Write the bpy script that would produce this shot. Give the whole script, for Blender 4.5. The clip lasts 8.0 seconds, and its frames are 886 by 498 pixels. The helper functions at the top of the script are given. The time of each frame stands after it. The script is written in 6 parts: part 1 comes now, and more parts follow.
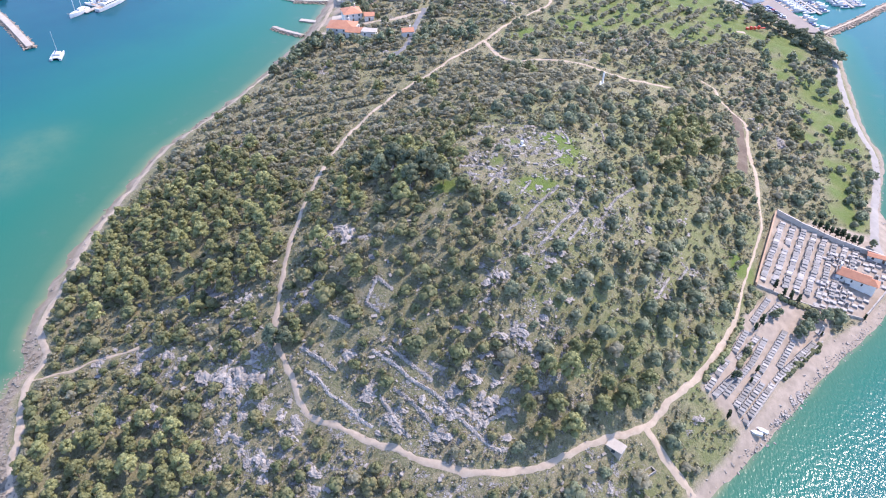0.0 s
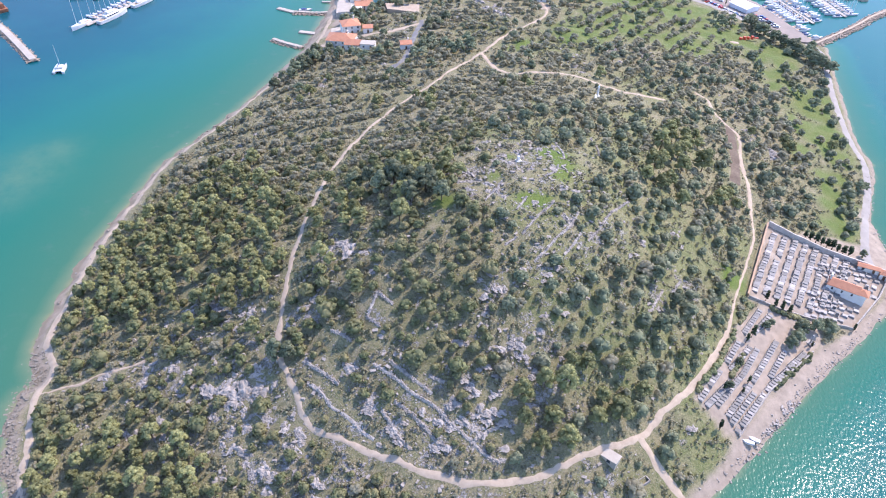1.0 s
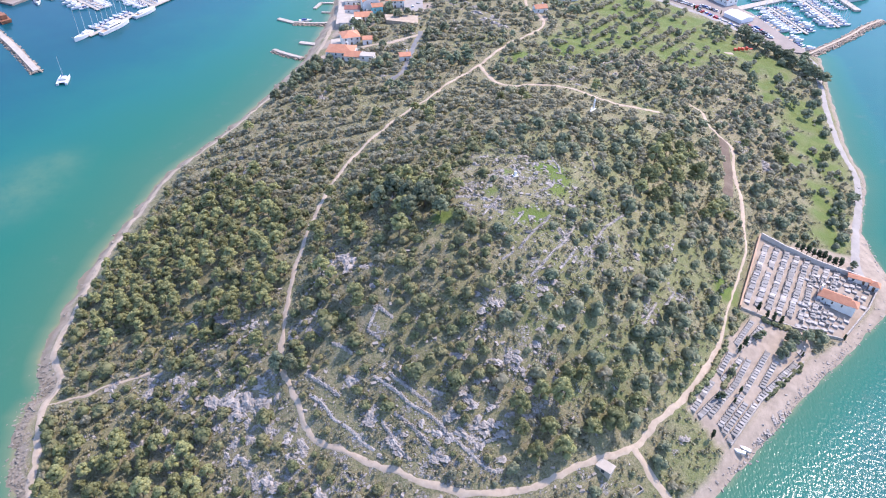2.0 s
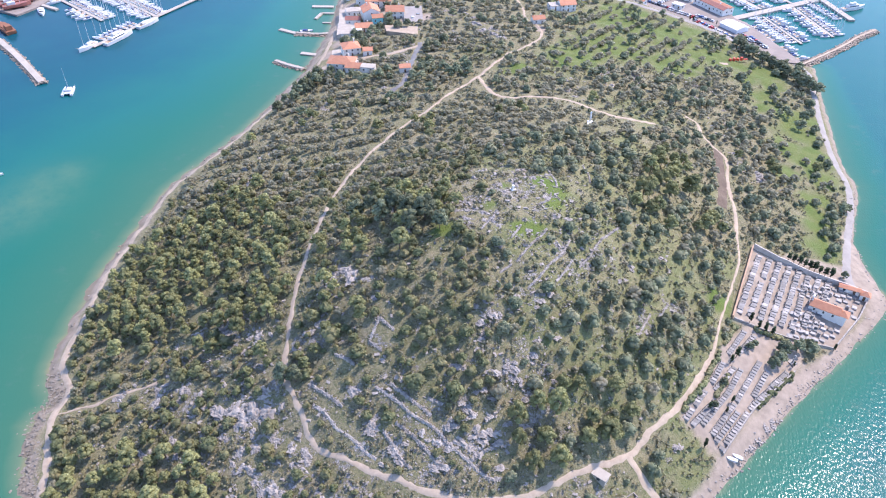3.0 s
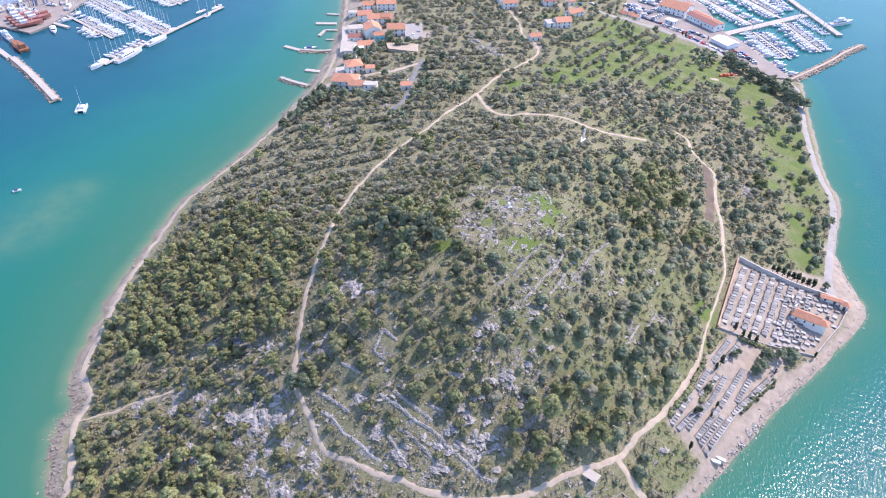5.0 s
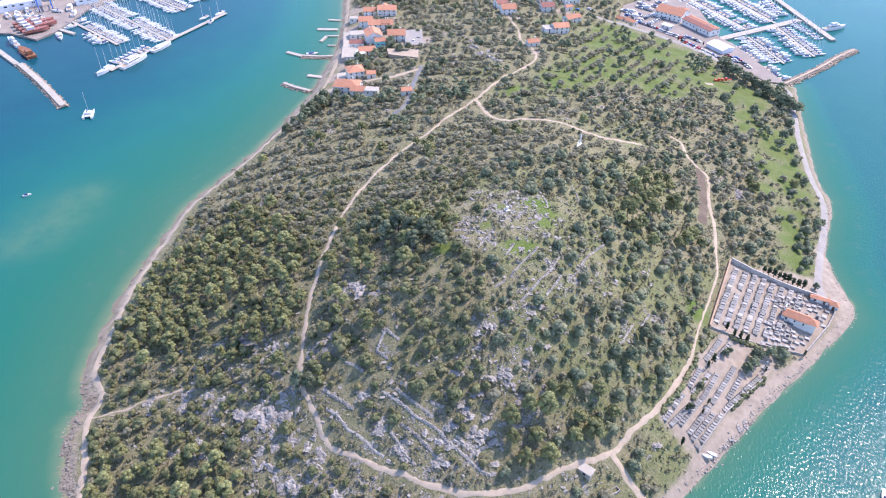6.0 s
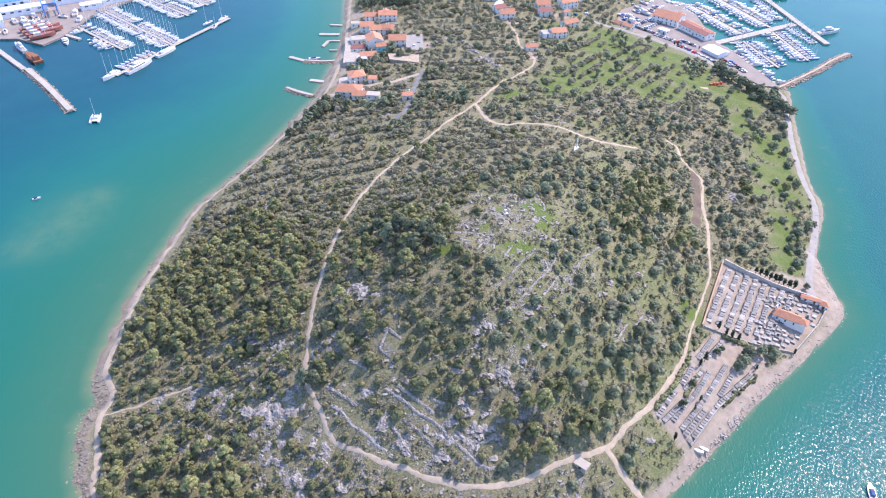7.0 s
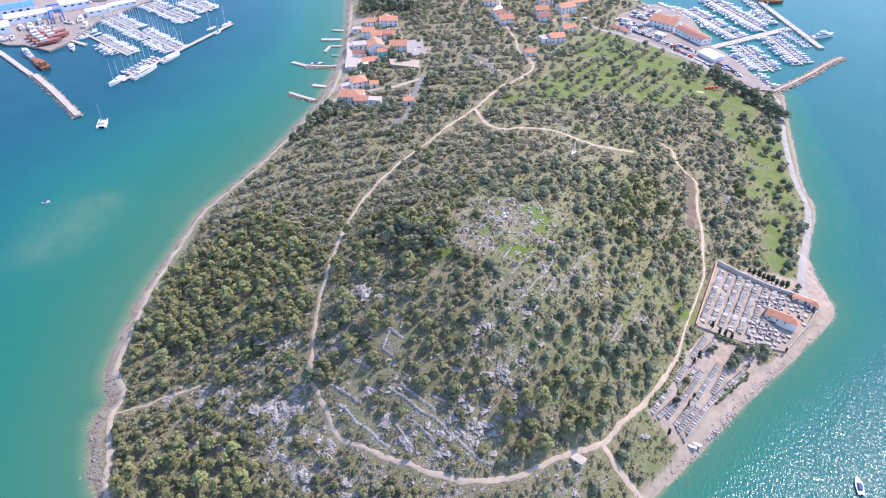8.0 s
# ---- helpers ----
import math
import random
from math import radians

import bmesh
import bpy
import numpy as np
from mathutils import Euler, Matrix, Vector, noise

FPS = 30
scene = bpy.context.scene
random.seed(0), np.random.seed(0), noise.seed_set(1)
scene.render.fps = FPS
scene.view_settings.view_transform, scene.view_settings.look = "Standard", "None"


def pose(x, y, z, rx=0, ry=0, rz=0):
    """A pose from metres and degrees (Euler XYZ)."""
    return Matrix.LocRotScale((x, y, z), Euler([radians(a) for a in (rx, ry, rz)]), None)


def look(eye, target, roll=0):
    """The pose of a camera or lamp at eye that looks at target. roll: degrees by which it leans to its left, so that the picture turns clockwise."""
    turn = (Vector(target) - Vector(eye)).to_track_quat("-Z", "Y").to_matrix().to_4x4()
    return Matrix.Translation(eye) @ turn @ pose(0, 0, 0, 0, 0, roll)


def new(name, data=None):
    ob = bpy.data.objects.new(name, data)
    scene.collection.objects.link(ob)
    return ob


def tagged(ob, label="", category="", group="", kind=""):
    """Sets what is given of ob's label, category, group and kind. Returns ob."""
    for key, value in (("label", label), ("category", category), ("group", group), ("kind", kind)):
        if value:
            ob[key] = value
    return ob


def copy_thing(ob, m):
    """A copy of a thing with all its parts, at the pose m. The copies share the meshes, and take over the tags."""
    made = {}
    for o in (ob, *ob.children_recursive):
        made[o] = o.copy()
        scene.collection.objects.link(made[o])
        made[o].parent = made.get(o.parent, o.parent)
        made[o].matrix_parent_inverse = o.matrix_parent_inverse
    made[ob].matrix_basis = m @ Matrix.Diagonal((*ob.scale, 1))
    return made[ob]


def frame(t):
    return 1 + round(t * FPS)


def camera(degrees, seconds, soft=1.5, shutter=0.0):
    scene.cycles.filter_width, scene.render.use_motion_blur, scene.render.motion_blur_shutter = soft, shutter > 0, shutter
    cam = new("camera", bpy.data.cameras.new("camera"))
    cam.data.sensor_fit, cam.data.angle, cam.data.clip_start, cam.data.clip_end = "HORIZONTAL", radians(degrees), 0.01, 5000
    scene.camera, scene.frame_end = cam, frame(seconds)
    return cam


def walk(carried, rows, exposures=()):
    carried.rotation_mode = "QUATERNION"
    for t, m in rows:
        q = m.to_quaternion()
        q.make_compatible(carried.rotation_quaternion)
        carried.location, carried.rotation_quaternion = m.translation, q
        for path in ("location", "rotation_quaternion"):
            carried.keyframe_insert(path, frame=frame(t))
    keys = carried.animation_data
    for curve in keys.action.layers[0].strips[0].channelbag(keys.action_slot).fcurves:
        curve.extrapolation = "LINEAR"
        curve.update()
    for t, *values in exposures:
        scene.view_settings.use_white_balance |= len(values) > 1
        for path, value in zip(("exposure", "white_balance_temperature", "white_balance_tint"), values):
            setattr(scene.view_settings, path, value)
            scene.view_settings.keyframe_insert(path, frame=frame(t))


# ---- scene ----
# camera: a drone that rises and backs away over the headland
cam = camera(64.0, 8.0, soft=1.1)
ROWS = [  # seconds, x, y, z, yaw, pitch, roll
    (0.0, 0.00, 0.00, 176.14, -0.000, -39.712, 1.222),
    (0.5, 0.03, -0.64, 179.23, -0.086, -39.638, 1.108),
    (1.0, -0.12, -1.55, 182.39, -0.147, -39.523, 1.058),
    (1.5, -0.17, -2.39, 185.53, -0.250, -39.433, 1.109),
    (3.0, -0.28, -5.67, 195.20, -0.330, -39.158, 1.070),
    (3.5, -0.27, -7.35, 198.32, -0.325, -39.048, 1.048),
    (4.0, -0.21, -9.42, 201.39, -0.295, -38.956, 0.993),
    (4.5, -0.19, -11.93, 204.27, -0.261, -38.847, 0.930),
    (6.0, -0.23, -21.28, 212.65, -0.249, -38.620, 0.739),
    (6.5, -0.18, -24.47, 215.57, -0.200, -38.600, 0.670),
    (7.0, -0.35, -27.67, 218.37, -0.235, -38.562, 0.654),
    (7.5, -0.36, -30.78, 221.11, -0.209, -38.526, 0.605),
    (8.0, -0.45, -33.92, 223.96, -0.184, -38.470, 0.498),
]
walk(cam, [(t, pose(x, y, z, 90 + pitch, 0, yaw) @ pose(0, 0, 0, 0, 0, roll)) for t, x, y, z, yaw, pitch, roll in ROWS],
     exposures=[(0.0, 0.56, 6250, 23), (8.0, 0.51, 6250, 23)])

# ---- light ----
SUN_AZ, SUN_EL = 54.0, 50.0  # degrees from straight ahead towards the right, and above the horizon
SUN_DIR = Vector((math.sin(radians(SUN_AZ)) * math.cos(radians(SUN_EL)), math.cos(radians(SUN_AZ)) * math.cos(radians(SUN_EL)), math.sin(radians(SUN_EL))))
world = bpy.data.worlds.new("world")
scene.world = world
world.use_nodes = True
wn = world.node_tree
sky = wn.nodes.new("ShaderNodeTexSky")
sky.sky_type, sky.sun_disc = "NISHITA", False
sky.sun_elevation, sky.sun_rotation = radians(SUN_EL), radians(SUN_AZ)
sky.air_density, sky.dust_density, sky.ozone_density = 1.0, 0.5, 3.5
wn.nodes["Background"].inputs["Strength"].default_value = 0.31
wn.links.new(sky.outputs[0], wn.nodes["Background"].inputs["Color"])
sun = new("sun", bpy.data.lights.new("sun", "SUN"))
sun.data.energy, sun.data.angle, sun.data.color = 4.6, radians(0.6), (1.0, 0.895, 0.75)
sun.matrix_world = look(SUN_DIR * 900, (0, 0, 0))

# ---- materials ----


def nodes_of(name):
    mat = bpy.data.materials.new(name)
    mat.use_nodes = True
    nt = mat.node_tree
    return mat, nt, nt.nodes["Principled BSDF"]


def node(nt, kind, **values):
    n = nt.nodes.new(kind)
    for key, value in values.items():
        n.inputs[key.replace("_", " ")].default_value = value
    return n


def noise_fac(nt, scale, detail=4.0, rough=0.6, lo=0.35, hi=0.65, coords="Object"):
    """A noise between 0 and 1, sharpened between lo and hi."""
    tc = nt.nodes.new("ShaderNodeTexCoord")
    n = node(nt, "ShaderNodeTexNoise", Scale=scale, Detail=detail, Roughness=rough)
    nt.links.new(tc.outputs[coords], n.inputs["Vector"])
    m = node(nt, "ShaderNodeMapRange", From_Min=lo, From_Max=hi)
    nt.links.new(n.outputs["Fac"], m.inputs["Value"])
    return m.outputs["Result"]


def mixed(nt, fac, a, b):
    m = nt.nodes.new("ShaderNodeMix")
    m.data_type = "RGBA"
    for sock, value in ((m.inputs[6], a), (m.inputs[7], b)):
        if isinstance(value, tuple):
            sock.default_value = (*value, 1)
        else:
            nt.links.new(value, sock)
    if isinstance(fac, float):
        m.inputs[0].default_value = fac
    else:
        nt.links.new(fac, m.inputs[0])
    return m.outputs[2]


def maths(nt, op, a, b=0.0):
    m = nt.nodes.new("ShaderNodeMath")
    m.operation = op
    m.use_clamp = op in ("ADD", "SUBTRACT", "MULTIPLY")
    for sock, value in zip(m.inputs, (a, b)):
        if isinstance(value, (int, float)):
            sock.default_value = value
        else:
            nt.links.new(value, sock)
    return m.outputs[0]


def attr(nt, name):
    a = nt.nodes.new("ShaderNodeAttribute")
    a.attribute_name = name
    return a.outputs["Fac"]


def bump(nt, bsdf, height, strength, distance):
    b = node(nt, "ShaderNodeBump", Strength=strength, Distance=distance)
    nt.links.new(height, b.inputs["Height"])
    nt.links.new(b.outputs[0], bsdf.inputs["Normal"])


def worn(name, a, b, scale=1.0, rough=0.8, metal=0.0, relief=0.02, fine=8.0, vary=0.0):
    """A surface that goes between two colours in blotches and in grain, with a little relief."""
    mat, nt, bsdf = nodes_of(name)
    big = noise_fac(nt, scale, 3.0)
    small = noise_fac(nt, scale * fine, 4.0, lo=0.3, hi=0.7)
    colour = mixed(nt, maths(nt, "ADD", maths(nt, "MULTIPLY", big, 0.6), maths(nt, "MULTIPLY", small, 0.4)), a, b)
    if vary:
        info = nt.nodes.new("ShaderNodeObjectInfo")
        hsv = node(nt, "ShaderNodeHueSaturation")
        v = node(nt, "ShaderNodeMapRange", To_Min=1 - vary, To_Max=1 + vary)
        nt.links.new(info.outputs["Random"], v.inputs["Value"])
        nt.links.new(v.outputs[0], hsv.inputs["Value"])
        nt.links.new(colour, hsv.inputs["Color"])
        colour = hsv.outputs[0]
    nt.links.new(colour, bsdf.inputs["Base Color"])
    bsdf.inputs["Roughness"].default_value, bsdf.inputs["Metallic"].default_value = rough, metal
    if relief:
        bump(nt, bsdf, small, 0.5, relief)
    return mat


def foliage(name, dark, light, dry, scale=0.16, thin=0.28):
    """Leaves: each tuft differs a little, and whole patches lean to the dry colour."""
    mat, nt, bsdf = nodes_of(name)
    geo = nt.nodes.new("ShaderNodeNewGeometry")
    info = nt.nodes.new("ShaderNodeObjectInfo")
    patch = noise_fac(nt, scale, 2.0, lo=0.42, hi=0.68, coords="Object")
    c = mixed(nt, geo.outputs["Random Per Island"], dark, light)
    c = mixed(nt, maths(nt, "MULTIPLY", patch, 0.75), c, dry)
    hsv = node(nt, "ShaderNodeHueSaturation")
    v = node(nt, "ShaderNodeMapRange", To_Min=0.72, To_Max=1.3)
    nt.links.new(info.outputs["Random"], v.inputs["Value"])
    nt.links.new(v.outputs[0], hsv.inputs["Value"])
    nt.links.new(c, hsv.inputs["Color"])
    nt.links.new(hsv.outputs[0], bsdf.inputs["Base Color"])
    bsdf.inputs["Roughness"].default_value = 0.75
    bsdf.inputs["Specular IOR Level"].default_value = 0.25
    through_leaf = nt.nodes.new("ShaderNodeBsdfTranslucent")
    nt.links.new(hsv.outputs[0], through_leaf.inputs["Color"])
    both = nt.nodes.new("ShaderNodeMixShader")
    both.inputs[0].default_value = thin
    nt.links.new(bsdf.outputs[0], both.inputs[1])
    nt.links.new(through_leaf.outputs[0], both.inputs[2])
    nt.links.new(both.outputs[0], nt.nodes["Material Output"].inputs["Surface"])
    return mat


def ground_material():
    mat, nt, bsdf = nodes_of("dry_grass_and_limestone")
    soil = mixed(nt, noise_fac(nt, 0.09, 5.0, lo=0.38, hi=0.62), (0.195, 0.178, 0.085), (0.255, 0.215, 0.13))
    soil = mixed(nt, maths(nt, "MULTIPLY", noise_fac(nt, 0.5, 5.0, 0.7, 0.42, 0.6), 0.75), soil, (0.1, 0.115, 0.045))
    soil = mixed(nt, maths(nt, "MULTIPLY", noise_fac(nt, 1.5, 6.0, 0.7, 0.5, 0.58), 0.7), soil, (0.065, 0.07, 0.035))
    soil = mixed(nt, noise_fac(nt, 3.4, 3.0, 0.6, 0.62, 0.67), soil, (0.36, 0.335, 0.31))
    soil = mixed(nt, noise_fac(nt, 2.2, 4.0, 0.7, 0.5, 0.66), soil, (0.235, 0.2, 0.12))
    grass = mixed(nt, noise_fac(nt, 0.12, 4.0, lo=0.4, hi=0.62), (0.085, 0.135, 0.018), (0.12, 0.15, 0.03))
    grass = mixed(nt, maths(nt, "MULTIPLY", noise_fac(nt, 0.8, 4.0), 0.5), grass, (0.08, 0.12, 0.028))
    c = mixed(nt, attr(nt, "green"), soil, grass)
    stone_tone = mixed(nt, noise_fac(nt, 0.9, 6.0, 0.7), (0.4, 0.375, 0.355), (0.19, 0.178, 0.165))
    patch = noise_fac(nt, 0.2, 9.0, 0.82, 0.0, 1.0)
    patch = maths(nt, "ADD", patch, maths(nt, "MULTIPLY", attr(nt, "stony"), 0.15))
    bare = node(nt, "ShaderNodeMapRange", From_Min=0.637, From_Max=0.67)
    nt.links.new(patch, bare.inputs["Value"])
    patch = bare.outputs[0]
    tc = nt.nodes.new("ShaderNodeTexCoord")
    blocks = node(nt, "ShaderNodeTexVoronoi", Scale=0.85, Randomness=1.0)
    blocks.feature = "DISTANCE_TO_EDGE"
    nt.links.new(tc.outputs["Object"], blocks.inputs["Vector"])
    crack = node(nt, "ShaderNodeMapRange", From_Min=0.03, From_Max=0.12)
    nt.links.new(blocks.outputs["Distance"], crack.inputs["Value"])
    c = mixed(nt, maths(nt, "MULTIPLY", patch, maths(nt, "ADD", maths(nt, "MULTIPLY", crack.outputs[0], 0.8), 0.2)), c, stone_tone)
    gravel = mixed(nt, noise_fac(nt, 0.35, 5.0, lo=0.35, hi=0.7), (0.325, 0.265, 0.21), (0.225, 0.182, 0.14))
    edge = maths(nt, "ADD", attr(nt, "gravel"), maths(nt, "MULTIPLY", maths(nt, "SUBTRACT", noise_fac(nt, 0.6, 5.0, lo=0.3, hi=0.7), 0.5), attr(nt, "gravel")))
    c = mixed(nt, edge, c, gravel)
    c = mixed(nt, maths(nt, "MULTIPLY", attr(nt, "wet"), 0.75), c, (0.13, 0.11, 0.075))
    nt.links.new(c, bsdf.inputs["Base Color"])
    bsdf.inputs["Roughness"].default_value = 0.95
    turf = noise_fac(nt, 1.2, 6.0, 0.7, 0.2, 0.8)
    rock = maths(nt, "MULTIPLY", maths(nt, "MULTIPLY", crack.outputs[0], noise_fac(nt, 0.7, 5.0, 0.7, 0.3, 0.7)), patch)
    relief = maths(nt, "ADD", maths(nt, "MULTIPLY", turf, 0.4), maths(nt, "MULTIPLY", rock, 0.6))
    bump(nt, bsdf, maths(nt, "MULTIPLY", relief, maths(nt, "SUBTRACT", 1.0, maths(nt, "MULTIPLY", attr(nt, "gravel"), 0.85))), 0.9, 0.7)
    return mat


def sea_material():
    mat, nt, bsdf = nodes_of("sea_water")
    depth = attr(nt, "depth")
    ramp = nt.nodes.new("ShaderNodeValToRGB")
    els = ramp.color_ramp.elements
    els[0].position, els[0].color = 0.0, (0.2, 0.185, 0.11, 1)
    els[1].position, els[1].color = 1.0, (0.002, 0.06, 0.088, 1)
    for p, c in ((0.018, (0.1, 0.16, 0.1)), (0.06, (0.038, 0.128, 0.083)), (0.26, (0.015, 0.122, 0.087)), (0.48, (0.009, 0.116, 0.101)), (0.7, (0.004, 0.085, 0.099))):
        e = els.new(p)
        e.color = (*c, 1)
    blotch = noise_fac(nt, 0.02, 4.0, 0.6, 0.3, 0.7)
    nt.links.new(maths(nt, "MULTIPLY", depth, maths(nt, "ADD", maths(nt, "MULTIPLY", blotch, 0.22), 0.86)), ramp.inputs["Fac"])
    weed = maths(nt, "MULTIPLY", noise_fac(nt, 0.11, 5.0, 0.7, 0.56, 0.72), attr(nt, "weed"))
    c = mixed(nt, weed, ramp.outputs["Color"], (0.06, 0.13, 0.1))
    c = mixed(nt, maths(nt, "MULTIPLY", attr(nt, "bar"), noise_fac(nt, 0.09, 5.0, 0.7, 0.1, 0.8)), c, (0.085, 0.165, 0.105))
    nt.links.new(c, bsdf.inputs["Base Color"])
    bsdf.inputs["Roughness"].default_value = 0.16
    bsdf.inputs["IOR"].default_value = 1.33
    bsdf.inputs["Specular IOR Level"].default_value = 0.22
    tc = nt.nodes.new("ShaderNodeTexCoord")
    mp = nt.nodes.new("ShaderNodeMapping")
    mp.inputs["Rotation"].default_value = (0, 0, radians(6))
    mp.inputs["Scale"].default_value = (1.5, 0.75, 1.0)
    nt.links.new(tc.outputs["Object"], mp.inputs["Vector"])
    n1 = node(nt, "ShaderNodeTexNoise", Scale=0.8, Detail=2.2, Roughness=0.5)
    nt.links.new(mp.outputs[0], n1.inputs["Vector"])
    b = node(nt, "ShaderNodeBump", Distance=0.32)
    nt.links.new(attr(nt, "rough_sea"), b.inputs["Strength"])
    nt.links.new(n1.outputs["Fac"], b.inputs["Height"])
    nt.links.new(b.outputs[0], bsdf.inputs["Normal"])
    return mat


GROUND, SEA = ground_material(), sea_material()
PATH = worn("pale_gravel_track", (0.43, 0.345, 0.26), (0.31, 0.245, 0.18), 0.5, 0.95, 0, 0.04, 5)
EARTH = worn("ploughed_earth", (0.15, 0.11, 0.08), (0.1, 0.072, 0.05), 0.6, 0.95, 0, 0.1, 4)
ROAD = worn("pale_worn_road", (0.31, 0.285, 0.26), (0.235, 0.215, 0.198), 0.3, 0.9, 0, 0.01, 10)
ASPHALT = worn("worn_asphalt", (0.2, 0.2, 0.2), (0.13, 0.13, 0.135), 0.2, 0.9, 0, 0.01, 12)
CONCRETE = worn("sunlit_concrete", (0.42, 0.375, 0.32), (0.3, 0.27, 0.23), 0.25, 0.9, 0, 0.01, 10)
YARD = worn("boatyard_concrete", (0.3, 0.25, 0.215), (0.2, 0.17, 0.15), 0.08, 0.9, 0, 0.01, 12)
LIMESTONE = worn("grey_limestone", (0.385, 0.35, 0.315), (0.185, 0.168, 0.15), 0.9, 0.9, 0, 0.12, 5, 0.12)
WET_ROCK = worn("dark_tidal_rock", (0.27, 0.235, 0.19), (0.12, 0.105, 0.08), 0.8, 0.8, 0, 0.1, 5)
BOULDER = worn("breakwater_boulders", (0.4, 0.325, 0.255), (0.22, 0.17, 0.13), 0.7, 0.9, 0, 0.12, 5, 0.1)
BARK = worn("grey_brown_bark", (0.16, 0.12, 0.09), (0.09, 0.07, 0.05), 2.0, 0.95, 0, 0.03, 4)
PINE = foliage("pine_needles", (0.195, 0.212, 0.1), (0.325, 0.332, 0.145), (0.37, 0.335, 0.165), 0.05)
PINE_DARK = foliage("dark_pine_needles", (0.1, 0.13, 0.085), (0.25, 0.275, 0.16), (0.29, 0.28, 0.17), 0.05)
OLIVE = foliage("olive_leaves", (0.3, 0.295, 0.21), (0.375, 0.365, 0.26), (0.385, 0.355, 0.255), thin=0.55)
MAQUIS = foliage("evergreen_scrub_leaves", (0.1, 0.12, 0.062), (0.2, 0.215, 0.1), (0.27, 0.24, 0.125))
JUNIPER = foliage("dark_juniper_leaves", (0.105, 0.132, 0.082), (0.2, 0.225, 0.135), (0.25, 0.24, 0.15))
HEATH = foliage("low_heath", (0.18, 0.185, 0.11), (0.31, 0.3, 0.185), (0.33, 0.29, 0.2))
CYPRESS = foliage("cypress_leaves", (0.03, 0.05, 0.025), (0.075, 0.1, 0.05), (0.06, 0.08, 0.045))
PLASTER = worn("white_plaster", (0.8, 0.78, 0.74), (0.66, 0.63, 0.58), 0.4, 0.85, 0, 0.005, 10, 0.06)
WALL_PLASTER = worn("weathered_wall_plaster", (0.52, 0.47, 0.42), (0.38, 0.34, 0.3), 0.5, 0.9, 0, 0.01, 8)
PLASTER_BLUE = worn("turquoise_plaster", (0.25, 0.6, 0.62), (0.2, 0.5, 0.52), 0.4, 0.85, 0, 0.005, 10)
ROOF = worn("orange_clay_tiles", (0.49, 0.225, 0.13), (0.36, 0.16, 0.095), 0.6, 0.85, 0, 0.03, 6, 0.14)
ROOF_DARK = worn("brown_clay_tiles", (0.3, 0.12, 0.09), (0.22, 0.1, 0.08), 0.6, 0.85, 0, 0.03, 6)
GLASS = worn("dark_window_glass", (0.03, 0.04, 0.05), (0.05, 0.06, 0.07), 0.5, 0.12, 0, 0)
DOOR = worn("brown_wooden_door", (0.16, 0.09, 0.05), (0.1, 0.06, 0.035), 1.5, 0.6, 0, 0.01)
GELCOAT = worn("white_gelcoat", (0.64, 0.64, 0.64), (0.5, 0.5, 0.51), 0.3, 0.3, 0, 0, 8, 0.05)
DECK = worn("teak_deck", (0.42, 0.3, 0.19), (0.32, 0.22, 0.14), 0.8, 0.7, 0, 0.005)
CANVAS = worn("navy_canvas", (0.03, 0.06, 0.16), (0.05, 0.09, 0.2), 0.8, 0.8, 0, 0.005)
ALLOY = worn("pale_alloy", (0.7, 0.72, 0.7), (0.58, 0.6, 0.58), 1.0, 0.4, 0.3, 0)
RUST = worn("rusty_steel", (0.3, 0.12, 0.06), (0.18, 0.08, 0.05), 0.6, 0.9, 0.1, 0.02)
RED_HULL = worn("red_brown_hull_paint", (0.36, 0.13, 0.1), (0.24, 0.09, 0.07), 0.4, 0.6, 0, 0.005)
BLUE_METAL = worn("blue_painted_steel", (0.08, 0.25, 0.7), (0.06, 0.18, 0.55), 0.3, 0.5, 0, 0)
SHEET = worn("white_sheet_metal", (0.8, 0.81, 0.83), (0.68, 0.69, 0.72), 0.2, 0.5, 0, 0)
MARBLE = worn("pale_grave_stone", (0.345, 0.325, 0.31), (0.22, 0.208, 0.198), 1.2, 0.6, 0, 0.01, 6, 0.25)
GRANITE = worn("dark_polished_granite", (0.1, 0.1, 0.1), (0.2, 0.195, 0.19), 1.0, 0.6, 0, 0, 6, 0.3)
RUBBER = worn("black_rubber", (0.02, 0.02, 0.02), (0.035, 0.035, 0.035), 2.0, 0.9, 0, 0)
RED_PLASTIC = worn("red_play_equipment", (0.62, 0.08, 0.04), (0.5, 0.06, 0.03), 1.0, 0.5, 0, 0)
CAR_PAINTS = [worn("car_paint_" + n, c, tuple(v * 0.85 for v in c), 0.5, 0.3, 0.2, 0) for n, c in
              (("white", (0.8, 0.8, 0.8)), ("silver", (0.5, 0.51, 0.53)), ("black", (0.03, 0.03, 0.035)), ("grey", (0.2, 0.21, 0.23)), ("red", (0.5, 0.04, 0.03)), ("blue", (0.05, 0.12, 0.35)))]

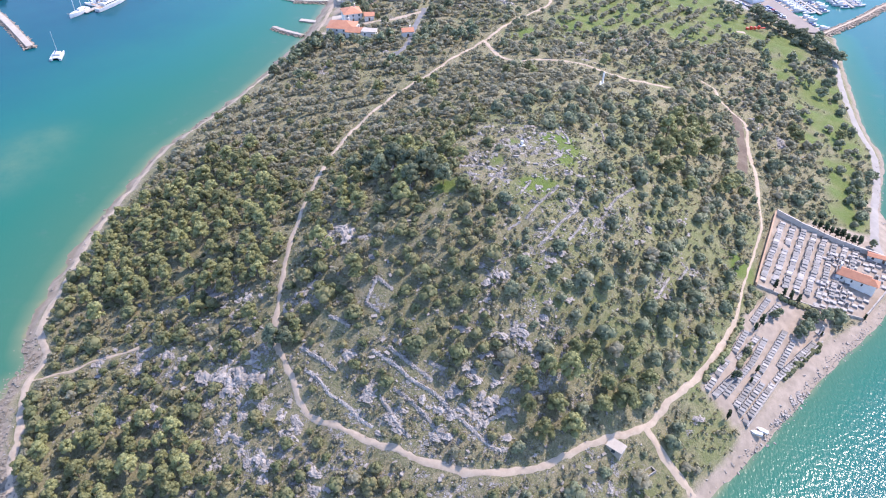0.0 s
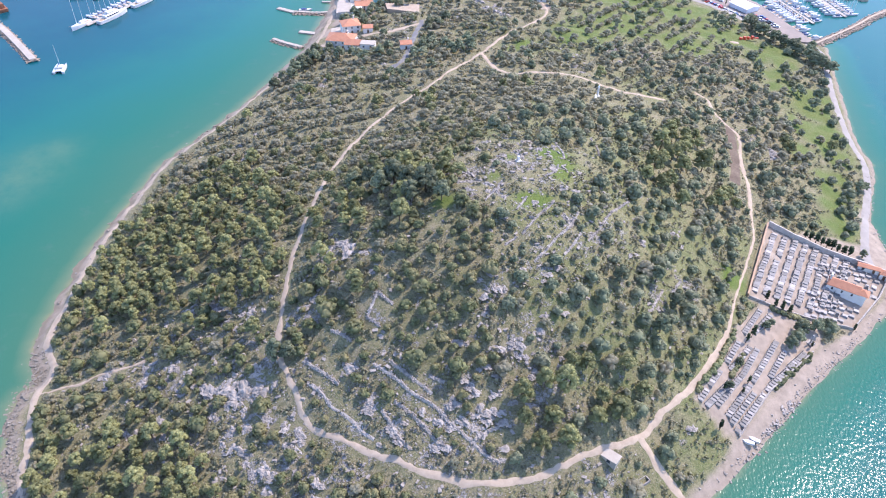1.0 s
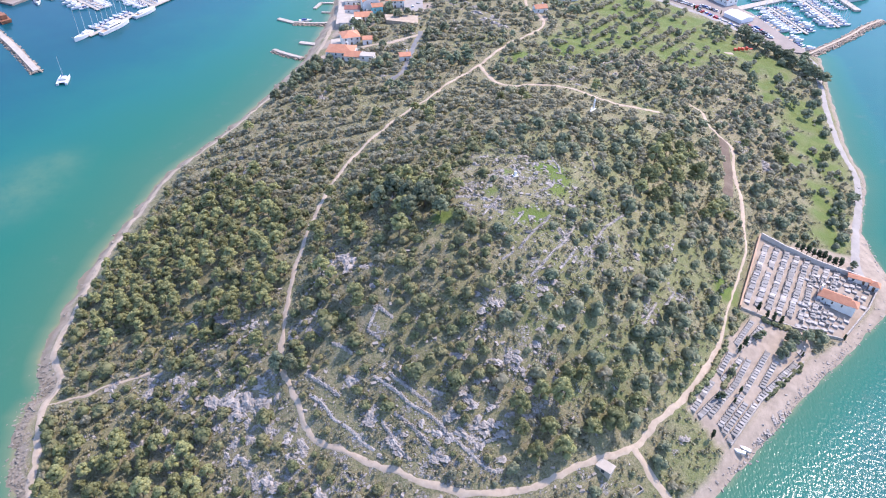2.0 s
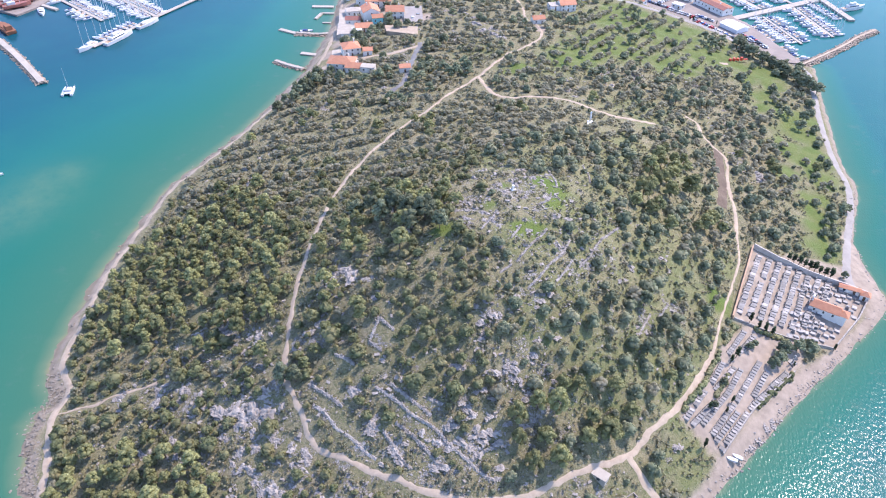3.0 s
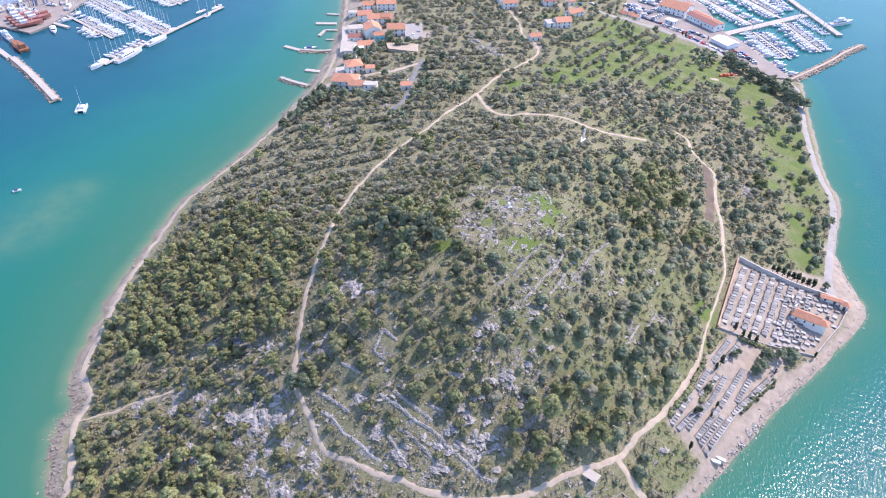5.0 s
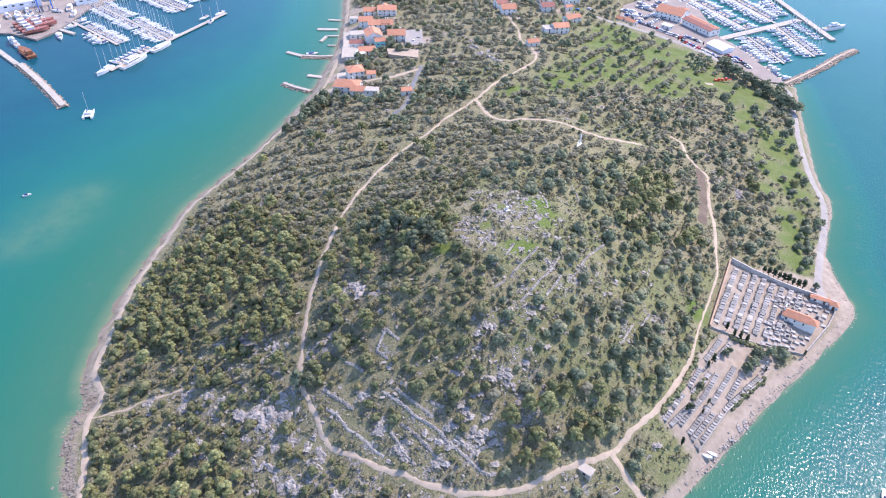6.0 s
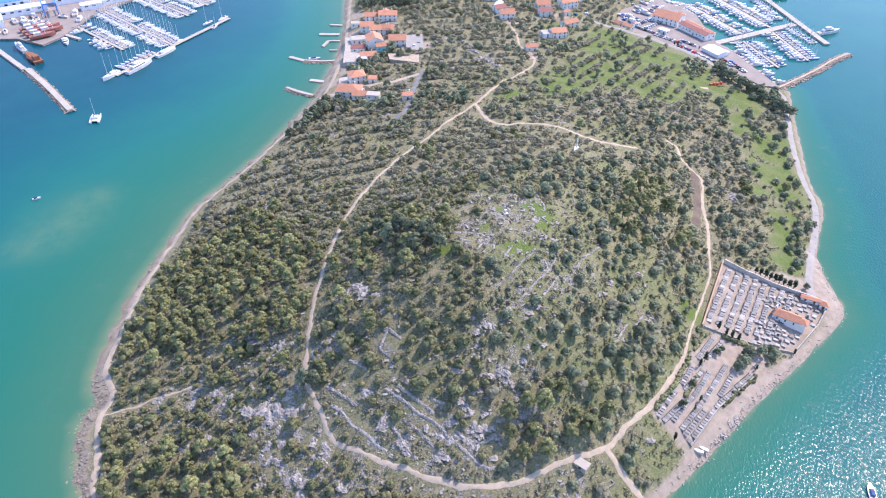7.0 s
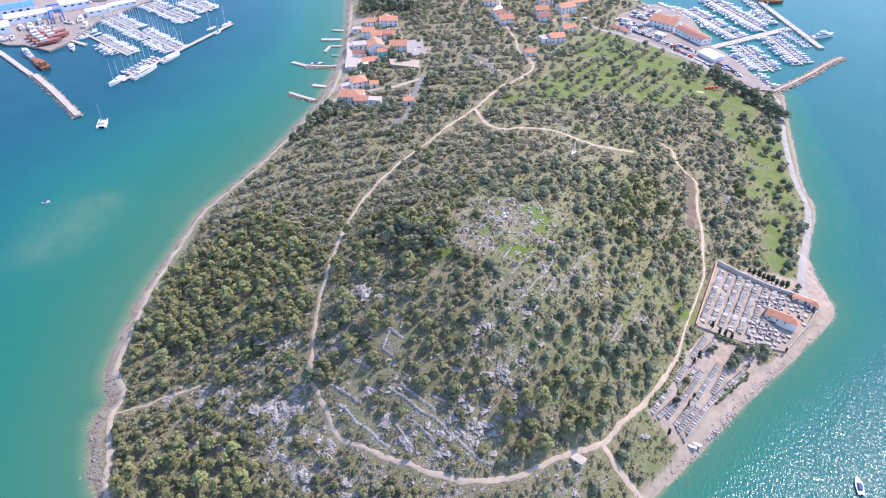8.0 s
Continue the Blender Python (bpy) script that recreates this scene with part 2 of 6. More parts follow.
# ---- plan of the land ----
WEST = [(-60, 30), (-95, 62), (-112, 90), (-125, 113), (-129.5, 121.5), (-132, 130), (-135, 138), (-134.5, 143), (-131, 146), (-133, 151), (-137, 156), (-139.5, 164), (-140.5, 175), (-141, 188), (-141, 203), (-140, 220), (-137.5, 236), (-135.2, 252), (-132.5, 275), (-128, 287), (-118, 308.5),
        (-108.4, 332), (-99.7, 359), (-92.7, 385), (-86.5, 406), (-83, 440), (-79.3, 478), (-79.3, 508), (-81, 540), (-86, 590), (-92, 660), (-96, 780), (-100, 1000)]
EAST = [(40, 70), (72, 104), (85, 116), (100, 129), (116, 144.5), (127, 154.5), (144, 168), (165, 187), (175.5, 196.5), (180, 201.5), (181.5, 208), (181.5, 222), (184, 243), (194, 263), (202, 278), (206, 288.5), (206.3, 299),
        (208.2, 313), (217, 344.5), (226, 376.5), (236, 412), (240, 424), (234, 430), (219, 497), (213, 505), (213, 520), (214, 570), (210, 596), (186, 602), (165, 640), (150, 780), (150, 1000)]
COAST = np.array(WEST[::-1] + [(0, 20)] + EAST, float)
# low hills that add up to the headland: x, y, radius, height
HILLS = [(20, 190, 38, 11.3), (20, 190, 75, 14.9), (-15, 160, 40, 8.1), (45, 155, 40, 9.0), (5, 125, 40, 7.5), (-55, 130, 45, 0.4), (-60, 190, 45, 8.5), (65, 215, 45, 11.3), (100, 180, 45, -5.7), (40, 250, 50, 10.9), (90, 290, 55, 9.0), (-40, 260, 60, 5.7), (-50, 330, 70, 6.0), (20, 340, 70, 3.0), (100, 370, 70, 6.7), (150, 300, 60, 0.3), (160, 420, 80, -1.1), (60, 430, 80, 7.5), (-30, 450, 80, 2.0), (40, 550, 110, 5.4), (-40, 90, 40, 1.3), (30, 80, 40, -6.2), (120, 540, 90, -2.2), (-10, 680, 130, 4.6), (110, 230, 50, 0.4)]
QUAY = np.array([(234, 428), (219, 497), (213, 505), (213, 520), (214, 570), (210, 596), (186, 601), (152, 575), (138, 532), (160, 512), (180, 494), (193, 478), (205, 458), (222, 430)], float)
CEMETERY = np.array([(128, 221), (138, 217), (162, 210), (173, 205), (163, 192), (147, 176), (126, 178), (114, 179), (107, 180)], float)
GRAVEYARD = np.array([(113, 179), (135, 178), (132, 168), (126, 163), (106, 146), (91, 128), (86, 128), (77, 136), (100, 167)], float)
STRAND = np.array([(76, 104), (88, 126), (108, 146), (128, 164), (148, 176), (166, 193), (174, 206), (160, 212), (140, 219), (145, 223), (165, 222), (172, 222), (180, 246), (196, 262), (195, 225), (192, 190), (150, 155), (100, 118)], float)


def signed(x, y, poly):
    """Distance to an outline, positive inside."""
    x, y = np.asarray(x, float), np.asarray(y, float)
    best, inside = np.full(x.shape, 1e18), np.zeros(x.shape, bool)
    for (ax, ay), (bx, by) in zip(poly, np.roll(poly, -1, 0)):
        dx, dy = bx - ax, by - ay
        u = np.clip(((x - ax) * dx + (y - ay) * dy) / (dx * dx + dy * dy), 0, 1)
        best = np.minimum(best, (x - ax - u * dx) ** 2 + (y - ay - u * dy) ** 2)
        if dy:
            inside ^= ((ay > y) != (by > y)) & (x < ax + (y - ay) * dx / dy)
    return np.sqrt(best) * np.where(inside, 1, -1)


def waves(x, y, size, seed=0):
    """Smooth unevenness between about -1 and 1, from crossing waves."""
    r = np.random.RandomState(seed)
    total = np.zeros(np.shape(x))
    for k in range(9):
        a, p, f = r.uniform(0, math.tau), r.uniform(0, math.tau), r.uniform(0.6, 1.7) / size * math.tau
        total = total + np.sin((np.cos(a) * x + np.sin(a) * y) * f + p + 0.8 * np.sin((np.sin(a) * x - np.cos(a) * y) * f * 0.6 + p * 2))
    return total / 4.0


def near(x, y, spots):
    """The greatest of some soft round spots (x, y, radius)."""
    best = np.zeros(np.shape(x))
    for cx, cy, r in spots:
        best = np.maximum(best, np.exp(-((x - cx) ** 2 + (y - cy) ** 2) / (r * r)))
    return best


def raw_ground(x, y):
    d = signed(x, y, COAST) + np.where(x > 40, 0.4, 1.0) * (1.2 * waves(x, y, 14, 5) + 0.6 * waves(x, y, 5, 6))
    hill = sum(h * np.exp(-((x - cx) ** 2 + (y - cy) ** 2) / (2 * r * r)) for cx, cy, r, h in HILLS)
    land = (1 - np.exp(-np.clip(d, 0, None) / 16)) * (hill + 0.5 * waves(x, y, 22, 1) + 0.25 * waves(x, y, 8, 2)) + 0.9 * np.clip(d / 6, 0, 1)
    z = np.where(d > 0, land, np.maximum(d * 0.18, -4.0))
    z = np.where(signed(x, y, QUAY) > -1.5, np.minimum(z, 0.6), z)
    return z, d


STEP = 2.0
GX, GY = np.arange(-170, 262, STEP), np.arange(8, 720, STEP)
MX, MY = np.meshgrid(GX, GY)
MZ, MD = raw_ground(MX, MY)


def ground_z(x, y):
    """Height of the land, read from its own mesh."""
    u = np.clip((np.asarray(x, float) - GX[0]) / STEP, 0, len(GX) - 1.001)
    v = np.clip((np.asarray(y, float) - GY[0]) / STEP, 0, len(GY) - 1.001)
    i, j = u.astype(int), v.astype(int)
    a, b = u - i, v - j
    return (MZ[j, i] * (1 - a) + MZ[j, i + 1] * a) * (1 - b) + (MZ[j + 1, i] * (1 - a) + MZ[j + 1, i + 1] * a) * b


def gz(x, y):
    return float(ground_z(np.array(x), np.array(y)))


# ---- mesh helpers ----


def mesh_of(name, verts, faces, mats, index=None, smooth=False):
    me = bpy.data.meshes.new(name)
    verts = np.asarray(verts, np.float32)
    if isinstance(faces, np.ndarray):
        n, k = faces.shape
        me.vertices.add(len(verts)), me.loops.add(n * k), me.polygons.add(n)
        me.vertices.foreach_set("co", verts.ravel())
        me.loops.foreach_set("vertex_index", faces.astype(np.int32).ravel())
        me.polygons.foreach_set("loop_start", np.arange(0, n * k, k, dtype=np.int32))
        me.update(calc_edges=True)
    else:
        me.from_pydata(verts.tolist(), [], faces)
    for m in mats:
        me.materials.append(m)
    if index is not None:
        me.polygons.foreach_set("material_index", np.asarray(index, np.int32))
    me.polygons.foreach_set("use_smooth", np.full(len(me.polygons), smooth))
    me.update()
    return me


def add_attr(me, name, values):
    a = me.attributes.new(name, "FLOAT", "POINT")
    a.data.foreach_set("value", np.asarray(values, np.float32).ravel())


def part(name, bm, material, parent, label=""):
    """Links a bmesh, or a finished mesh, as one part under a thing."""
    if isinstance(bm, bpy.types.Mesh):
        me = bm
    else:
        me = bpy.data.meshes.new(name)
        bm.to_mesh(me)
        bm.free()
        me.materials.append(material)
    ob = new(name, me)
    ob.parent = parent
    return tagged(ob, label)


def thing(name, label, category, group="", kind=""):
    return tagged(new(name), label, category, group, kind)


def box(bm, x0, y0, z0, x1, y1, z1, bevel=0.0):
    r = bmesh.ops.create_cube(bm, size=1)
    m = Matrix.Translation(((x0 + x1) / 2, (y0 + y1) / 2, (z0 + z1) / 2)) @ Matrix.Diagonal((x1 - x0, y1 - y0, z1 - z0, 1))
    bmesh.ops.transform(bm, matrix=m, verts=r["verts"])
    if bevel:
        edges = list({e for v in r["verts"] for e in v.link_edges})
        bmesh.ops.bevel(bm, geom=edges, offset=bevel, segments=1, affect="EDGES")
    return bm


def boxed(*dims, bevel=0.0):
    return box(bmesh.new(), *dims, bevel=bevel)


def tube(p, q, r0, r1, sides=6):
    bm = bmesh.new()
    p, q = Vector(p), Vector(q)
    m = Matrix.Translation((p + q) / 2) @ (q - p).to_track_quat("Z", "Y").to_matrix().to_4x4()
    bmesh.ops.create_cone(bm, cap_ends=True, segments=sides, radius1=r0, radius2=r1, depth=(q - p).length, matrix=m)
    return bm


def prism(outline, z0, z1):
    """A slab over an outline."""
    bm = bmesh.new()
    low = [bm.verts.new((x, y, z0)) for x, y in outline]
    top = [bm.verts.new((x, y, z1)) for x, y in outline]
    n = len(low)
    bm.faces.new(top)
    bm.faces.new(low[::-1])
    for i in range(n):
        bm.faces.new((low[i], low[(i + 1) % n], top[(i + 1) % n], top[i]))
    bmesh.ops.recalc_face_normals(bm, faces=bm.faces)
    return bm


def smooth_line(points, step=1.5):
    """A rounded line through the points, at even steps."""
    p = np.array(points, float)
    p = np.vstack([2 * p[0] - p[1], p, 2 * p[-1] - p[-2]])
    out = []
    for a, b, c, d in zip(p, p[1:], p[2:], p[3:]):
        n = max(2, int(np.hypot(*(c - b)) / step))
        for t in np.arange(n) / n:
            out.append(0.5 * (2 * b + (c - a) * t + (2 * a - 5 * b + 4 * c - d) * t * t + (3 * b - a - 3 * c + d) * t ** 3))
    out.append(p[-2])
    return np.array(out)


TRACKS = []  # the lines of all tracks and their half widths, kept free of scrub


def ribbon(name, points, width, material, label, lift=0.14, ragged=0.25, seed=0):
    line = smooth_line(points)
    TRACKS.append((line, width / 2))
    t = np.gradient(line, axis=0)
    t /= np.maximum(np.hypot(t[:, 0], t[:, 1]), 1e-6)[:, None]
    side = np.stack([t[:, 1], -t[:, 0]], 1)
    r = np.random.RandomState(seed)
    cols, verts = 5, []
    wob = [1 + ragged * waves(line[:, 0], line[:, 1], 9, seed + k) + 0.5 * ragged * r.randn(len(line)) for k in (1, 2)]
    for k in range(cols):
        u = k / (cols - 1) * 2 - 1
        q = line + side * (u * width / 2 * (wob[0] if u < 0 else wob[1]))[:, None]
        z = ground_z(q[:, 0], q[:, 1]) + lift - (0.12 if abs(u) == 1 else 0)
        verts.append(np.column_stack([q, z]))
    n = len(line)
    v = np.concatenate(verts)
    i = np.arange(n - 1)
    f = np.concatenate([np.stack([k * n + i, (k + 1) * n + i, (k + 1) * n + i + 1, k * n + i + 1], 1) for k in range(cols - 1)])
    ob = new(name, mesh_of(name, v, f[:, ::-1], [material], smooth=True))
    return tagged(ob, label, "track", kind="structure")


# ---- ground, sea ----
BRIGHT = [(195.6, 350, 13), (193, 333, 14), (179, 314, 11), (185, 303, 12), (168, 288, 8), (187, 288.5, 11), (193, 311, 12), (176, 268.5, 9), (173, 255, 9), (166, 247, 7), (208, 347, 8), (200, 411, 10), (198, 392, 12), (184, 396, 9), (149, 220.5, 5), (163, 230, 6), (181, 357, 8), (188, 372, 12),
          (162, 489, 9), (170, 469, 12), (141, 496, 10), (156, 448, 8), (117, 500, 8), (130, 506, 8), (184, 445, 10), (186, 415, 9), (44, 372, 7), (37, 366, 6), (72, 383, 8), (105, 546, 8)]
MEADOWS = BRIGHT + [(36, 211, 3.5), (40.5, 210, 4), (41.5, 205, 4), (39.5, 198.5, 3.5), (31, 183.5, 4), (26, 182, 3.5), (1, 182.5, 4), (17, 194, 3), (22.5, 207, 2.5), (165, 232, 10), (150, 455, 30), (120, 470, 28), (170, 425, 24), (105, 420, 30), (80, 395, 22), (140, 400, 24), (196, 405, 18),
           (130, 500, 20), (104, 185, 6), (90, 510, 14)]
GLADES = [(76, 119, 10), (80, 126, 8), (67, 112, 7), (85, 150, 14), (75, 140, 12), (50, 140, 13), (30, 150, 11), (90, 190, 15), (65, 225, 14), (75, 245, 14), (110, 250, 10), (40, 235, 14), (20, 230, 12), (110, 205, 8), (0, 180, 9), (5, 150, 10), (-5, 135, 9), (80, 270, 14), (40, 265, 14), (100, 320, 20), (60, 370, 22), (20, 400, 18), (0, 300, 18), (-40, 320, 18), (40, 212, 11), (45, 200, 11), (28, 178, 11), (48, 185, 12), (96, 170, 9), (62, 150, 13), (70, 168, 13), (55, 100, 12), (35, 180, 10), (60, 200, 12), (75, 185, 14), (85, 205, 12), (40, 160, 12)]
STONY = [(28, 205, 22), (12, 190, 16), (-33, 173, 9), (-58, 130, 22), (-48, 112, 18), (-85, 140, 18), (5, 116, 20), (-15, 120, 18), (14, 148, 10), (24, 136, 12), (28, 126, 10), (30, 160, 12), (45, 170, 14), (-40, 152, 10), (-20, 146, 8),
         (70, 160, 10), (80, 172, 8), (-30, 100, 25), (10, 95, 25), (-70, 160, 14), (45, 105, 10), (150, 278, 7), (141, 284, 7), (148, 307, 7), (148, 325, 7), (143, 349, 8), (145, 371, 8), (92, 371, 6), (110, 369, 8), (67, 354, 6), (67, 337, 6), (-30, 400, 12), (27, 435, 12), (7, 420, 7), (11, 478, 9), (-5, 480, 7), (40, 176, 12), (52, 180, 10), (22, 178, 10)]
gm = mesh_of("ground", np.column_stack([MX.ravel(), MY.ravel(), MZ.ravel()]),
             np.stack([(j := np.add.outer(np.arange(len(GY) - 1) * len(GX), np.arange(len(GX) - 1)).ravel()), j + 1, j + 1 + len(GX), j + len(GX)], 1), [GROUND], smooth=True)
soft = 0.25 * waves(MX, MY, 12, 8)
add_attr(gm, "green", np.clip(near(MX, MY, MEADOWS) * 1.5 - 0.25 + soft, 0, 0.9) + np.clip(near(MX, MY, GLADES) * 0.9 - 0.2 + soft, 0, 0.5) * np.where(MX < 15, 0.3, 0.75))
add_attr(gm, "stony", np.clip(0.12 + near(MX, MY, STONY) * 0.75 + soft, 0, 1) * np.clip(1.6 - near(MX, MY, MEADOWS) * 1.5, 0.2, 1))
shore = np.where((MX > 60) & (MY > 238), 2.6, np.where((MX < 0) & (MY > 190), 6.5, 5.0))
beach = np.clip((shore - MD) / 2.0, 0, 1)
beach = np.maximum(beach, np.clip(near(MX, MY, [(-70, 395, 9), (-72, 420, 8), (-70, 450, 9), (-70, 475, 9), (-68, 505, 9), (-55, 490, 8), (-21, 466, 9), (-38, 482, 6), (62, 440, 6), (56, 520, 8), (95, 540, 8), (-66, 462, 9), (-66, 488, 9), (-66, 435, 7), (-52, 398, 6), (-70, 530, 8), (-70, 548, 8), (-56, 520, 7), (-56, 460, 6), (-34, 478, 8), (-14, 466, 8), (-50, 440, 6), (-40, 514, 7), (-45, 492, 7), (-50, 488, 7)]) * 3 - 0.8 + soft, 0, 1))
for outline in (CEMETERY, GRAVEYARD, STRAND):
    beach = np.maximum(beach, np.clip(signed(MX, MY, outline) / 1.5 + 0.7, 0, 1))
add_attr(gm, "gravel", beach)
add_attr(gm, "wet", np.where(MX < 0, np.clip(1.3 - np.abs(MD - 0.3) / 2.2, 0, 1), 0.4 * np.clip(1 - np.abs(MD - 0.2) / 1.6, 0, 1)))
tagged(new("ground", gm), "dry grassy limestone headland with pale gravel shores", "ground", kind="structure")

xs = np.unique(np.concatenate([np.arange(-420, -160, 7.0), np.arange(-160, 261, 3.0), np.arange(262, 421, 7.0), -420 - np.geomspace(8, 3500, 14), 420 + np.geomspace(8, 3500, 14)]))
ys = np.unique(np.concatenate([np.arange(0, 60, 7.0), np.arange(60, 500, 3.0), np.arange(502, 661, 7.0), -np.geomspace(8, 2500, 12), 660 + np.geomspace(8, 3500, 14)]))
SX, SY = np.meshgrid(xs, ys)
sea_d = -signed(SX, SY, COAST)
depth_scale = 190.0 - 143.0 * np.clip(SX / 40 + 0.5, 0, 1)
sm = mesh_of("sea", np.column_stack([SX.ravel(), SY.ravel(), np.zeros(SX.size)]),
             np.stack([(j := np.add.outer(np.arange(len(ys) - 1) * len(xs), np.arange(len(xs) - 1)).ravel()), j + 1, j + 1 + len(xs), j + len(xs)], 1), [SEA], smooth=True)
deep = np.clip((sea_d + 0.6 * waves(SX, SY, 10, 33)) / depth_scale, 0, 1) ** 0.8
deep = np.where(SX < 0, np.clip(deep + np.clip((SY - 330) / 700, 0, 0.3) * np.clip(sea_d / 60, 0, 1), 0, 1), np.clip(deep + np.clip((SY - 330) / 300, 0, 0.5) * np.clip(sea_d / 25, 0, 1), 0, 1))
add_attr(sm, "depth", np.where(SX > 0, np.minimum(deep, 0.6), deep))
add_attr(sm, "weed", np.clip(1 - np.abs(sea_d - 14) / 12, 0, 1) * 0.6)
add_attr(sm, "bar", near(SX, SY, [(-193, 266, 19), (-191, 279, 16), (-186, 287, 12), (-197, 254, 17), (-203, 245, 13)]) * 0.8)
add_attr(sm, "rough_sea", 0.07 + np.clip(sea_d / 30, 0.3, 1) * np.clip(SX / 60, 0, 1) * np.clip(1.05 - (SY - 225) / 190, 0.12, 0.95))
tagged(new("sea", sm), "turquoise sea, green in the shallows and blue where deep", "sea", kind="structure")

# ---- tracks ----
ribbon("track", [(49, 590), (49, 535), (55, 485), (55, 464), (62, 442), (61, 424), (50, 406), (43, 398), (36, 390), (21, 361), (2, 332), (-7, 314), (-19, 295), (-33, 266), (-42, 238), (-45, 219), (-47, 201), (-48, 186), (-49, 176), (-49, 164), (-49, 152), (-48, 141),
                 (-44, 133), (-40, 125), (-35, 117), (-26, 113), (-14, 108), (-4, 105), (8, 103), (18, 104), (27, 106), (33, 109), (43, 114), (57, 120), (65, 128), (77, 139), (89, 154), (95, 163)], 1.6, PATH, "pale gravel track that rings the hill", ragged=0.33, seed=3)
ribbon("grassy_track", [(95, 163), (103, 180), (111, 195), (119, 211), (122, 224)], 0.9, PATH, "narrow grassy gravel path beside the cemetery wall", ragged=0.35, seed=5)
ribbon("field_track", [(122, 224), (125, 236), (128, 251), (130, 264), (136, 284), (134, 292), (130, 303), (131, 318), (126, 325)], 1.6, PATH, "pale gravel track beside a ploughed strip", seed=7)
ribbon("side_track", [(19, 359), (20.5, 354), (22.2, 347.4), (25.5, 334), (29.3, 327), (35.4, 323.5), (44, 324.5), (53, 323), (65, 318), (77, 307), (93, 303), (105, 305)], 2.2, PATH, "pale track branching off through the olive groves", seed=9)
ribbon("shore_path", [(57, 120), (62, 114), (66, 110), (70, 106)], 2.3, PATH, "straight gravel path down to the beach", seed=11)
ribbon("coast_path", [(-110, 96), (-116, 105), (-119.7, 112.5), (-120, 119), (-122, 124), (-124, 129), (-126.4, 134.6), (-127.6, 140), (-127.3, 143.6), (-126.2, 148), (-127.9, 154), (-131.8, 159.4), (-134, 164), (-134.6, 170), (-134.8, 179), (-135, 188), (-135.8, 200), (-136, 211), (-134.6, 223), (-133.8, 232)], 2.4, PATH, "pale gravel path along the rocky shore", ragged=0.3, seed=13)
ribbon("foot_path", [(-127.6, 141), (-123.5, 141.6), (-120, 142.7), (-113.8, 143.2), (-108.3, 145.2), (-102.4, 146.2), (-96.8, 147.4), (-93.6, 148.5)], 1.0, PATH, "faint footpath through scrub and rocks", ragged=0.45, seed=15)
ribbon("coast_road", [(168, 205), (170, 219), (182, 244), (193, 266), (200, 286), (204, 313), (212, 347), (223, 384), (231, 412), (228, 428)], 3.5, ROAD, "pale grey road along the eastern shore", ragged=0.12, seed=17)
ribbon("west_path", [(-133.8, 232), (-133.4, 240), (-131, 254), (-129.8, 265), (-127.5, 276), (-122.6, 287), (-117, 298.7), (-111.3, 311.5), (-105.3, 325), (-99.4, 341.7), (-93, 359.4), (-88.5, 376), (-82, 390), (-76, 420), (-74, 470), (-77, 530), (-81, 590)], 2.6, PATH, "pale gravel path behind the western beach", ragged=0.25, seed=19)
ribbon("cottage_lane", [(-28, 346), (-22.5, 355), (-19.6, 373.7), (-17.9, 394.8), (-15, 412), (-14.8, 418)], 3.0, ASPHALT, "grey lane past a small cottage", seed=22)
ribbon("village_lane", [(-69, 403), (-60, 404), (-51.3, 403), (-42, 403.5), (-31.3, 404.8), (-22, 410), (-15, 413.5)], 3.0, PATH, "pale lane between the houses", seed=21)
ribbon("ploughed_strip", [(134, 293), (130, 276), (125, 256), (120, 242)], 4.4, EARTH, "narrow strip of freshly ploughed brown earth", ragged=0.08, seed=23)
ribbon("verge_road", [(120, 534), (138, 520), (160, 504), (180, 486), (192, 470), (204, 450), (222, 424)], 4.0, ROAD, "pale road between the fields and the marina", ragged=0.03, seed=25)

# ---- jetties, quays and breakwaters ----


def strip(a, b, width, z0, z1):
    """A straight slab between two points of the plan."""
    a, b = Vector(a), Vector(b)
    s = (b - a).normalized().orthogonal() * width / 2
    return prism([a + s, b + s, b - s, a - s], z0, z1)


def merged(*bms):
    """One bmesh out of several."""
    out = bmesh.new()
    for bm in bms:
        me = bpy.data.meshes.new("piece")
        bm.to_mesh(me)
        bm.free()
        out.from_mesh(me)
        bpy.data.meshes.remove(me)
    return out


def pier(name, a, b, width, label, material=CONCRETE, top=0.9, posts=True):
    ob = thing(name, label, "pier", "piers")
    part("deck", strip(a, b, width, top - 0.45, top), material, ob)
    if posts:
        a, b = Vector(a), Vector(b)
        n = max(2, int((b - a).length / 12))
        for k in range(n):
            q = a.lerp(b, (k + 0.5) / n)
            part("pile", tube((q.x, q.y, -3), (q.x, q.y, top - 0.4), 0.35, 0.3), material, ob)
    else:
        part("base", strip(a, b, width * 1.02, -3, top - 0.46), material, ob)
    return ob


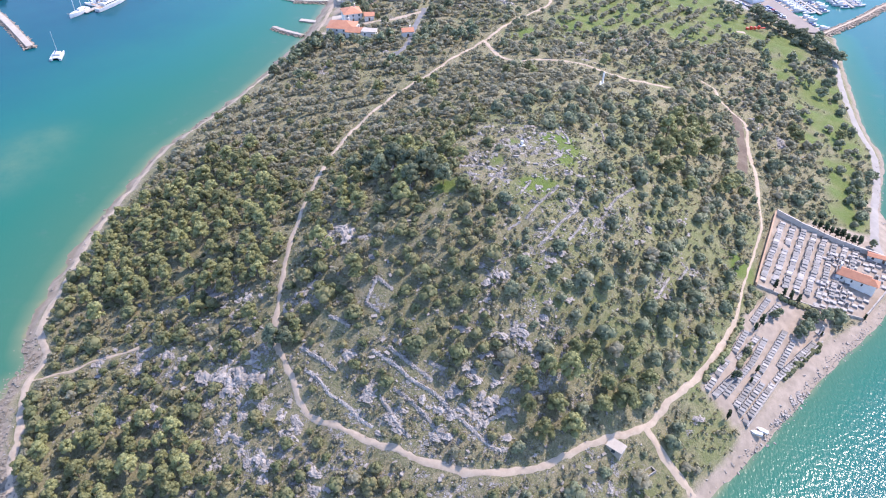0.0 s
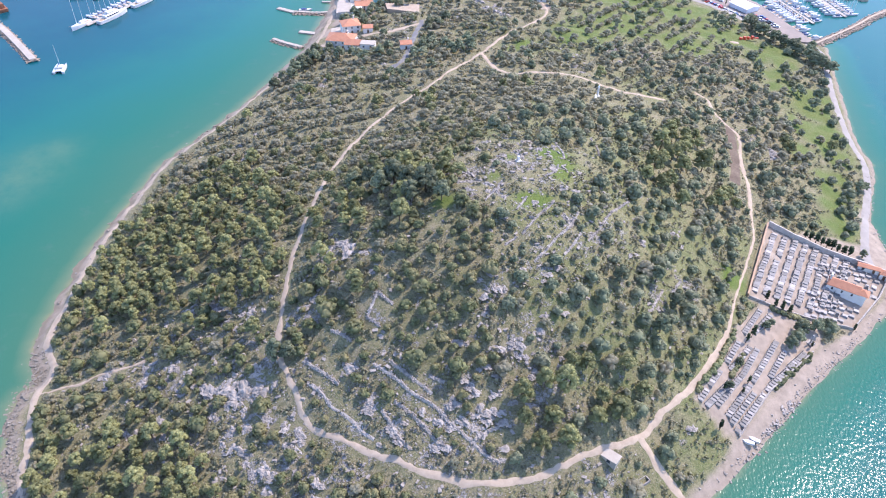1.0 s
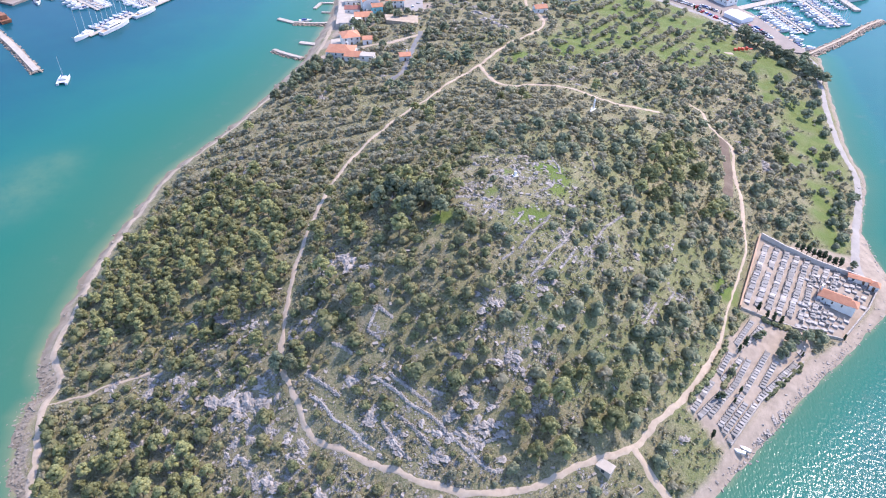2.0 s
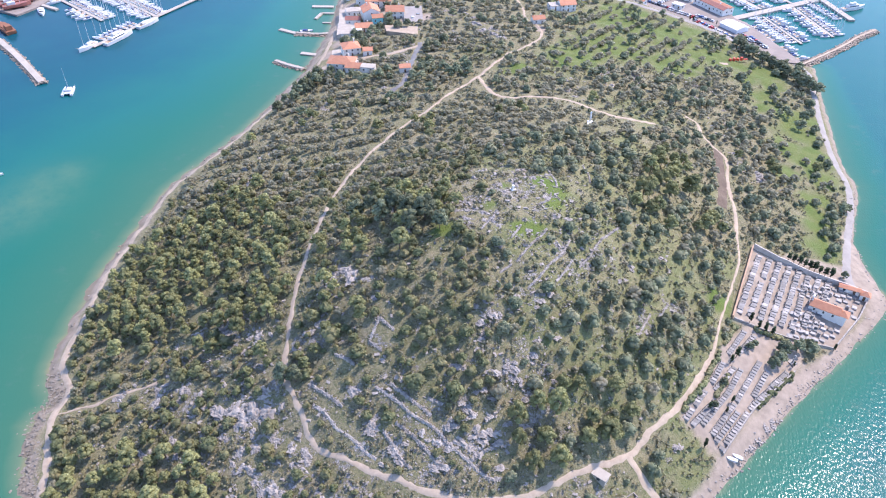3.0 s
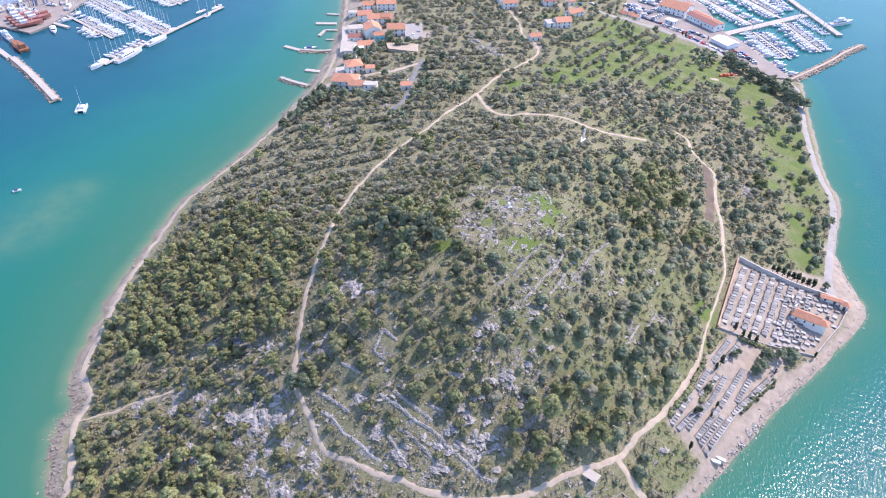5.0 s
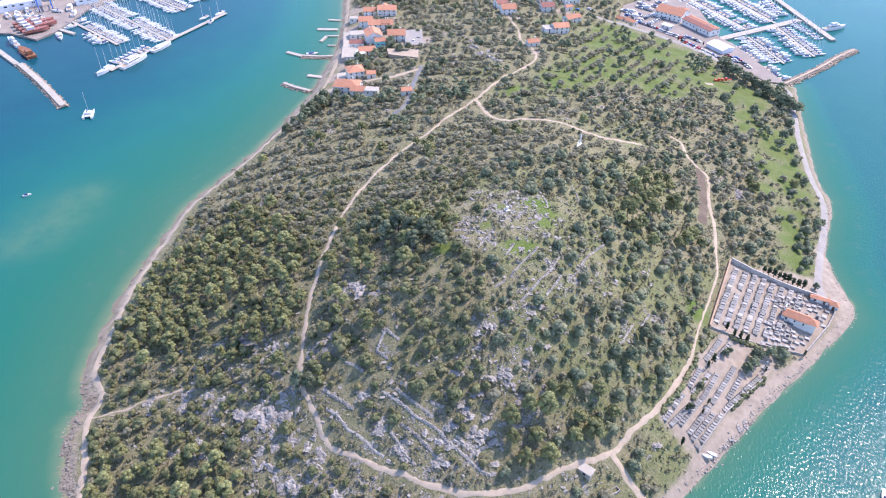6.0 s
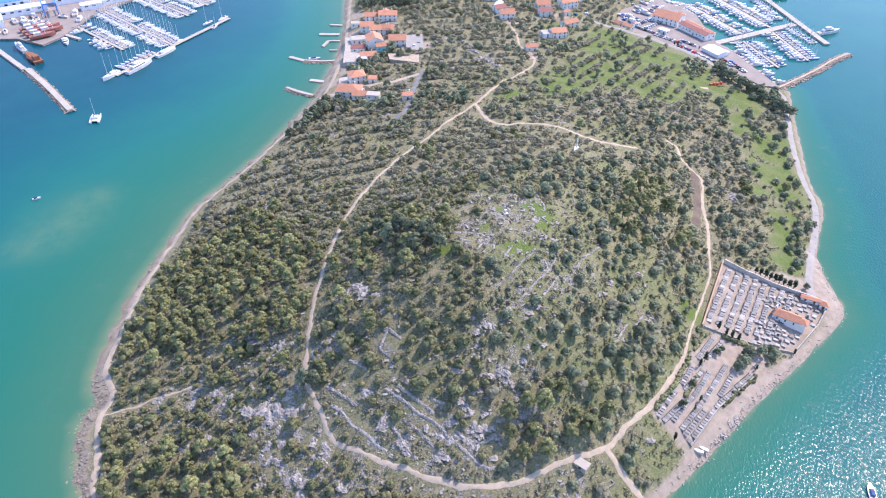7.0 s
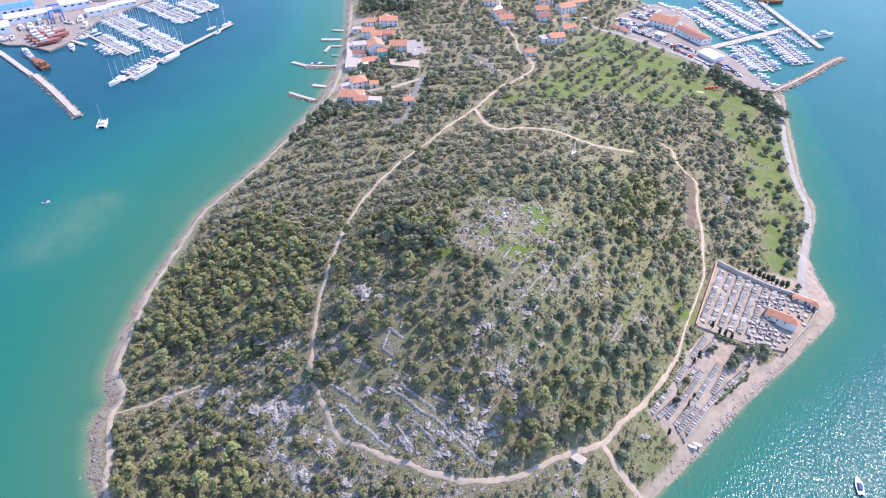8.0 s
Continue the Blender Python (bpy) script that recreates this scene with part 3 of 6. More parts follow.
def rock_mesh(name, seed, flat, material, sub=2, rough=0.33):
    bm = bmesh.new()
    bmesh.ops.create_icosphere(bm, subdivisions=sub, radius=1)
    off = Vector((seed * 7.3, seed * 3.1, seed * 1.7))
    for v in bm.verts:
        d = v.co.normalized()
        k = 1 + rough * noise.noise(d * 1.3 + off) + rough * 0.7 * noise.noise(d * 3.1 + off)
        v.co = d * k
        v.co.z = max(v.co.z, -0.35) * flat
        v.co.x *= 1.25
    r = random.Random(seed)
    for _ in range(9):  # flat broken faces
        n = Vector((r.gauss(0, 1), r.gauss(0, 1), abs(r.gauss(0, 0.7)))).normalized()
        cut = r.uniform(0.5, 0.8)
        for v in bm.verts:
            q = Vector((v.co.x, v.co.y, v.co.z / flat))
            if q.dot(n) > cut:
                q -= n * (q.dot(n) - cut)
                v.co = (q.x, q.y, q.z * flat)
    me = bpy.data.meshes.new(name)
    bm.to_mesh(me)
    bm.free()
    me.materials.append(material)
    return me


def hull_block(bm, r, cx, cy, cz, sx, sy, sz, turn):
    """One broken angular block: the hull of a few points in a tilted box."""
    m = pose(cx, cy, cz, r.uniform(-14, 14), r.uniform(-14, 14), turn + r.uniform(-25, 25))
    pts = []
    for x in (-1, 1):
        for y in (-1, 1):
            for z in (-1, 1):
                pts.append((x * r.uniform(0.55, 1), y * r.uniform(0.55, 1), z * r.uniform(0.55, 1)))
    pts += [(r.uniform(-1, 1), r.uniform(-1, 1), r.uniform(0.7, 1.1)) for _ in range(3)]
    vs = [bm.verts.new(m @ Vector((x * sx, y * sy, z * sz))) for x, y, z in pts]
    got = bmesh.ops.convex_hull(bm, input=vs)
    loose = {v for v in got["geom_interior"] if isinstance(v, bmesh.types.BMVert)}
    for v in loose:
        bm.verts.remove(v)


def block_mesh(name, seed, material):
    """One loose angular stone."""
    bm = bmesh.new()
    hull_block(bm, random.Random(seed), 0, 0, 0.2, 1.1, 0.75, 0.6, 0)
    me = bpy.data.meshes.new(name)
    bm.to_mesh(me)
    bm.free()
    me.materials.append(material)
    return me


def karst_mesh(name, seed, material, n=17):
    """A craggy limestone hump with ledges, clefts and a ragged rim that dips into the soil."""
    off = Vector((seed * 5.7, seed * 2.9, seed * 1.3))
    r = random.Random(seed)
    verts, faces = [], []
    for j in range(n):
        for i in range(n):
            x, y = 2.4 * i / (n - 1) - 1.2, 2.4 * j / (n - 1) - 1.2
            p = Vector((x, y, 0))
            z = 0.62 + 0.75 * noise.noise(p * 1.1 + off) + 0.45 * noise.noise(p * 2.6 + off) - 0.85 * (x * x + y * y)
            ledge = math.floor(z * 5) / 5
            z = ledge + 0.35 * (z - ledge) + 0.06 * r.uniform(-1, 1) - 0.3 * max(0.0, 0.16 - abs(noise.noise(p * 1.7 - off))) / 0.16
            verts.append((x + r.uniform(-0.055, 0.055), y + r.uniform(-0.055, 0.055), max(z, -0.25) * 0.5))
    for j in range(n - 1):
        for i in range(n - 1):
            q = (j * n + i, j * n + i + 1, (j + 1) * n + i + 1, (j + 1) * n + i)
            if max(verts[k][2] for k in q) > -0.1:
                faces.append(q)
    return mesh_of(name, verts, faces, [material])


ROCKS = [karst_mesh("outcrop", 300 + k, LIMESTONE) for k in range(9)]


def joined(name, bases, places, mats, label, category, kind="stuff", smooth=False):
    """Many copies of small (verts, faces, material index) pieces in one mesh. places: base, x, y, z, turn, sx, sy, sz."""
    vs, fs, ms, n = [], [], [], 0
    for b, x, y, z, a, sx, sy, sz in places:
        v, f, m = bases[b]
        c, s = math.cos(a), math.sin(a)
        px, py = v[:, 0] * sx, v[:, 1] * sy
        vs.append(np.stack([x + c * px - s * py, y + s * px + c * py, z + v[:, 2] * sz], 1))
        fs.append(f + n)
        ms.append(m)
        n += len(v)
    ob = new(name, mesh_of(name, np.concatenate(vs), np.concatenate(fs), mats, np.concatenate(ms), smooth))
    return tagged(ob, label, category, kind=kind)


def arrays(me, m=0):
    v = np.empty(len(me.vertices) * 3)
    me.vertices.foreach_get("co", v)
    me.calc_loop_triangles()
    f = np.empty(len(me.loop_triangles) * 3, int)
    me.loop_triangles.foreach_get("vertices", f)
    return v.reshape(-1, 3), f.reshape(-1, 3), np.full(len(f) // 3, m)


STONE_BASES = [arrays(block_mesh("stone", 20 + k, LIMESTONE)) for k in range(5)]
rng = random.Random(7)


def breakwater(name, line, width, label, height=1.6, crest=0.35, top=CONCRETE):
    """A mole of heaped boulders with a flat crest."""
    pts = smooth_line(line, 1.6)
    t = np.gradient(pts, axis=0)
    t /= np.hypot(t[:, 0], t[:, 1])[:, None]
    places = []
    for (x, y), (tx, ty) in zip(pts, t):
        for _ in range(26):
            u = rng.uniform(-1, 1)
            s = rng.uniform(0.3, 0.8)
            places.append((rng.randrange(5), x + ty * u * width / 2 + rng.uniform(-.8, .8), y - tx * u * width / 2 + rng.uniform(-.8, .8), (1 - abs(u) ** 2) * height - 0.3, rng.uniform(0, 6.3), s, s, s * 0.8))
    ob = thing(name, label, "breakwater")
    if crest:
        outline = [(x + ty * width * crest / 2, y - tx * width * crest / 2) for (x, y), (tx, ty) in zip(pts, t)]
        outline += [(x - ty * width * crest / 2, y + tx * width * crest / 2) for (x, y), (tx, ty) in zip(pts, t)][::-1]
        part("crest", prism(outline, -2, height + 0.35), top, ob, "flat pale crest")
    heap = joined("rubble_mound", STONE_BASES, places, [BOULDER], "heaped pale brown boulders", "boulders")
    del heap["category"]
    heap.parent = ob
    return ob


tagged(new("quay", (lambda me, bm: (bm.to_mesh(me), bm.free(), me.materials.append(YARD), me)[-1])(bpy.data.meshes.new("quay"), prism(QUAY.tolist(), -3, 1.5))), "pale concrete marina quay and parking ground", "quay", kind="structure")
YARD_LAND = [(-620, 560), (-470, 545), (-380, 520), (-342, 500), (-328, 500), (-304, 489), (-296, 505), (-293, 526), (-291, 549), (-268, 593), (-236, 640), (-220, 760), (-200, 1000), (-700, 1000)]
tagged(new("boatyard_ground", (lambda me, bm: (bm.to_mesh(me), bm.free(), me.materials.append(YARD), me)[-1])(bpy.data.meshes.new("boatyard_ground"), prism(YARD_LAND, -4, 1.4))), "brown-grey concrete ground of a boatyard", "quay", kind="structure")

breakwater("breakwater", [(233, 427), (246, 437), (259, 447), (275, 460), (289, 473), (308, 487)], 6.8, "curved breakwater of heaped pale boulders", 1.5, 0.22, PATH)
breakwater("harbour_mole", [(-296, 446), (-270, 419), (-240, 385)], 6.4, "straight mole with pale crest and boulder flank", 1.4, 0.58)
pier("mole_quay", (-366, 510), (-298, 446), 3.6, "narrow concrete mole leading to the breakwater", CONCRETE, 1.4, False)
breakwater("jetty", [(-88, 410), (-98, 415), (-107, 421)], 5, "short jetty of pale boulders", 1.0, 0.45)
breakwater("rock_jetty", [(-77, 466), (-88, 465), (-101, 466)], 6, "short jetty of heaped grey rocks", 1.0, 0.3)
for a, b, w in (((-101, 466), (-114, 473), 3.2), ((-80, 431), (-93, 434), 3.4), ((-82, 517), (-98, 517), 3.6), ((-82, 536), (-92, 537), 2.4), ((-80, 504), (-89, 504), 2.0), ((-89, 504), (-92, 493), 2.4), ((-80, 486), (-86, 486), 1.6)):
    pier("stone_pier", a, b, w, "small pale stone pier of the waterfront houses", CONCRETE, 0.8, False)

# right marina: the walkway and its piers
pier("walkway", (208, 503), (290, 547), 6.0, "broad pale concrete walkway of the marina", CONCRETE, 1.3, False)
pier("outer_pier", (284, 640), (300, 506), 5.0, "long outer concrete pier of the marina", CONCRETE, 1.3, False)
# left marina
pier("slip_quay", (-299, 512), (-281, 502), 3.0, "short tan quay beside the boatyard slip", CONCRETE, 1.2, False)
pier("long_jetty", (-177, 549), (-206, 491), 3.4, "long pale concrete jetty", CONCRETE, 1.0)
pier("mooring_jetty", (-206, 491), (-230, 438), 3.0, "pale concrete jetty with moored yachts", CONCRETE, 0.9)

# ---- boats ----


def hull_bm(length, beam, height, stern=0.75, sheer=0.25):
    """A boat's hull with a pointed bow, its keel at z = -0.4."""
    bm = bmesh.new()
    rings = []
    for u in (0, 0.25, 0.5, 0.7, 0.85, 0.95, 1.0):
        y = (u - 0.5) * length
        w = beam / 2 * (stern + (1 - stern) * min(1, u * 3)) if u < 0.5 else beam / 2 * max(0.03, 1 - ((u - 0.5) / 0.5) ** 2.2)
        h = height + sheer * u * u
        rings.append([bm.verts.new(p) for p in ((-w, y, h), (-w * 0.92, y, 0.25), (-w * 0.45, y * 0.97, -0.4), (w * 0.45, y * 0.97, -0.4), (w * 0.92, y, 0.25), (w, y, h))])
    for p, q in zip(rings, rings[1:]):
        for k in range(5):
            bm.faces.new((p[k], p[k + 1], q[k + 1], q[k]))
        bm.faces.new((p[5], p[0], q[0], q[5]))
    bm.faces.new(rings[0][::-1])
    bm.faces.new(rings[-1])
    bmesh.ops.recalc_face_normals(bm, faces=bm.faces)
    return bm


def sailboat(length, mast, label, cover=CANVAS):
    ob = thing("sailing_boat", label, "boat", "moored boats")
    beam = length * 0.31
    part("hull", hull_bm(length, beam, 1.0, 0.7), GELCOAT, ob)
    part("cabin", boxed(-beam * 0.26, -length * 0.1, 1.02, beam * 0.26, length * 0.22, 1.5, bevel=0.15), GELCOAT, ob)
    part("cockpit", boxed(-beam * 0.25, -length * 0.42, 1.02, beam * 0.25, -length * 0.14, 1.1), DECK, ob, "teak cockpit floor")
    part("sprayhood", boxed(-beam * 0.28, -length * 0.15, 1.5, beam * 0.28, -length * 0.07, 2.1, bevel=0.2), cover, ob)
    part("mast", tube((0, length * 0.08, 1.2), (0, length * 0.08, mast), 0.19, 0.14), ALLOY, ob, "pale alloy mast")
    part("boom", tube((0, length * 0.07, 2.4), (0, -length * 0.3, 2.5), 0.16, 0.16), cover, ob, "boom with furled sail")
    return ob


def motor_yacht(length, label):
    ob = thing("motor_yacht", label, "boat", "moored boats")
    beam = length * 0.33
    part("hull", hull_bm(length, beam, 1.4, 0.9, 0.5), GELCOAT, ob)
    part("cabin", boxed(-beam * 0.36, -length * 0.2, 1.42, beam * 0.36, length * 0.2, 2.6, bevel=0.3), GELCOAT, ob)
    part("windscreen", boxed(-beam * 0.33, length * 0.12, 1.9, beam * 0.33, length * 0.215, 2.4), GLASS, ob, "dark tinted windscreen")
    part("flybridge", boxed(-beam * 0.3, -length * 0.22, 2.62, beam * 0.3, length * 0.06, 3.1, bevel=0.2), GELCOAT, ob)
    part("aft_deck", boxed(-beam * 0.36, -length * 0.46, 1.42, beam * 0.36, -length * 0.22, 1.5), DECK, ob, "brown teak aft deck")
    return ob


def speedboat(length, label):
    ob = thing("motorboat", label, "boat", "moored boats")
    beam = length * 0.34
    part("hull", hull_bm(length, beam, 0.8, 0.9, 0.3), GELCOAT, ob)
    part("canopy", boxed(-beam * 0.32, -length * 0.3, 0.82, beam * 0.32, length * 0.05, 1.7, bevel=0.25), CANVAS, ob, "navy canvas canopy")
    part("windscreen", boxed(-beam * 0.3, length * 0.05, 0.82, beam * 0.3, length * 0.12, 1.35), GLASS, ob)
    part("outboard", boxed(-0.25, -length * 0.54, 0.1, 0.25, -length * 0.49, 1.1, bevel=0.06), RUBBER, ob, "black outboard motor")
    return ob


FLEET = [sailboat(11.0, 15.5, "white sailing yacht with bare mast, moored stern-to"), sailboat(12.5, 17.5, "large white sailing yacht with bare mast", GELCOAT), sailboat(9.5, 13.5, "small white sailing yacht with navy sprayhood"),
         motor_yacht(12.0, "white motor yacht with flybridge at its berth"), motor_yacht(15.0, "large white motor yacht with flybridge"), speedboat(8.0, "white motorboat with navy canvas canopy")]
for ob in FLEET:  # the six patterns lie at the far end of the outer pier
    ob.matrix_basis = pose(276 - 1.0, 560 + 6 * FLEET.index(ob), 0, 0, 0, 96)


def berth(a, b, mix, side, gap=4.1, skip=0.06, off=1.6, offset=0.0):
    """Boats moored stern-to along one side of a pier."""
    a, b = Vector(a), Vector(b)
    d = (b - a).normalized()
    n = Vector((d.y, -d.x)) * side
    s = 2.2 + offset
    while s < (b - a).length - 1.5:
        k = rng.choice(mix)
        ln = (11.0, 12.5, 9.5, 12.0, 15.0, 8.0)[k] * 0.86
        step = max(gap * ln / 10.5, 2.8)
        if rng.random() > skip:
            p = a + d * s + n * (off + ln / 2 + rng.uniform(0, 0.7))
            copy_thing(FLEET[k], pose(p.x, p.y, rng.uniform(-0.05, 0.05), 0, 0, math.degrees(math.atan2(-n.x, n.y)) + rng.uniform(-4, 4)) @ Matrix.Diagonal((0.84, 0.86, 0.9, 1)))
        s += step


S, M = (0, 0, 1, 2), (3, 3, 4, 3, 5)
for a, b, w, left, right in (((242, 616), (268, 540), 2.4, M, M), ((214, 593), (240, 526), 2.4, M, M), ((236, 511), (246, 462), 2.2, (5, 3, 3, 5), S), ((266, 531), (273, 475), 2.2, S, M), ((187, 600), (198, 583), 2.0, M, M)):
    pier("finger_pier", a, b, w, "narrow pale marina pier between moored boats", CONCRETE, 0.8)
    berth(a, b, left, -1)
    berth(a, b, right, 1)
berth((284, 638), (289, 556), (2, 0, 5, 3), 1, 4.4, 0.1, 3.0)
berth((288, 544), (298, 508), (2, 5, 2), 1, 4.2, 0.1, 3.0)
berth((219, 494), (231, 432), (3, 5, 3, 5), -1, 4.6, 0.15, 1.0)
for a, b, w, left, right in (((-294, 528), (-241, 483), 2.4, S, (5, 5, 3)), ((-288, 565), (-207, 493), 2.6, S, S), ((-263, 596), (-212, 554), 2.4, S, S), ((-233, 605), (-202, 579), 2.4, S, S)):
    pier("finger_pier", a, b, w, "narrow pale marina pier between moored boats", CONCRETE, 0.8)
    berth(a, b, left, -1, 3.7)
    berth(a, b, right, 1, 3.7, 0.1 if right is S else 0.75)
berth((-212, 478), (-227, 445), S, 1, 4.6, 0.0, 1.8)


def big_yacht(length, label):
    ob = thing("large_yacht", label, "boat", "moored boats")
    beam = length * 0.2
    part("hull", hull_bm(length, beam, 2.2, 0.85, 0.9), GELCOAT, ob)
    part("cabin", boxed(-beam * 0.36, -length * 0.3, 2.22, beam * 0.36, length * 0.2, 4.2, bevel=0.4), GELCOAT, ob)
    part("upper_cabin", boxed(-beam * 0.28, -length * 0.2, 4.2, beam * 0.28, length * 0.06, 5.8, bevel=0.3), GELCOAT, ob)
    part("window_band", boxed(-beam * 0.365, -length * 0.25, 3.0, beam * 0.365, length * 0.15, 3.6), GLASS, ob, "dark band of windows")
    part("aft_deck", boxed(-beam * 0.36, -length * 0.46, 2.22, beam * 0.36, -length * 0.31, 2.3), DECK, ob)
    return ob


def gulet(length, label, masts=2):
    ob = thing("wooden_sailing_ship", label, "ship", "moored boats")
    beam = length * 0.25
    part("hull", hull_bm(length, beam, 2.0, 0.8, 0.9), GELCOAT, ob)
    part("deck", boxed(-beam * 0.3, -length * 0.4, 2.02, beam * 0.3, length * 0.25, 2.12), DECK, ob, "brown wooden deck")
    part("deckhouse", boxed(-beam * 0.24, -length * 0.3, 2.12, beam * 0.24, length * 0.02, 3.6, bevel=0.2), GELCOAT, ob)
    for k in range(masts):
        y = length * (0.18 - 0.36 * k)
        part("mast", tube((0, y, 2), (0, y, 19 - 3 * k), 0.2, 0.12), ALLOY, ob, "tall pale mast")
    part("bowsprit", tube((0, length * 0.47, 2.7), (0, length * 0.6, 3.6), 0.16, 0.1), DECK, ob)
    return ob


def lie(ob, x, y, heading, z=0.0):
    ob.matrix_basis = pose(x, y, z, 0, 0, -heading)
    return ob


lie(big_yacht(25, "long white motor yacht moored along the jetty"), -218, 452, 24)
lie(gulet(16, "white two-masted ship moored at the jetty's end"), -233, 437, 200)
lie(gulet(19, "brown-decked two-masted ship alongside the jetty"), -207, 478, 28)
lie(motor_yacht(14, "white motor yacht lying beside the boatyard"), -290, 497, 150)
lie(big_yacht(22, "white motor cruiser lying off the outer pier"), 311, 530, 70)
lie(speedboat(9, "white motorboat moored at the rock jetty"), -95, 471, 80)
lie(sailboat(9, 12, "small sailing boat moored off the long jetty"), -184, 531, 10)
lie(sailboat(11, 15.0, "white sailing yacht tied to the long jetty"), -192, 538, 205)
lie(sailboat(12, 16.0, "white sailing yacht at the long jetty's bend"), -182, 548, 200)
lie(speedboat(4.2, "tiny white dinghy alone at anchor"), -217.4, 286, 60)
lie(speedboat(7.5, "white motorboat cruising near the beach"), 149.8, 112.5, 12)


def catamaran(label):
    ob = thing("catamaran", label, "boat")
    for x in (-2.4, 2.4):
        bm = hull_bm(11.5, 1.5, 1.3, 0.9, 0.2)
        bmesh.ops.translate(bm, verts=bm.verts, vec=(x, 0, 0))
        part("hull", bm, GELCOAT, ob)
    part("bridge_deck", boxed(-2.6, -4.6, 0.9, 2.6, 2.0, 1.45, bevel=0.1), GELCOAT, ob)
    part("saloon", boxed(-2.1, -2.2, 1.45, 2.1, 1.6, 2.7, bevel=0.35), GELCOAT, ob)
    part("saloon_window", boxed(-1.8, 1.0, 1.9, 1.8, 1.63, 2.3), GLASS, ob, "dark saloon windows")
    part("trampoline", boxed(-1.7, 2.1, 1.1, 1.7, 4.6, 1.16), RUBBER, ob, "dark net between the bows")
    part("mast", tube((0, 1.2, 2.6), (0, 1.2, 14.5), 0.15, 0.1), ALLOY, ob)
    part("boom", tube((0, 1.0, 3.6), (0, -3.6, 3.8), 0.22, 0.2), CANVAS, ob)
    return ob


lie(catamaran("white sailing catamaran anchored in the bay"), -220, 375, -12)


def hulk():
    ob = thing("rusty_barge", "rusty brown steel barge along the mole", "ship")
    part("hull", hull_bm(24, 7, 2.2, 0.95, 0.3), RUST, ob)
    part("deckhouse", boxed(-2.0, -10, 2.2, 2.0, -5, 5.2, bevel=0.1), RUST, ob)
    part("hatch", boxed(-2.4, -3, 2.2, 2.4, 6, 2.8), RUST, ob)
    return ob


lie(hulk(), -301, 466, -45)
lie(big_yacht(20, "white-tarped motor cruiser along the mole"), -318, 483, -45)
barge = hulk()
tagged(barge, "flat rusty red work barge behind the outer pier", "ship")
lie(barge, 297, 612, 95)

# ---- buildings ----


def gable(w, d, h, rise, over=0.45):
    """A pitched roof of two slopes with thickness, ridge along x."""
    bm = bmesh.new()
    t = 0.18
    for s in (-1, 1):
        p = [(-w / 2 - over, s * (d / 2 + over), h - rise * over / (d / 2)), (w / 2 + over, s * (d / 2 + over), h - rise * over / (d / 2)), (w / 2 + over, 0, h + rise), (-w / 2 - over, 0, h + rise)]
        low = [bm.verts.new(q) for q in p]
        top = [bm.verts.new((q[0], q[1], q[2] + t)) for q in p]
        bm.faces.new(low)
        bm.faces.new(top)
        for i in range(4):
            bm.faces.new((low[i], low[(i + 1) % 4], top[(i + 1) % 4], top[i]))
    bmesh.ops.recalc_face_normals(bm, faces=bm.faces)
    return bm


def hip(w, d, h, rise, over=0.45):
    bm = bmesh.new()
    a, b = w / 2 + over, d / 2 + over
    low = [bm.verts.new(q) for q in ((-a, -b, h), (a, -b, h), (a, b, h), (-a, b, h))]
    r = max(0.1, a - b)
    top = [bm.verts.new((-r, 0, h + rise)), bm.verts.new((r, 0, h + rise))]
    for f in ((low[0], low[1], top[1], top[0]), (low[2], low[3], top[0], top[1]), (low[1], low[2], top[1]), (low[3], low[0], top[0]), tuple(low[::-1])):
        bm.faces.new(f)
    return bm


def walls_bm(w, d, h, rise):
    """Walls under a gable roof, down into the slope."""
    bm = bmesh.new()
    pts = [(-d / 2, -3.0), (d / 2, -3.0), (d / 2, h), (0, h + rise), (-d / 2, h)]
    a = [bm.verts.new((-w / 2, y, z)) for y, z in pts]
    b = [bm.verts.new((w / 2, y, z)) for y, z in pts]
    bm.faces.new(a[::-1])
    bm.faces.new(b)
    for i in range(5):
        bm.faces.new((a[i], a[(i + 1) % 5], b[(i + 1) % 5], b[i]))
    bmesh.ops.recalc_face_normals(bm, faces=bm.faces)
    return bm


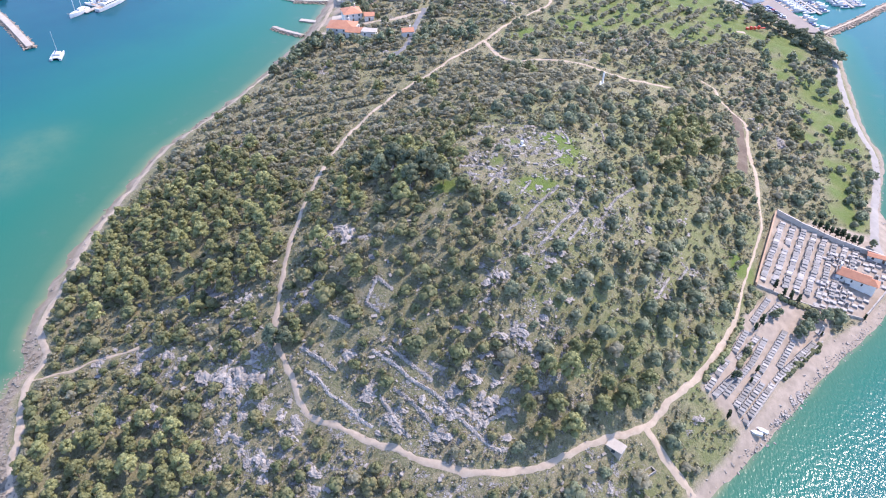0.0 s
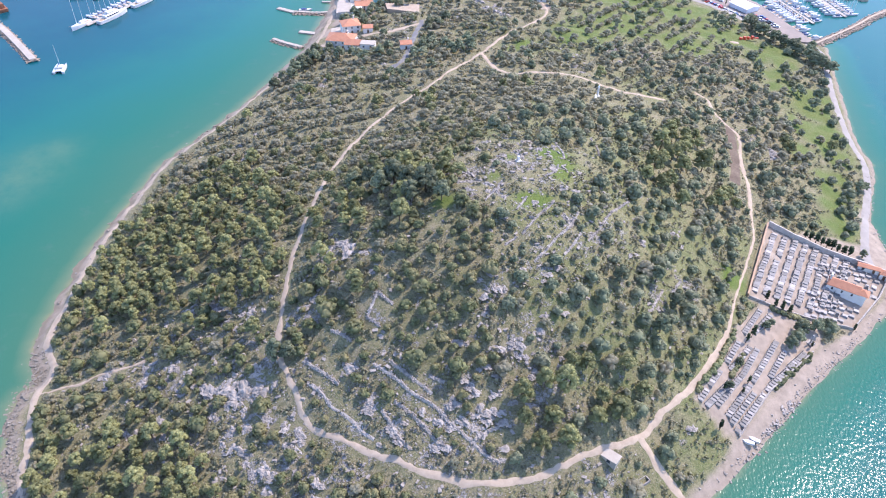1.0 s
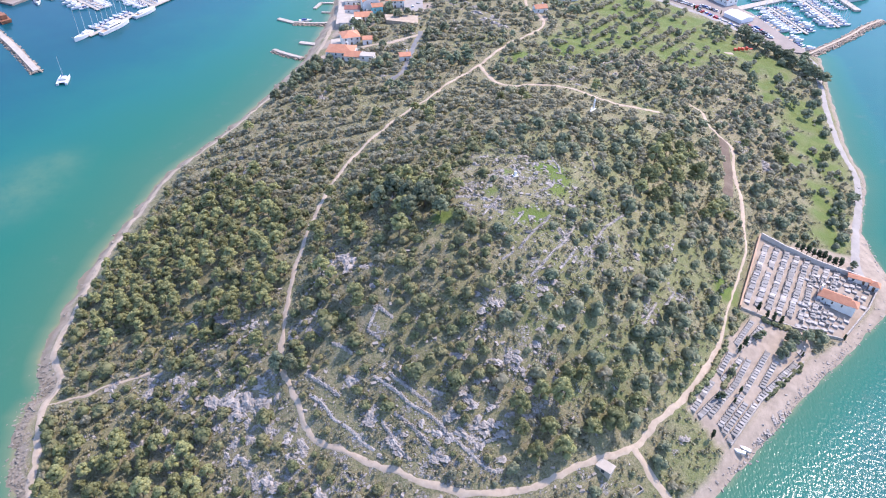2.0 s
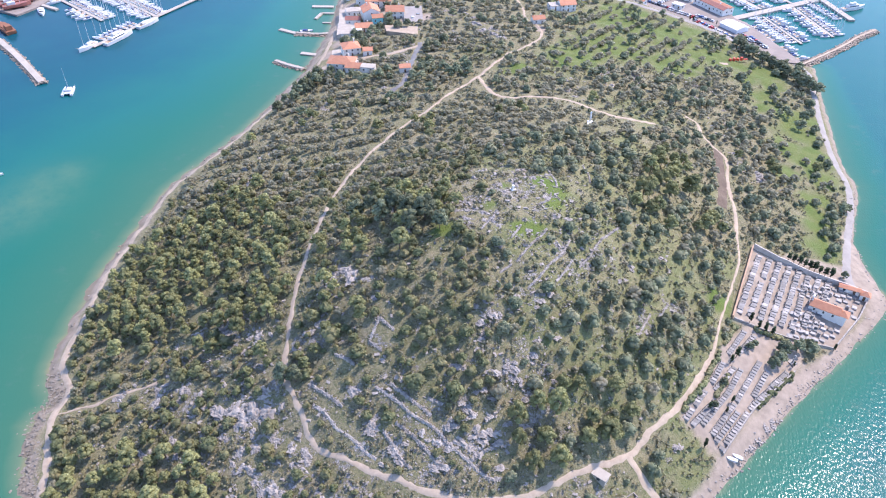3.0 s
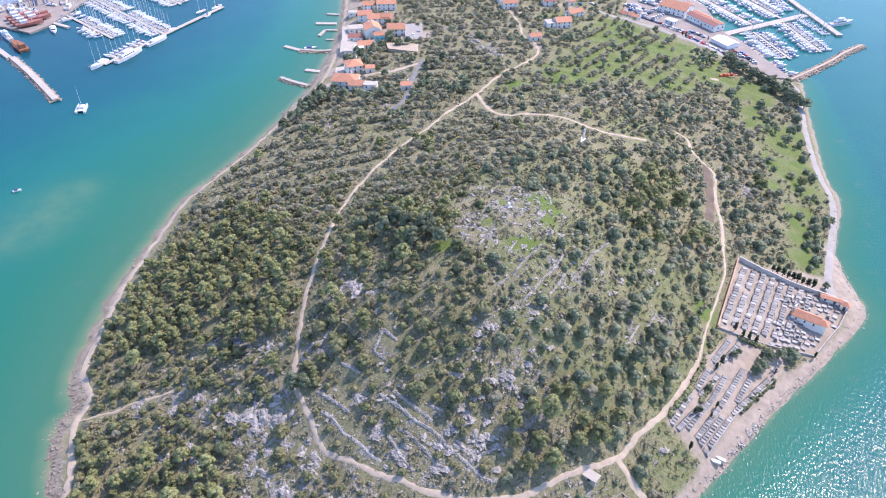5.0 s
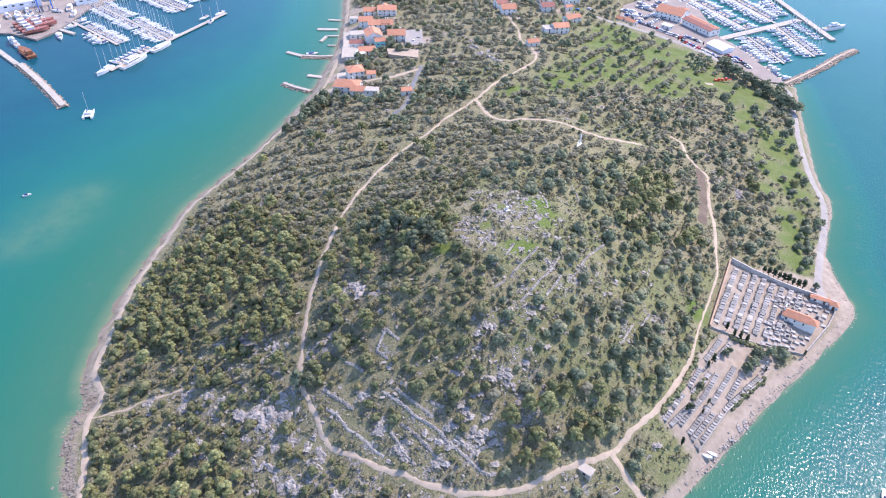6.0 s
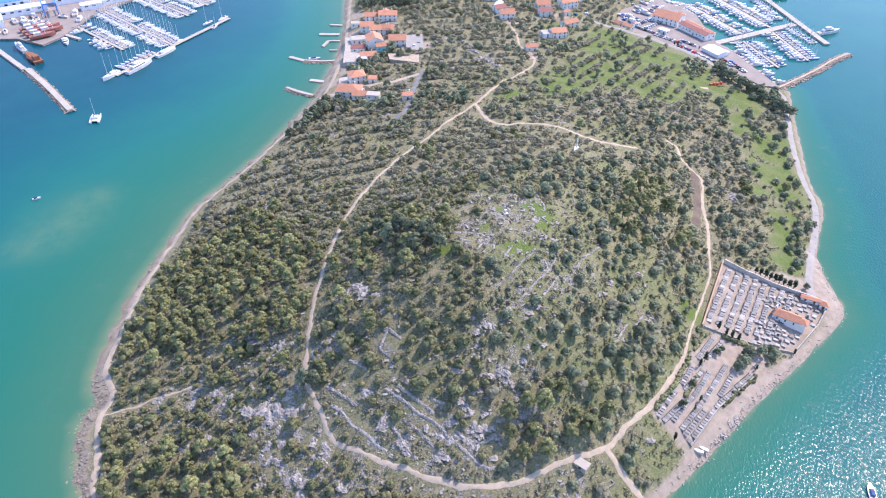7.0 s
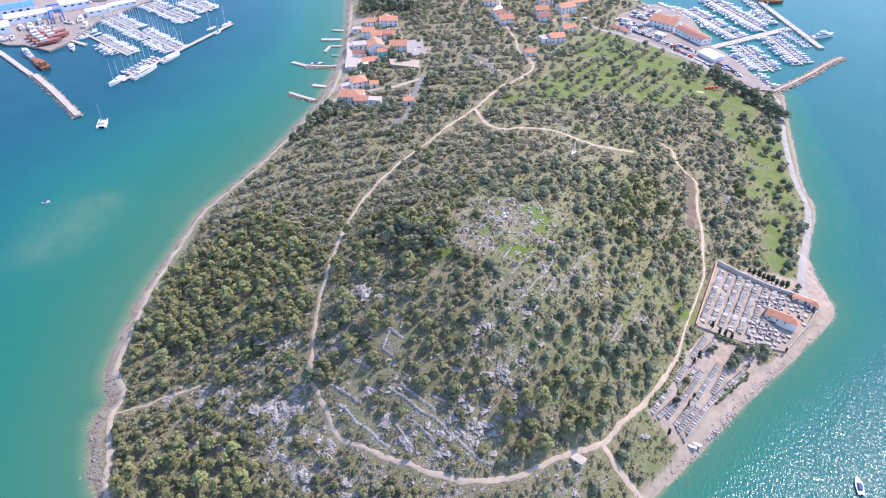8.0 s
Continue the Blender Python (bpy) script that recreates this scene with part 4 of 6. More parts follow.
def house(x, y, w, d, h, turn, label, wall=PLASTER, roof=ROOF, rise=None, shape="gable", storeys=2, chimney=True, name="house", z=None):
    ob = thing(name, label, "house")
    if storeys == 2:
        w, d, h = w * 1.12, d * 1.12, h * 0.8
    rise = d * 0.24 if rise is None else rise
    if shape == "gable":
        part("wall", walls_bm(w, d, h, rise), wall, ob)
        part("roof", gable(w, d, h, rise), roof, ob)
    elif shape == "hip":
        part("wall", boxed(-w / 2, -d / 2, -3, w / 2, d / 2, h), wall, ob)
        part("roof", hip(w, d, h + 0.02, rise), roof, ob)
    else:
        part("wall", boxed(-w / 2, -d / 2, -3, w / 2, d / 2, h), wall, ob)
        part("roof", boxed(-w / 2 - 0.2, -d / 2 - 0.2, h, w / 2 + 0.2, d / 2 + 0.2, h + 0.25, bevel=0.05), roof, ob, "flat roof")
    for s in range(storeys):
        zc = h * (s + 0.5) / storeys + 0.15
        for side in (-1, 1):
            n = max(1, int(w / 3.4))
            for k in range(n):
                u = (k + 0.5) / n * w - w / 2
                yy = side * (d / 2 + 0.02)
                if s == 0 and k == n // 2 and side == -1:
                    part("door", boxed(u - 0.5, yy - 0.04, 0.0, u + 0.5, yy + 0.04, 2.1), DOOR, ob)
                else:
                    win = part("window", boxed(u - 0.55, yy - 0.05, zc - 0.65, u + 0.55, yy + 0.05, zc + 0.65), PLASTER, ob)
                    part("pane", boxed(u - 0.45, yy - 0.07, zc - 0.55, u + 0.45, yy + 0.07, zc + 0.55), GLASS, win)
        for side in (-1, 1):
            xx = side * (w / 2 + 0.02)
            part("window", boxed(xx - 0.05, -0.5, zc - 0.6, xx + 0.05, 0.5, zc + 0.6), GLASS, ob)
    if chimney and shape != "flat":
        part("chimney", boxed(w * 0.2, d * 0.12, h, w * 0.2 + 0.7, d * 0.12 + 0.7, h + rise + 0.9), PLASTER, ob)
    ob.matrix_basis = pose(x, y, gz(x, y) if z is None else z, 0, 0, turn)
    KEEP_OUT.append((x, y, max(w, d) / 2 + 2.0))
    return ob


KEEP_OUT = []  # round places free of scrub
HOUSE = "white two-storey house with an orange clay-tile roof"
house(-57.5, 414, 9.5, 9, 6.2, 18, "white house with a steep orange clay-tile hipped roof", shape="hip", rise=2.6)
house(-60, 391, 14, 10, 6.0, -6, "large white waterfront house with an orange hipped roof", shape="hip", rise=2.8)
house(-52, 383, 9, 7, 3.4, -6, "low white house wing with an orange tile roof", storeys=1)
house(-43.5, 379.5, 8, 5.5, 2.8, -6, "low white annex with a pale flat roof", roof=CONCRETE, shape="flat", storeys=1)
house(-46.5, 408.5, 5.5, 5, 3.2, 10, "small white outbuilding with an orange tile roof", storeys=1, chimney=False)
house(-22, 374, 6, 5, 3.2, 12, "small stone cottage with an orange roof", storeys=1)
house(-33.5, 473, 11, 9, 6.5, 4, HOUSE + " above the car park")
house(-50.5, 475, 11, 10, 7.6, 104, "white house with turquoise gable and orange roof", wall=PLASTER)
house(-45, 464, 7, 6, 4.4, 14, "turquoise-walled house wing with an orange tile roof", wall=PLASTER_BLUE, storeys=1)
house(-47, 500, 16, 8, 5.5, 4, "long white house with an orange clay-tile roof")
house(-59, 508, 9, 8, 6.4, 8, HOUSE + " near the shore")
house(-44, 528, 13, 8, 6.2, 2, "long white house with two orange roofs")
house(-58, 532, 8, 7, 5.0, 2, "white house with a faded orange roof", roof=ROOF)
house(-62, 470, 10, 6, 3.6, 2, "low house with a dark brown roof and terrace", roof=ROOF_DARK, storeys=1)
house(-53, 452, 10, 7, 4.6, 10, "white house with an orange roof beside pines")
house(-64, 490, 11, 8, 3.2, 14, "low white building with a pale flat terrace roof", roof=CONCRETE, shape="flat", storeys=1)
house(-63, 446, 9, 5, 3.0, 8, "low white boathouse with a flat roof", roof=CONCRETE, shape="flat", storeys=1)
house(50.5, 528, 10, 9, 6.2, 8, HOUSE + " beside the lane")
house(45.5, 543, 8, 7, 5.0, 25, "white house with a dark roof beside the lane", roof=ROOF_DARK)
house(86, 489, 10, 8, 5.8, 12, HOUSE + " among olive trees")
house(77, 487, 6, 7, 4.2, 12, "pale blue house wing with a flat roof", wall=SHEET, roof=CONCRETE, shape="flat")
house(99, 517, 11, 7, 5.2, 28, "house with a long orange tile roof")
house(62, 452, 8, 6, 3.4, 14, "low white house with a pale orange roof by the track", storeys=1)
house(82, 556, 10, 8, 6.0, 10, HOUSE + " in the northern village")
house(104, 566, 13, 9, 6.4, 25, "large white house with orange roofs in the village")
house(88, 582, 11, 8, 6.0, 15, HOUSE + " in the northern village")
house(82.5, 540, 9, 8, 5.8, 8, "white house with a dark grey roof", roof=ROOF_DARK)
house(118, 585, 11, 9, 6.2, 20, HOUSE + " behind the boatyard")
house(40, 575, 10, 8, 6.0, 6, HOUSE + " at the village edge")

# paved ground round the waterfront houses, and its low walls
def terrace(name, outline, label, material, drop=2.0):
    """A level paved ground that stands a little over the slope."""
    z = max(gz(x, y) for x, y in outline) + 0.1
    me = bpy.data.meshes.new(name)
    bm = prism(outline, z - drop - 3.0, z)
    bm.to_mesh(me)
    bm.free()
    me.materials.append(material)
    tagged(new(name, me), label, "terrace", kind="structure")
    for (ax, ay), (bx, by) in zip(outline, outline[1:] + outline[:1]):
        n = max(1, int(math.dist((ax, ay), (bx, by)) / 5))
        KEEP_OUT.extend((ax + (bx - ax) * k / n, ay + (by - ay) * k / n, 2.0) for k in range(n))
    KEEP_OUT.append((sum(p[0] for p in outline) / len(outline), sum(p[1] for p in outline) / len(outline), 9))


terrace("car_park", [(-27.5, 484), (-15.5, 486), (-13.5, 456), (-26.5, 457)], "pale gravel parking ground beside the houses", ROAD)
terrace("house_terrace", [(-75, 498), (-70.5, 498), (-67, 468), (-72, 469)], "pale paved terrace above the shore", CONCRETE)
terrace("house_terrace", [(-72, 466), (-60, 463), (-58, 456), (-59.5, 442), (-70.5, 446)], "paved yard between the waterfront houses", CONCRETE)
terrace("garden_terrace", [(-39, 449), (-17, 447), (-16.5, 434), (-37, 439)], "tan bare-soil garden terrace", PATH)
terrace("house_terrace", [(-70, 420), (-63, 423), (-62, 406), (-69, 404)], "white paved forecourt of a house", CONCRETE)
house(-43, 500, 6, 7, 4.6, 4, "pale blue house wing with an orange roof", wall=SHEET, storeys=1)
house(-46, 530.5, 8, 8, 5.6, 92, "white gabled house with a faded orange roof", storeys=2)
house(-57, 446.5, 6, 5, 3.2, 8, "white flat-roofed annex beside the yard", roof=SHEET, shape="flat", storeys=1)
house(-67, 524, 12, 5, 3.0, 4, "low white boathouse with a pale flat roof", roof=CONCRETE, shape="flat", storeys=1)
house(45, 552, 11, 5, 3.4, 70, "long low white house beside the lane", roof=SHEET, storeys=1)
house(100, 545, 6, 5, 3.2, 30, "small white garden house with an orange roof", storeys=1)

# marina buildings
house(186, 549, 20, 13, 6.4, -40, "marina office with a broad orange clay-tile roof", z=1.5, name="marina_building", storeys=2)
house(201, 523, 30, 8, 4.4, -62, "long low marina hall with brown and white roof", roof=ROOF_DARK, z=1.5, name="marina_hall", storeys=1, rise=1.2)
house(205, 525, 30, 4, 4.9, -62, "pale red-roofed front gallery of the marina hall", z=1.5, name="marina_gallery", storeys=1, rise=0.7, chimney=False)
house(196, 556, 9, 7, 4.2, -40, "square orange-roofed marina pavilion", z=1.5, name="marina_pavilion", storeys=1, shape="hip", rise=1.5)
house(149, 531, 9, 5, 3.6, -50, "small workshop with an orange tile roof", z=1.5, name="workshop", storeys=1)
house(142, 537, 6, 5, 3.4, -50, "small hut with an orange tile roof", z=1.5, name="workshop", storeys=1)
house(176, 524, 8, 5, 3.0, -48, "low pale kiosk with a flat roof", roof=SHEET, z=1.5, name="kiosk", storeys=1, shape="flat")


def marquee(x, y, w, d, h, turn, label):
    ob = thing("marquee", label, "tent")
    part("canopy", gable(w, d, h, 1.3, 0.3), SHEET, ob, "white fabric canopy")
    part("wall", walls_bm(w - 0.4, d - 0.4, h - 0.05, 1.2), SHEET, ob)
    for sx in (-1, 1):
        for sy in (-1, 1):
            part("post", tube((sx * (w / 2 + 0.1), sy * (d / 2 + 0.1), 0), (sx * (w / 2 + 0.1), sy * (d / 2 + 0.1), h), 0.12, 0.12), ALLOY, ob)
    ob.matrix_basis = pose(x, y, 1.5, 0, 0, turn)
    return ob


marquee(206, 485, 16, 12, 2.7, -62, "large white marquee on the marina quay")


def shed(x, y, w, d, h, turn, label, roof=SHEET, rise=1.2):
    ob = thing("boat_hall", label, "hall")
    part("wall", walls_bm(w, d, h, rise), SHEET, ob)
    part("roof", gable(w, d, h, rise, 0.2), roof, ob)
    part("gate", boxed(w / 2, -d * 0.3, 0, w / 2 + 0.12, d * 0.3, h * 0.85), BLUE_METAL if roof is BLUE_METAL else ALLOY, ob)
    for k in range(int(w // 6)):
        part("window", boxed(-w / 2 + 3 + 6 * k, -d / 2 - 0.08, h * 0.6, -w / 2 + 5.5 + 6 * k, -d / 2 + 0.02, h * 0.8), GLASS, ob)
    ob.matrix_basis = pose(x, y, 1.4, 0, 0, turn)
    return ob


shed(-372, 562, 46, 16, 7, 32, "long boat hall with a blue metal roof", BLUE_METAL)
shed(-352, 549, 26, 11, 6, 32, "white boat hall in front of the blue one")
shed(-362, 524, 22, 15, 6, 32, "white boat hall at the harbour edge")
shed(-340, 560, 16, 10, 5, 30, "white metal shed in the boatyard")
shed(-297, 567, 17, 8, 4.5, 32, "white workshop building behind the moorings")
shed(-282, 584, 24, 7, 4, 38, "long white building behind the moorings")
shed(-322, 582, 24, 12, 6, 32, "white boat hall beside the blue lift")


def travel_lift(x, y, turn):
    ob = thing("travel_lift", "blue steel boat lift standing in the boatyard", "boat lift")
    for sx in (-5, 5):
        for sy in (-7, 7):
            part("leg", boxed(sx - 0.4, sy - 0.4, 0.8, sx + 0.4, sy + 0.4, 9), BLUE_METAL, ob)
            part("wheel", tube((sx - 0.4, sy, 0.8), (sx + 0.4, sy, 0.8), 0.8, 0.8, 10), RUBBER, ob)
        part("side_beam", boxed(sx - 0.5, -8, 9, sx + 0.5, 8, 10), BLUE_METAL, ob)
        part("low_beam", boxed(sx - 0.3, -6.5, 2.5, sx + 0.3, 6.5, 3.2), BLUE_METAL, ob)
    part("cross_beam", boxed(-5, -7.5, 10, 5, -6.5, 11), BLUE_METAL, ob)
    part("cross_beam", boxed(-5, 6.5, 10, 5, 7.5, 11), BLUE_METAL, ob)
    ob.matrix_basis = pose(x, y, 1.4, 0, 0, turn)


travel_lift(-325, 553, 30)
for k, (x, y, a) in enumerate([(-329, 529, 60), (-320, 531, 62), (-336, 530, 45), (-330, 534, 40), (-346, 533, 40), (-341, 539, 40), (-336, 545, 38), (-331, 540, 40), (-305, 553, 20), (-312, 545, 75),
                               (-296, 540, 10), (-360, 512, 120), (-350, 506, 120), (-343, 512, 30), (-308, 600, 100), (-316, 592, 100), (-326, 584, 95)]):
    copy_thing(FLEET[(3, 0, 4, 2, 3, 1)[k % 6]], pose(x, y, 1.8, 0, 0, a))
for k, (x, y, a) in enumerate([(150, 560, 30), (155, 556, 30), (160, 552, 30), (145, 565, 30), (164, 569, 40), (170, 566, 40), (177, 572, 40), (168, 578, 40), (183, 580, 40), (156, 545, 20), (163, 590, 35), (175, 590, 35)]):
    copy_thing(FLEET[(5, 3, 5, 2)[k % 4]], pose(x, y, 1.9, 0, 0, a))


def workboat(length, label):
    ob = thing("wooden_workboat", label, "boat", "hauled-out boats")
    beam = length * 0.28
    part("hull", hull_bm(length, beam, 1.9, 0.8, 0.8), RED_HULL, ob, "red-brown painted hull")
    part("deck", boxed(-beam * 0.3, -length * 0.4, 1.92, beam * 0.3, length * 0.25, 2.0), DECK, ob, "tan deck")
    part("wheelhouse", boxed(-beam * 0.26, -length * 0.32, 2.0, beam * 0.26, -length * 0.04, 4.0, bevel=0.15), GELCOAT, ob, "white wheelhouse")
    part("mast", tube((0, length * 0.12, 2), (0, length * 0.12, 9.5), 0.16, 0.1), ALLOY, ob)
    for y in (-length * 0.25, length * 0.2):
        part("cradle", boxed(-beam * 0.4, y - 0.2, -1.2, beam * 0.4, y + 0.2, -0.3), RUST, ob)
    return ob


HAULED = workboat(19, "hauled-out wooden boat with red-brown hull")
for k, (x, y, a) in enumerate([(-319, 512, -52), (-314, 507, -52), (-309, 502, -54), (-324, 518, -50), (-313, 519, -52), (-308, 513, -52)]):
    m = pose(x, y, 2.6, 0, 0, a)
    if k:
        copy_thing(HAULED, m)
    else:
        HAULED.matrix_basis = m

# ---- cars ----


def car(paint, label):
    ob = thing("car", label, "car", "parked cars")
    part("body", boxed(-0.88, -2.1, 0.3, 0.88, 2.1, 0.92, bevel=0.14), paint, ob)
    part("cabin", boxed(-0.74, -1.5, 0.92, 0.74, 0.9, 1.45, bevel=0.2), GLASS, ob, "dark car windows")
    part("car_roof", boxed(-0.66, -1.25, 1.44, 0.66, 0.5, 1.5), paint, ob)
    for x in (-0.8, 0.8):
        for y in (-1.3, 1.35):
            part("wheel", tube((x - 0.1, y, 0.32), (x + 0.1, y, 0.32), 0.32, 0.32, 10), RUBBER, ob)
    return ob


CARS = [car(p, p.name.replace("car_paint_", "") + " car parked on the quay") for p in CAR_PAINTS]
CAR_SPOTS = []
for (x, y), (u, v), n, turn in (((222, 446), (-3.1, 16.0), 0, 0), ((217, 452), (-0.75, 2.75), 7, 60), ((211, 462), (-0.75, 2.75), 5, 60), ((206, 458), (-1.6, 2.4), 7, 130), ((196, 474), (-1.5, 2.5), 8, 130), ((190, 486), (-1.6, 2.4), 6, 130), ((184, 503), (-1.9, 2.1), 9, 130),
                            ((170, 521), (-1.9, 2.0), 9, 40), ((165, 534), (2.2, 1.9), 9, 40), ((158, 540), (2.2, 1.9), 9, 40), ((166, 548), (2.2, 1.9), 7, 40), ((150, 551), (2.0, 2.0), 5, 40), ((194, 498), (-1.8, 2.3), 5, 40)):
    for k in range(n):
        CAR_SPOTS.append((x + u * k, y + v * k, turn + rng.uniform(-4, 4)))
for x, y, a in ((-24, 459, 5), (-21, 464, 5), (-18, 470, 95), (-22, 474, 5), (-19, 479, 95), (-25, 455, 5), (95, 500, 30), (66, 458, 40), (108, 545, 30), (118, 549, 40), (-56, 441, 10)):
    CAR_SPOTS.append((x, y, a))
    KEEP_OUT.append((x, y, 3))
for k, (x, y, a) in enumerate(CAR_SPOTS):
    z = 1.5 if float(signed(x, y, QUAY)) > 0 else gz(x, y) + 0.05
    m = pose(x, y, z, 0, 0, a)
    if k < len(CARS):
        CARS[k].matrix_basis = m
    else:
        copy_thing(CARS[rng.choice((0, 0, 1, 1, 2, 3, 4, 5))], m)

# ---- cemetery ----


def wall_run(name, points, height, thick, label, material=WALL_PLASTER, category="wall", drop=0.0):
    """A thin masonry wall that follows the ground."""
    pts = smooth_line(points, 2.0) if len(points) > 2 and drop else np.concatenate([np.linspace(a, b, max(2, int(math.dist(a, b) / 2.5)), endpoint=False) for a, b in zip(points, points[1:])] + [np.array([points[-1]], float)])
    bm = bmesh.new()
    rows = []
    t = np.gradient(pts, axis=0)
    t /= np.hypot(t[:, 0], t[:, 1])[:, None]
    for (x, y), (tx, ty) in zip(pts, t):
        z = gz(x, y)
        nx, ny = ty * thick / 2, -tx * thick / 2
        rows.append([bm.verts.new(p) for p in ((x - nx, y - ny, z - 1), (x - nx, y - ny, z + height), (x + nx, y + ny, z + height), (x + nx, y + ny, z - 1))])
    for a, b in zip(rows, rows[1:]):
        for k in range(3):
            bm.faces.new((a[k], a[k + 1], b[k + 1], b[k]))
    bm.faces.new(rows[0])
    bm.faces.new(rows[-1][::-1])
    bmesh.ops.recalc_face_normals(bm, faces=bm.faces)
    me = bpy.data.meshes.new(name)
    bm.to_mesh(me)
    bm.free()
    me.materials.append(material)
    return tagged(new(name, me), label, category, kind="structure")


wall_run("cemetery_wall_west", [(128, 221), (107, 180)], 1.6, 0.6, "brown stone cemetery wall on the uphill side", worn("brown_stone_wall", (0.45, 0.3, 0.2), (0.33, 0.22, 0.15), 0.8, 0.9, 0, 0.04))
wall_run("cemetery_wall_north", [(128.4, 221), (138, 217), (162, 210), (172, 205.4)], 2.2, 0.5, "white plastered cemetery wall")
wall_run("cemetery_wall_east", [(173, 204.6), (163, 192), (147, 176.4)], 1.6, 0.5, "pale stone cemetery wall above the beach", LIMESTONE)
wall_run("cemetery_wall_south", [(146.6, 176.2), (126, 178.4), (114, 179.4), (107.6, 180)], 1.0, 0.4, "low pale stone wall between two cemetery parts", LIMESTONE)
wall_run("graveyard_wall", [(127, 163.6), (106, 145.6), (90.5, 128)], 1.1, 0.45, "low grey stone wall along the beach", LIMESTONE)


def chapel():
    ob = thing("chapel", "long white chapel with an orange clay-tile roof", "chapel")
    w, d, h, rise = 10.6, 5.0, 3.3, 1.5
    part("wall", walls_bm(w, d, h, rise), PLASTER, ob)
    part("roof", gable(w, d, h, rise, 0.35), ROOF, ob)
    bm = boxed(w / 2, -d * 0.42, -3, w / 2 + 2.8, d * 0.42, 2.9)
    part("apse", bm, PLASTER, ob)
    bm = hip(4.2, 4.2, 2.92, 1.3, 0.2)
    bmesh.ops.translate(bm, verts=bm.verts, vec=(w / 2 + 1.3, 0, 0))
    part("apse_roof", bm, ROOF, ob)
    part("door", boxed(-w / 2 - 0.06, -0.8, 0, -w / 2 + 0.04, 0.8, 2.5), DOOR, ob)
    for k in range(3):
        for s in (-1, 1):
            part("window", boxed(-3.6 + 3.4 * k, s * d / 2 - 0.06, 1.5, -3.0 + 3.4 * k, s * d / 2 + 0.06, 2.6), GLASS, ob)
    part("bell_gable", boxed(-w / 2 - 0.05, -0.9, h + rise - 0.3, -w / 2 + 0.6, 0.9, h + rise + 1.8, bevel=0.1), PLASTER, ob)
    ob.matrix_basis = pose(149.0, 193.6, gz(149, 193.6) + 0.3, 0, 0, -33)


chapel()
house(165.0, 206.6, 7.5, 2.0, 2.1, -25, "low gatehouse arcade with an orange tile roof", name="gatehouse", storeys=1, chimney=False)
house(170, 203.4, 3.2, 2.8, 2.6, -30, "small white gate chapel with a red roof", name="gate_chapel", storeys=1, chimney=False, shape="hip", rise=1.4)


def grave(slab, label, wide=1.25, stone=True, book=False):
    ob = thing("grave", label, "grave", "graves in rows")
    part("plinth", boxed(-wide / 2 - 0.12, -1.12, -0.6, wide / 2 + 0.12, 1.12, 0.3, bevel=0.04), MARBLE, ob)
    part("slab", boxed(-wide / 2, -1.0, 0.3, wide / 2, 0.85, 0.48, bevel=0.03), slab, ob)
    if stone:
        part("headstone", boxed(-wide / 2 + 0.1, 0.9, 0.3, wide / 2 - 0.1, 1.1, 1.35, bevel=0.05), slab, ob)
    return ob


GRAVES = [grave(MARBLE, "pale marble grave with an upright headstone"), grave(GRANITE, "dark polished granite grave with a headstone"), grave(GRANITE, "wide double grave with dark granite slab", 1.75), grave(MARBLE, "wide pale double grave slab", 1.7, False), grave(MARBLE, "plain pale grave slab without headstone", 1.2, False)]
spots = []
for k in range(8):  # columns of the walled part
    a, b = Vector((129.5 + 4.2 * k, 216.5 - 0.7 * k)), Vector((110.5 + 4.2 * k, 183.2 - 0.35 * k))
    n = 23 if k < 5 else 20
    for i in range(n):
        p = a.lerp(b, i / n)
        if k >= 5 and i < 1:
            continue
        if rng.random() < 0.95:
            spots.append((p.x + rng.uniform(-.2, .2), p.y + rng.uniform(-.2, .2), 60, (1, 2, 1, 0, 3, 1, 2)))
for i in range(-7, 9):  # the crowded part round the chapel
    for j in range(-5, 6):
        x, y = 148.5 + 2.6 * i + rng.uniform(-.3, .3), 193 + 2.7 * j + rng.uniform(-.3, .3)
        u, v = (x - 148.5) * math.cos(radians(33)) - (y - 192.8) * math.sin(radians(33)), (x - 148.5) * math.sin(radians(33)) + (y - 192.8) * math.cos(radians(33))
        if float(signed(x, y, CEMETERY)) > 1.5 and not (-9.5 < u < 13 and -5 < v < 5) and x - 146.5 > (y - 213) * 0.57 + 1.5 and rng.random() < 0.85:
            spots.append((x, y, rng.choice((57, 147, 60)), (0, 3, 4, 0, 1)))
LOWER_ROWS = (((110.8, 175.8), (100.9, 163.6)), ((114.7, 175.1), (105.2, 165.1)), ((98.1, 159.8), (91.3, 150.5)), ((102.4, 159.5), (92.1, 148.3)), ((105.2, 159.8), (97.4, 149.2)), ((113.7, 164.5), (100.8, 148.1)), ((116.1, 161.9), (106.9, 150.0)), ((88.2, 147.1), (78.4, 135.1)), ((91.1, 144.1), (80.8, 134.3)), ((97.4, 149.2), (84.4, 135.1)), ((100.8, 148.1), (87.4, 132.8)), ((99.5, 143.1), (88.3, 131.0)), ((124.2, 163.1), (115.5, 155.5)), ((115.3, 154.8), (106.2, 147.2)), ((106.2, 147.0), (89.8, 129.1)))
for a, b in LOWER_ROWS:
    a, b = Vector(a), Vector(b)
    n = int((b - a).length / 1.38)
    turn = math.degrees(math.atan2(b.y - a.y, b.x - a.x)) + 180
    for i in range(n):
        if rng.random() < 0.94:
            p = a.lerp(b, (i + 0.5) / n)
            spots.append((p.x, p.y, turn, (1, 1, 2, 1, 0)))
